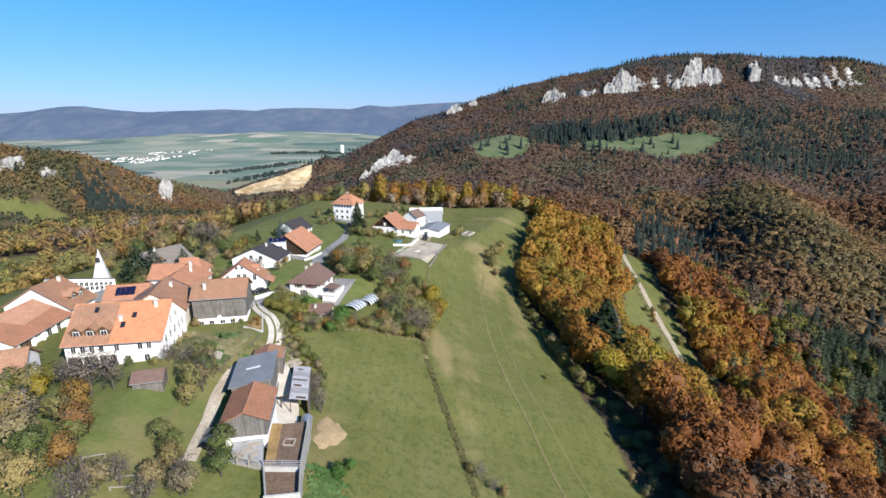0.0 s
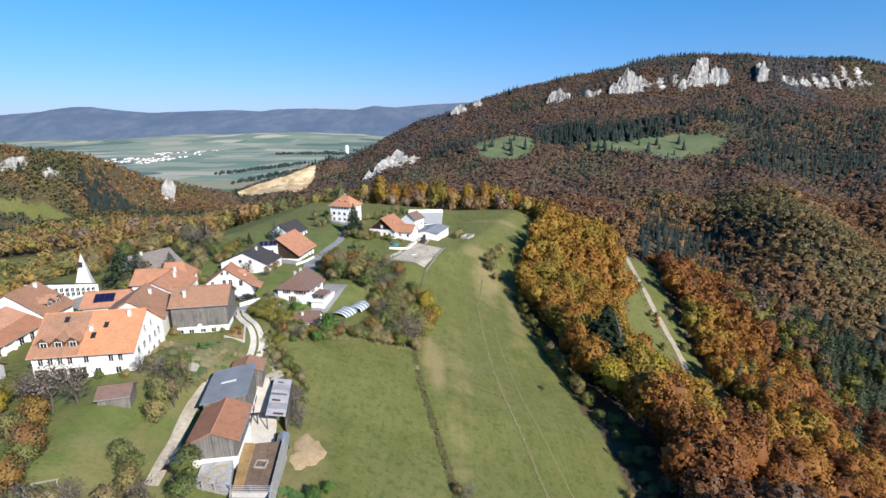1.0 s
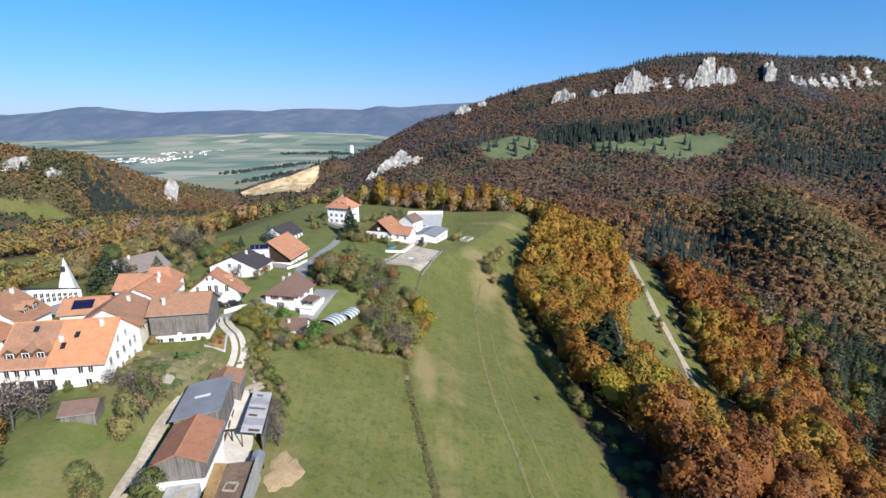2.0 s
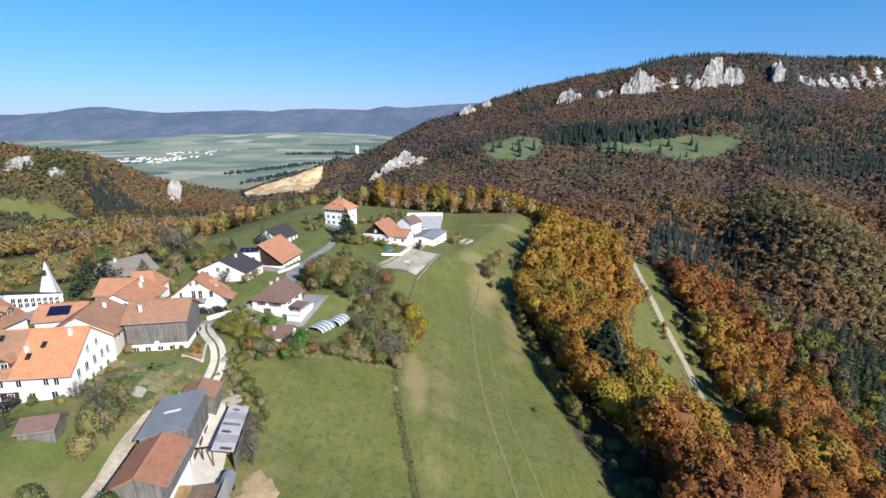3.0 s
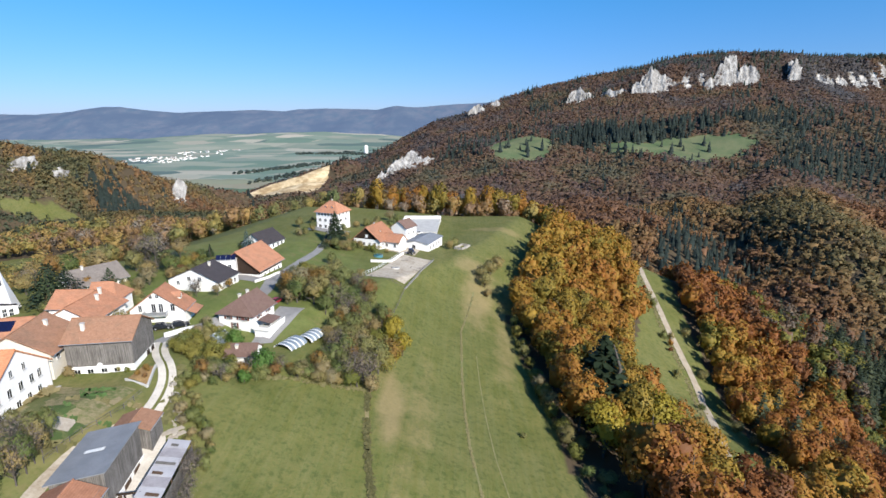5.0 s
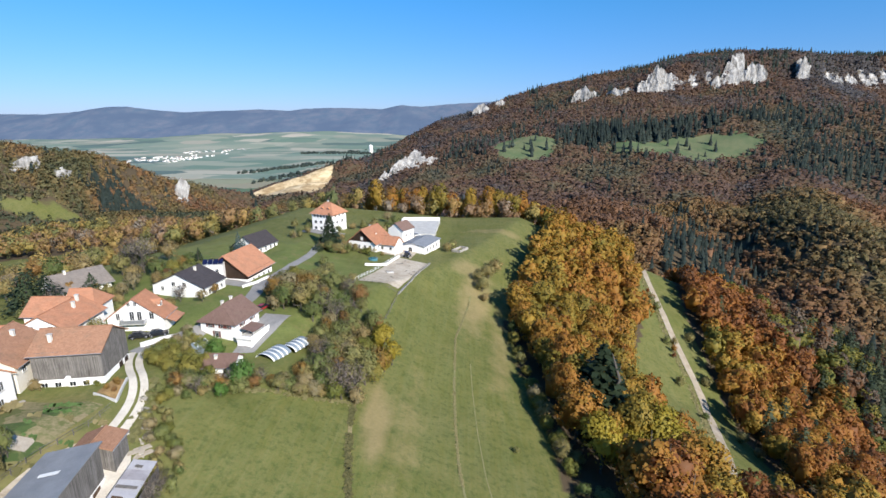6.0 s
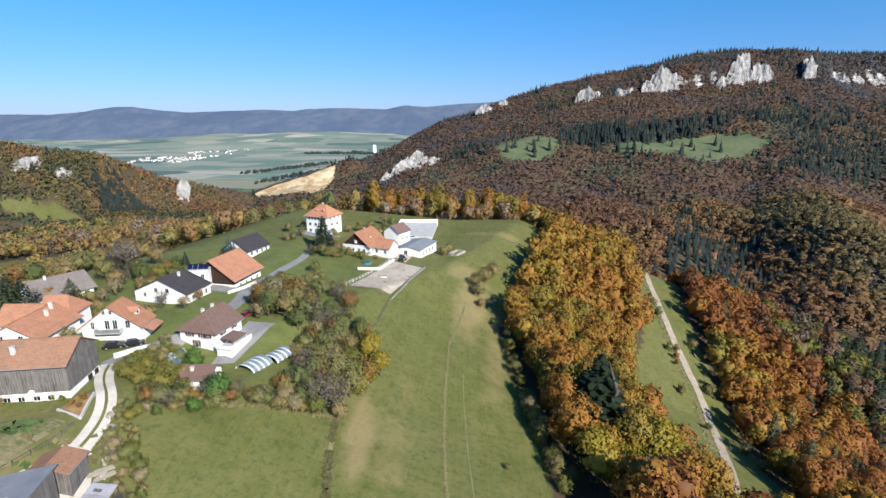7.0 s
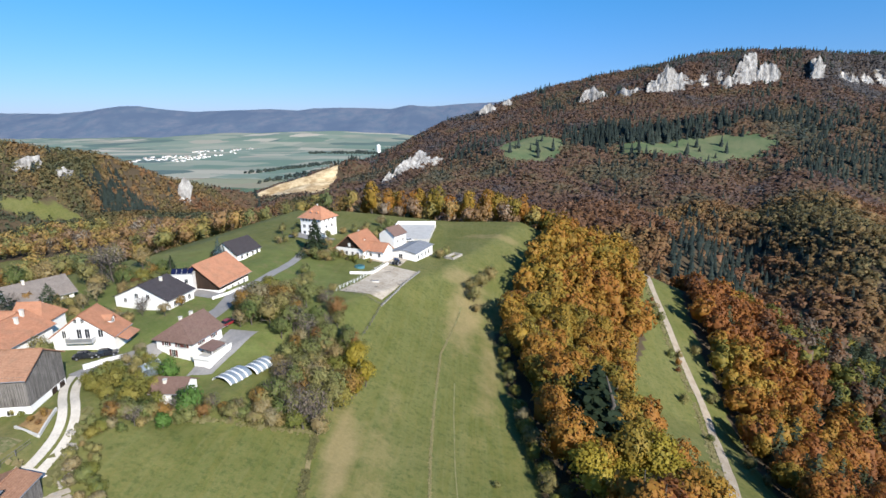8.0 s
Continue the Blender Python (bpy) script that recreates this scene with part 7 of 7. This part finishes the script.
plant_all("orchard", ((-89, 158, 7), (-85, 152, 6), (-113, 158, 8), (-107, 162, 9), (-118, 150, 8), (-110, 170, 9), (-88, 168, 7), (-121, 141, 8), (-84, 146, 5), (-98, 166, 8)))
plant_all("bare", ((-93.2, 170, 12), (-98, 172, 11), (-116, 146, 7), (-93, 133, 6), (-90, 129, 5.5), (-87, 134, 5), (-70, 136, 4.5)))
plant_all("shrub", ((-92, 138, 3.6), (-84, 136, 3.4), (-88, 146, 4), (-83, 160, 4), (-79, 164, 3.6), (-73, 168, 3), (-95, 150, 3), (-92, 126, 3), (-124, 136, 5), (-112, 150, 4)))
plant_all("russet", ((-82, 172, 6), (-101, 148, 5), (-119, 158, 8), (-70, 182, 4), (-60, 150, 3.4)))
plant_all("shrub", ((-66, 232, 3.4), (-64.6, 230, 3), (-63, 233, 3.2), (-47, 236, 3.4), (-45.6, 238, 3), (-38, 252, 3.8), (-36.6, 254, 3.4), (-34.6, 258, 4), (-31, 264, 4.4), (-30, 270, 5), (-46.6, 217, 3), (-44.4, 219, 3.2), (-42.6, 217.6, 3.8), (-40.4, 219.6, 3.4), (-38.6, 221, 3), (-36.4, 222.6, 2.8), (-30.6, 222.6, 2.6), (-28.4, 224.6, 2.2), (-80, 205, 3), (-81, 207, 3.4)))
plant_all("orchard", ((-45, 214.6, 5.4), (-42, 213.6, 4.6), (-45.6, 229, 5), (-50, 250, 5), (-64, 247, 5), (-72, 252, 6), (-36.6, 264, 6), (-28, 281, 7), (-33, 289, 7)))
plant_all("lime", ((-30.4, 218.4, 3.4), (-51, 110.6, 4.2), (-46.6, 104.4, 3.4), (-41, 106.6, 3.6), (-50.6, 121.6, 3.4)))
plant_all("shrub", ((-52.6, 114.6, 3), (-51.6, 119.4, 3.2), (-53.8, 124, 3), (-43.6, 100, 2.2), (-40.2, 98.6, 2), (-44.4, 95, 1.8), (-42.6, 96.6, 1.6), (-38.6, 101, 2), (-39.4, 91.4, 2.2), (-35, 86, 2), (-33.6, 83.4, 2), (-40.6, 93.4, 1.8)))



def hedge(pts, gap, low_h, high_h, kinds):
    """Bushes grown together along points of the plan."""
    p = np.array(pts, float)
    d = np.r_[0, np.cumsum(np.hypot(*np.diff(p, axis=0).T))]
    for v in np.arange(0, d[-1], gap):
        plant(kinds[int(pr.integers(0, len(kinds)))], float(np.interp(v, d, p[:, 0]) + pr.normal(0, 0.7)), float(np.interp(v, d, p[:, 1]) + pr.normal(0, 0.7)), float(pr.uniform(low_h, high_h)), float(pr.uniform(1.0, 1.4)))


hedge(((-44, 98), (-41.6, 93.6), (-38, 88.6), (-35, 85), (-32.6, 81)), 1.5, 1.6, 2.8, ("shrub", "shrub", "lime"))
hedge(((-43, 101.6), (-37, 104.6), (-30.6, 108.2), (-24, 110.8), (-16.4, 113.4)), 1.7, 2.2, 4.0, ("shrub", "shrub", "orchard", "russet"))
hedge(((-52.6, 113.6), (-51, 108.6), (-47.6, 104)), 1.9, 2.6, 4.0, ("lime", "shrub"))
hedge(((-77, 133), (-72, 138), (-68, 141)), 2.0, 2.4, 3.8, ("shrub", "bare"))
hedge(((-96, 126), (-91, 133), (-89, 141)), 2.2, 3.0, 4.6, ("shrub", "orchard", "bare"))
hedge(((-82, 158), (-78, 166), (-74, 176)), 2.4, 3.4, 5.4, ("shrub", "orchard", "russet"))
hedge(((-48.6, 216), (-43, 213), (-37, 217)), 1.8, 2.4, 4.4, ("shrub", "orchard"))
plant_all("russet", ((-52.2, 95, 1.5), (-51, 96.4, 1.4), (-51.8, 97, 1.6), (-50.6, 94.6, 1.3)))

# the wood between the field and the track: its nearer trees one by one, the rest as one wood
near_one = (ny_ > 84) & (ny_ < 215) & ~((np.hypot(nx_ - 47, ny_ - 142) < 8) | (np.hypot(nx_ - 53, ny_ - 125) < 9))
for x_, y_ in zip(nx_[near_one], ny_[near_one]):
    edge_ = not wood_right(x_ - 7, y_) and y_ > 140
    plant("rust" if y_ < 116 + pr.uniform(-6, 6) else "beech", float(x_), float(y_), float(pr.uniform(13, 18) if edge_ else pr.uniform(20, 25) if y_ < 128 and x_ < 60 else pr.uniform(14, 20)), float(pr.uniform(0.85, 1.15)))
ux_, uy_ = strewn(36, 47, 66, 126, 4.8, lambda x, y: (x < np.interp(y, (96, 116, 128), (46, 43, 38))) & (x > 36 + 2 * rough(x, y, 12, 117, 2)), rr)
for x_, y_ in zip(ux_, uy_):
    plant("shrub", float(x_), float(y_), float(pr.uniform(2.2, 3.6)), float(pr.uniform(1.2, 1.7)))
plant_all("yellow", ((42.8, 123.2, 17), (59.5, 137.1, 18.5), (62.8, 133.6, 16)))
for v in (226, 230, 235, 262, 267, 273, 280):
    plant("shrub" if v % 2 else "rust", float(track_x(v)) - 4.5 + float(pr.uniform(-1, 1)), float(v), float(pr.uniform(3, 5.5)), 1.2)
rest = ~near_one & (np.hypot(nx_ - 47, ny_ - 142) > 8) & (np.hypot(nx_ - 53, ny_ - 125) > 9)
wx, wy = nx_[rest], ny_[rest]
fine_, tw = wy < 100, np.clip(0.34 + 0.45 * np.clip((112 - wy) / 25, 0, 1) + 0.16 * rough(wx, wy, 40, 111, 2) + rr.normal(size=len(wx)) * 0.07, 0, 1)
for nm, shp, on, what in (("near_field_wood", FINE, fine_, "rust brown autumn beech wood beside the mown field"), ("field_wood", ROUND, ~fine_, "golden orange autumn beech wood at the far end of the mown field")):
    wood_mesh(nm, shp, wx[on], wy[on], rr.uniform(14, 20, on.sum()), rr.uniform(0.85, 1.15, on.sum()), tw[on], LEAF_GOLD_T, what, 1.0)
ts = np.clip(np.interp(sx, (100, 150, 190, 240), (0.48, 0.62, 0.8, 0.97)) + 0.3 * rough(sx, sy, 40, 113, 2) + rr.normal(size=len(sx)) * 0.1, 0, 1)
con = (rough(sx, sy, 45, 115, 2) + 0.8 * rr.normal(size=len(sx)) + 0.026 * (sx - 146 - 0.45 * (sy - 150)) > 0.1)
ts = np.where((sx > 172) & (rr.uniform(size=len(sx)) < 0.35), rr.uniform(0, 0.1, len(sx)), ts)
near_s = ~con & (sy < 215)
wood_mesh("near_spur_wood", FINE, sx[near_s], sy[near_s], rr.uniform(14, 20, near_s.sum()), rr.uniform(0.85, 1.15, near_s.sum()), ts[near_s], LEAF_GOLD_T, "orange autumn wood beside the farm track", 1.0)
far_s = ~con & ~near_s
wood_mesh("spur_wood", ROUND, sx[far_s], sy[far_s], rr.uniform(14, 20, far_s.sum()), rr.uniform(0.85, 1.2, far_s.sum()), ts[far_s], LEAF_GOLD_T, "rust and golden autumn wood on the spur below the track", 1.0)
wood_mesh("spur_spruce_wood", SPRUCE, sx[con], sy[con], rr.uniform(13, 20, con.sum()), rr.uniform(1.2, 1.8, con.sum()), rr.uniform(0, 1, con.sum()), LEAF_SPUR_T, "dark spruces among the trees of the spur", 1.0)

# a row of golden trees closing the end of the meadow
for i in range(20):
    plant("beech", -52 + i * 5.8 + float(pr.uniform(-1.5, 1.5)), 337 + float(pr.uniform(-2, 8)), float(pr.uniform(19, 27)), float(pr.uniform(0.65, 0.9)))

# woods in the hollow beyond the village and round the end of the spur
SMALL = [lobed_crown(np.random.default_rng(s), 40, 3, 0.36, 0.05, 0.036, 5, 0.3, 0.5, 1) for s in (121, 122, 123, 124)]
hx, hy = strewn(-420, 130, 235, 560, 10.0, lambda x, y: ~left_meadow(x, y) & seen_wedge(x, y) & ((y > np.interp(x, (-420, -250, -150, -100, -60, 60, 130), (330, 255, 300, 330, 322, 330, 338)) + 6 * rough(x, y, 30, 131, 2)) | ((x < -215) & (y > 235))) & (x < np.interp(y, (320, 400, 560), (62, 150, 40))) & (y < np.interp(x, (-420, -250, 0, 130), (520, 560, 480, 400))), rr)
th = np.clip(0.5 + 0.35 * rough(hx, hy, 50, 133, 2) + rr.normal(size=len(hx)) * 0.2, 0, 1)
SMALL_FINE = [lobed_crown(np.random.default_rng(s), 64, 6, 0.36, 0.05, 0.024, 6, 0.3, 0.45) for s in (125, 126, 127)]
near_h = hy < 345
for nm, shp, on, what in (("hollow_edge_wood", SMALL_FINE, near_h, "yellow and olive woods at the foot of the village hill"), ("hollow_wood", SMALL, ~near_h, "yellow and russet woods in the hollow beyond the village")):
    wood_mesh(nm, shp, hx[on], hy[on], rr.uniform(10, 19, on.sum()), rr.uniform(0.85, 1.25, on.sum()), th[on], LEAF_MIXED_T, what, 0.5)

# ---------- crags ----------
def crag_rock(x0, y0, x1, y1, h, lean, rim, seed):
    """A pale limestone face, fissured and stepped, set into the slope."""
    wide = math.hypot(x1 - x0, y1 - y0)
    nu, nv = max(14, int(wide / 1.1)), max(12, int(h / 1.6))
    u, v = np.meshgrid(np.linspace(0, 1, nu), np.linspace(0, 1, nv))
    X_, Y_ = x0 + (x1 - x0) * u, y0 + (y1 - y0) * u
    top = np.interp(u, np.linspace(0, 1, len(rim)), rim) * (1 + 0.34 * rough(u * wide, u * 0, 7, seed, 4))
    flute = np.abs(rough(u * wide + 2.5 * rough(v * h, v * 0, 10, seed + 2, 2), v * h * 0.12, 9, seed + 1, 3))
    fiss = rough(u * wide, v * h * 0.2, 17, seed + 3, 3)
    ledge = rough(u * wide * 0.25, v * h, 8, seed + 4, 3)
    kk = min(1.0, wide / 26)
    X_ = X_ + kk * 1.6 * rough(u * wide, v * h, 8, seed + 5, 2) + (v - 0.5) * 0.12 * h
    Y_ = Y_ - 4 * np.sqrt(np.clip(4 * u * (1 - u), 0, 1)) + v * h * top * lean + kk * (5 * fiss + 2.6 * ledge + 9 * (0.3 - flute) * (0.3 + 0.7 * v))
    foot = float(land((x0 + x1) / 2, (y0 + y1) / 2)) - 6
    P = np.stack((X_, Y_, foot + v * (h * top + 6)), -1).reshape(-1, 3)
    i = np.arange((nu - 1) * (nv - 1))
    a = (i // (nu - 1)) * nu + i % (nu - 1)
    me = fill(bpy.data.meshes.new("crag"), P, np.stack((a, a + 1, a + nu + 1, a + nu), -1))
    me.materials.append(CRAG)
    return tagged(new("crag", me), "pale grey limestone crag standing out of the wood", "rock", "limestone crags")


n = Nodes("crag_limestone", 0.95, 0.15)
gp = n.tree.nodes.new("ShaderNodeNewGeometry").outputs["Position"]
v1 = n.noise(0.12, 8, 0.75, n.add("Mapping", Vector=gp, Scale=(1, 1, 0.3)).outputs[0])
CRAG = n.done(n.ramp(v1, (0.36, (0.12, 0.115, 0.105)), (0.48, (0.28, 0.27, 0.255)), (0.66, (0.5, 0.49, 0.465))), v1, 3.0, 0.8)
for i, face in enumerate(CRAGS):
    crag_rock(*face, 200 + i * 7)

# ---------- the far valley ----------
tr = np.random.default_rng(23)
n_h = 110
south = tr.uniform(size=n_h) < 0.6      # a town with bright sheds, and a village strung along a road behind it
cx_ = np.where(south, tr.uniform(-1330, -1090, n_h), tr.uniform(-1330, -1120, n_h))
cy_ = np.where(south, 2065 + tr.normal(0, 105, n_h), 2560 + (cx_ + 1225) * 1.3 + tr.normal(0, 60, n_h))
base, roofs = Shape(), Shape()
for x_, y_ in zip(cx_, cy_):
    L_, W_, H_, a_ = tr.uniform(7, 18), tr.uniform(6, 9), tr.uniform(2.5, 4.5), tr.uniform(0, 3.14)
    z_ = ground_at(x_, y_)
    rot = Matrix.Translation((x_, y_, z_)) @ Matrix.Rotation(a_, 4, "Z")
    q = [rot @ Vector(c) for c in ((-L_ / 2, -W_ / 2, -2), (L_ / 2, -W_ / 2, -2), (L_ / 2, W_ / 2, -2), (-L_ / 2, W_ / 2, -2), (-L_ / 2, -W_ / 2, H_), (L_ / 2, -W_ / 2, H_), (L_ / 2, W_ / 2, H_), (-L_ / 2, W_ / 2, H_), (-L_ / 2, 0, H_ + 3), (L_ / 2, 0, H_ + 3))]
    base.hexa(*q[:8])
    roofs.poly(q[4], q[5], q[9], q[8]).poly(q[6], q[7], q[8], q[9])
    base.poly(q[5], q[6], q[9]).poly(q[7], q[4], q[8])
tagged(new("far_town", base.mesh("far_town", PLASTER)), "white houses of a small town in the valley", "town", kind="stuff")
tagged(new("far_town_roofs", roofs.mesh("far_town_roofs", TILE_GREY)), "grey and brown roofs of the valley town", "roofs", kind="stuff")
vx, vy = strewn(-2600, 400, 1150, 3300, 14, lambda x, y: (blob(x, y, -575, 1690, 230, 26, 1.17) + 0.3 * rough(x, y, 90, 141, 3) > 0.5) | (blob(x, y, -470, 1480, 260, 24, 1.3) + 0.3 * rough(x, y, 90, 143, 3) > 0.5) | (blob(x, y, -420, 2900, 500, 30, 0.1) + 0.3 * rough(x, y, 90, 147, 3) > 0.5) | (rough(x, y, 240, 145, 4) > 0.56), tr)
wood_mesh("valley_wood", LUMPS, vx, vy, tr.uniform(7, 12, len(vx)), tr.uniform(1.2, 1.9, len(vx)), tr.uniform(0.3, 1.0, len(vx)), LEAF_NEEDLE_T, "dark tree belts across the far valley", 2.0)



def swell(x, y):
    """Low hills of fields at the back of the valley."""
    rise = np.clip((y - 2350) / 1100, 0, 1) ** 1.3
    return rise * (16 + 40 * blob(x, y, -1500, 3300, 520, 480) + 46 * blob(x, y, -760, 3250, 480, 520) + 12 * rough(x, y, 420, 161, 3))


# copy of the land material; its pale blue emission paints in the valley haze
hazed_land = LAND.copy()
hazed_land.name = "far_valley_land"
hb = hazed_land.node_tree.nodes["Principled BSDF"]
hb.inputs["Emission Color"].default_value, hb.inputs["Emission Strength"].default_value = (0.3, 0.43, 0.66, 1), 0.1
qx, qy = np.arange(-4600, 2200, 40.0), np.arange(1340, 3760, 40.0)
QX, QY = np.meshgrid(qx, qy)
valley = new("valley_backdrop", grid_mesh("valley_backdrop", qx, qy, np.minimum(land(QX, QY), -95) + 0.6 + swell(QX, QY), hazed_land))
paint(valley, "cover", QX * 0, QX * 0, QX * 0)
paint(valley, "cover_far", QX * 0 + 1, QX * 0, QX * 0)
silo = thing("silo", "slender white silo standing alone in the valley", "silo", pose(-440, 2380, -98))
part("shaft", Shape().tube((0, 0, -8), (0, 0, 26), 9, 9, 14), PLASTER, silo)
part("dome", Shape().tube((0, 0, 26.02), (0, 0, 31), 9, 3, 14), PLASTER, silo)
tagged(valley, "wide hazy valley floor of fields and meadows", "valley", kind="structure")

# ---------- grass tufts along the field's old boundaries ----------
def tuft_line(name, pts, label, wide, tall, material, every=0.35):
    p = np.array(pts, float)
    d = np.r_[0, np.cumsum(np.hypot(*np.diff(p, axis=0).T))]
    s = np.arange(0, d[-1], every)
    r = np.random.default_rng(len(s))
    keep = (rough(s, s * 0, 6, 151, 3) > -0.35)
    s = s[keep]
    s = np.repeat(s, 3)
    x, y = np.interp(s, d, p[:, 0]) + r.normal(0, wide, len(s)), np.interp(s, d, p[:, 1]) + r.normal(0, 0.3, len(s))
    h = tall * r.uniform(0.4, 1.3, len(s))
    c = np.stack((x, y, land(x, y) + h * 0.35), -1)
    co, fa, up_ = cards(c, np.tile((0.1, -0.3, 0.8), (len(s), 1)), h * 0.7, r)
    me = mesh_of(name, co, fa, material, up_)
    return tagged(new(name, me), label, "grass", kind="stuff")


TUFT = foliage("dry_grass", ((0.0, (0.17, 0.17, 0.07)), (1.0, (0.33, 0.27, 0.14))))
STRIP = plain("rough_grass_strip", (0.1, 0.11, 0.035), (0.3, 0.23, 0.12), 0.7, 0.95, 0.1)
PALE_STRIP = plain("pale_grass_strip", (0.12, 0.135, 0.045), (0.24, 0.215, 0.105), 0.8, 0.95, 0.06)
WEED = foliage("boundary_weeds", ((0.0, (0.06, 0.08, 0.03)), (0.5, (0.14, 0.13, 0.055)), (1.0, (0.27, 0.19, 0.09))))
LINE_A = ((-13.6, 117), (-12.6, 108), (-11, 99), (-9, 90), (-6.8, 82), (-4.6, 72), (-2.6, 62))
LINE_B = ((12, 205), (9.4, 184), (7.2, 168), (7.4, 154), (7.6, 140), (8.4, 121), (9.6, 106), (12, 92), (15, 72), (17, 60))
ribbon("boundary_strip", LINE_A, 0.8, STRIP, "strip of rough brown grass between two fields", "grass strip", 0.05, 1.0)
ribbon("fence_strip", LINE_B, 0.55, PALE_STRIP, "pale strip of dry grass along the old fence line", "grass strip", 0.05, 1.0)
ribbon("wheel_rut", [(x + 4.6 + 0.02 * (150 - y), y) for x, y in LINE_B[3:]], 0.28, PALE_STRIP, "faint dry wheel rut in the grass", "grass strip", 0.04, 1.0)
tuft_line("boundary_grass", LINE_A, "rough grass and weeds along an old field boundary", 0.3, 0.36, WEED, 0.06)
tuft_line("fence_grass", LINE_B, "pale dry grass along the fence line", 0.16, 0.2, TUFT, 0.12)
heap = Shape()
turn_ = [2 * math.pi * i / 22 for i in range(22)]
rim_ = [(1 + 0.16 * math.sin(3 * a + 1) + 0.1 * math.sin(7 * a)) for a in turn_]
rings_ = [[(-29.2 + math.cos(a) * 2.4 * q * f, 66.2 + math.sin(a) * 4.6 * q * f, ground_at(-29.2 + math.cos(a) * 2.4 * q * f, 66.2 + math.sin(a) * 4.6 * q * f) + h) for a, q in zip(turn_, rim_)] for f, h in ((1.1, -0.1), (1.0, 0.1), (0.7, 0.35), (0.35, 0.5))]
for lo_, hi_ in zip(rings_, rings_[1:]):
    for i in range(22):
        heap.poly(lo_[i], lo_[(i + 1) % 22], hi_[(i + 1) % 22], hi_[i])
heap.poly(*rings_[-1])
tagged(new("earth_mound", heap.mesh("earth_heap", plain("bare_earth", (0.27, 0.19, 0.1), (0.46, 0.34, 0.2), 0.9, 0.95, 0.1))), "low heap of bare tan earth beside the dung yard", "earth heap")
tuft_line("hedge_foot", ((-45, 101), (-38, 104), (-30, 107.6), (-24, 109.6), (-17, 112.6), (-13, 115)), "rough weeds at the foot of the hedge", 0.7, 0.5, TUFT)
tuft_line("lane_bank", ((-48.6, 103), (-45.2, 97), (-43.6, 91), (-42.4, 86)), "rough weeds on the lane bank", 0.6, 0.7, TUFT)
GREENS = foliage("garden_greens", ((0.0, (0.07, 0.14, 0.04)), (1.0, (0.13, 0.2, 0.07))))
for i, (x0, y0, x1, y1) in enumerate(((-62, 88.6, -53, 89.8), (-61, 86.4, -53, 87.4), (-60.4, 82.6, -56, 83.2), (-54.6, 84.6, -52.4, 84.8))):
    tuft_line("vegetable_row", ((x0, y0), ((x0 + x1) / 2, (y0 + y1) / 2 + 0.2), (x1, y1)), "row of green vegetables in the kitchen garden", 0.4, 0.5, GREENS, 0.3)
RUSTY = foliage("rusty_grass", ((0.0, (0.3, 0.17, 0.06)), (1.0, (0.4, 0.26, 0.1))))
for k_, pts_ in enumerate((((-53, 94.6), (-51.2, 94.2), (-49.8, 93.8)), ((-52.8, 96), (-51, 95.6), (-50, 95.2)), ((-52.6, 97.4), (-51, 97), (-50.4, 96.6)))):
    tuft_line("planter_grass", pts_, "rusty dry grasses in the planter by the barn", 0.45, 1.1, RUSTY, 0.03)
for k_ in range(9):
    x_, y_ = -64 + 1.5 * k_, 74.5 + (k_ * 5.3) % 15
    tuft_line("garden_stalks", ((x_, y_), (x_ + 2.4, y_ + 0.5 * math.sin(k_)), (x_ + 4.4, y_ + 0.3)), "rows of dry stalks and weeds in the kitchen garden", 0.4, 0.45 + 0.15 * (k_ % 3), GREENS if k_ % 3 == 1 else TUFT, 0.2)
for k_, pts_ in enumerate((((-27.6, 56), (-26.6, 50), (-26, 46)), ((-28.4, 58.6), (-27.4, 55), (-27, 52)))):
    tuft_line("nettle_bank", pts_, "tall green nettles below the dung yard", 1.3, 0.6, GREENS, 0.08)
tuft_line("track_verge", [(float(track_x(v)) - 3.2, float(v)) for v in range(110, 330, 20)], "rough verge grass along the farm track", 0.7, 0.5, TUFT, 0.3)
for k_, pts_ in enumerate((((-66.5, 79.5), (-64.6, 85), (-63.6, 91)), ((-60, 71), (-55.5, 72.6), (-52.4, 75)))):
    tuft_line("rough_bank", pts_, "tangle of dry weeds on the garden bank", 0.9, 0.9, TUFT, 0.15)
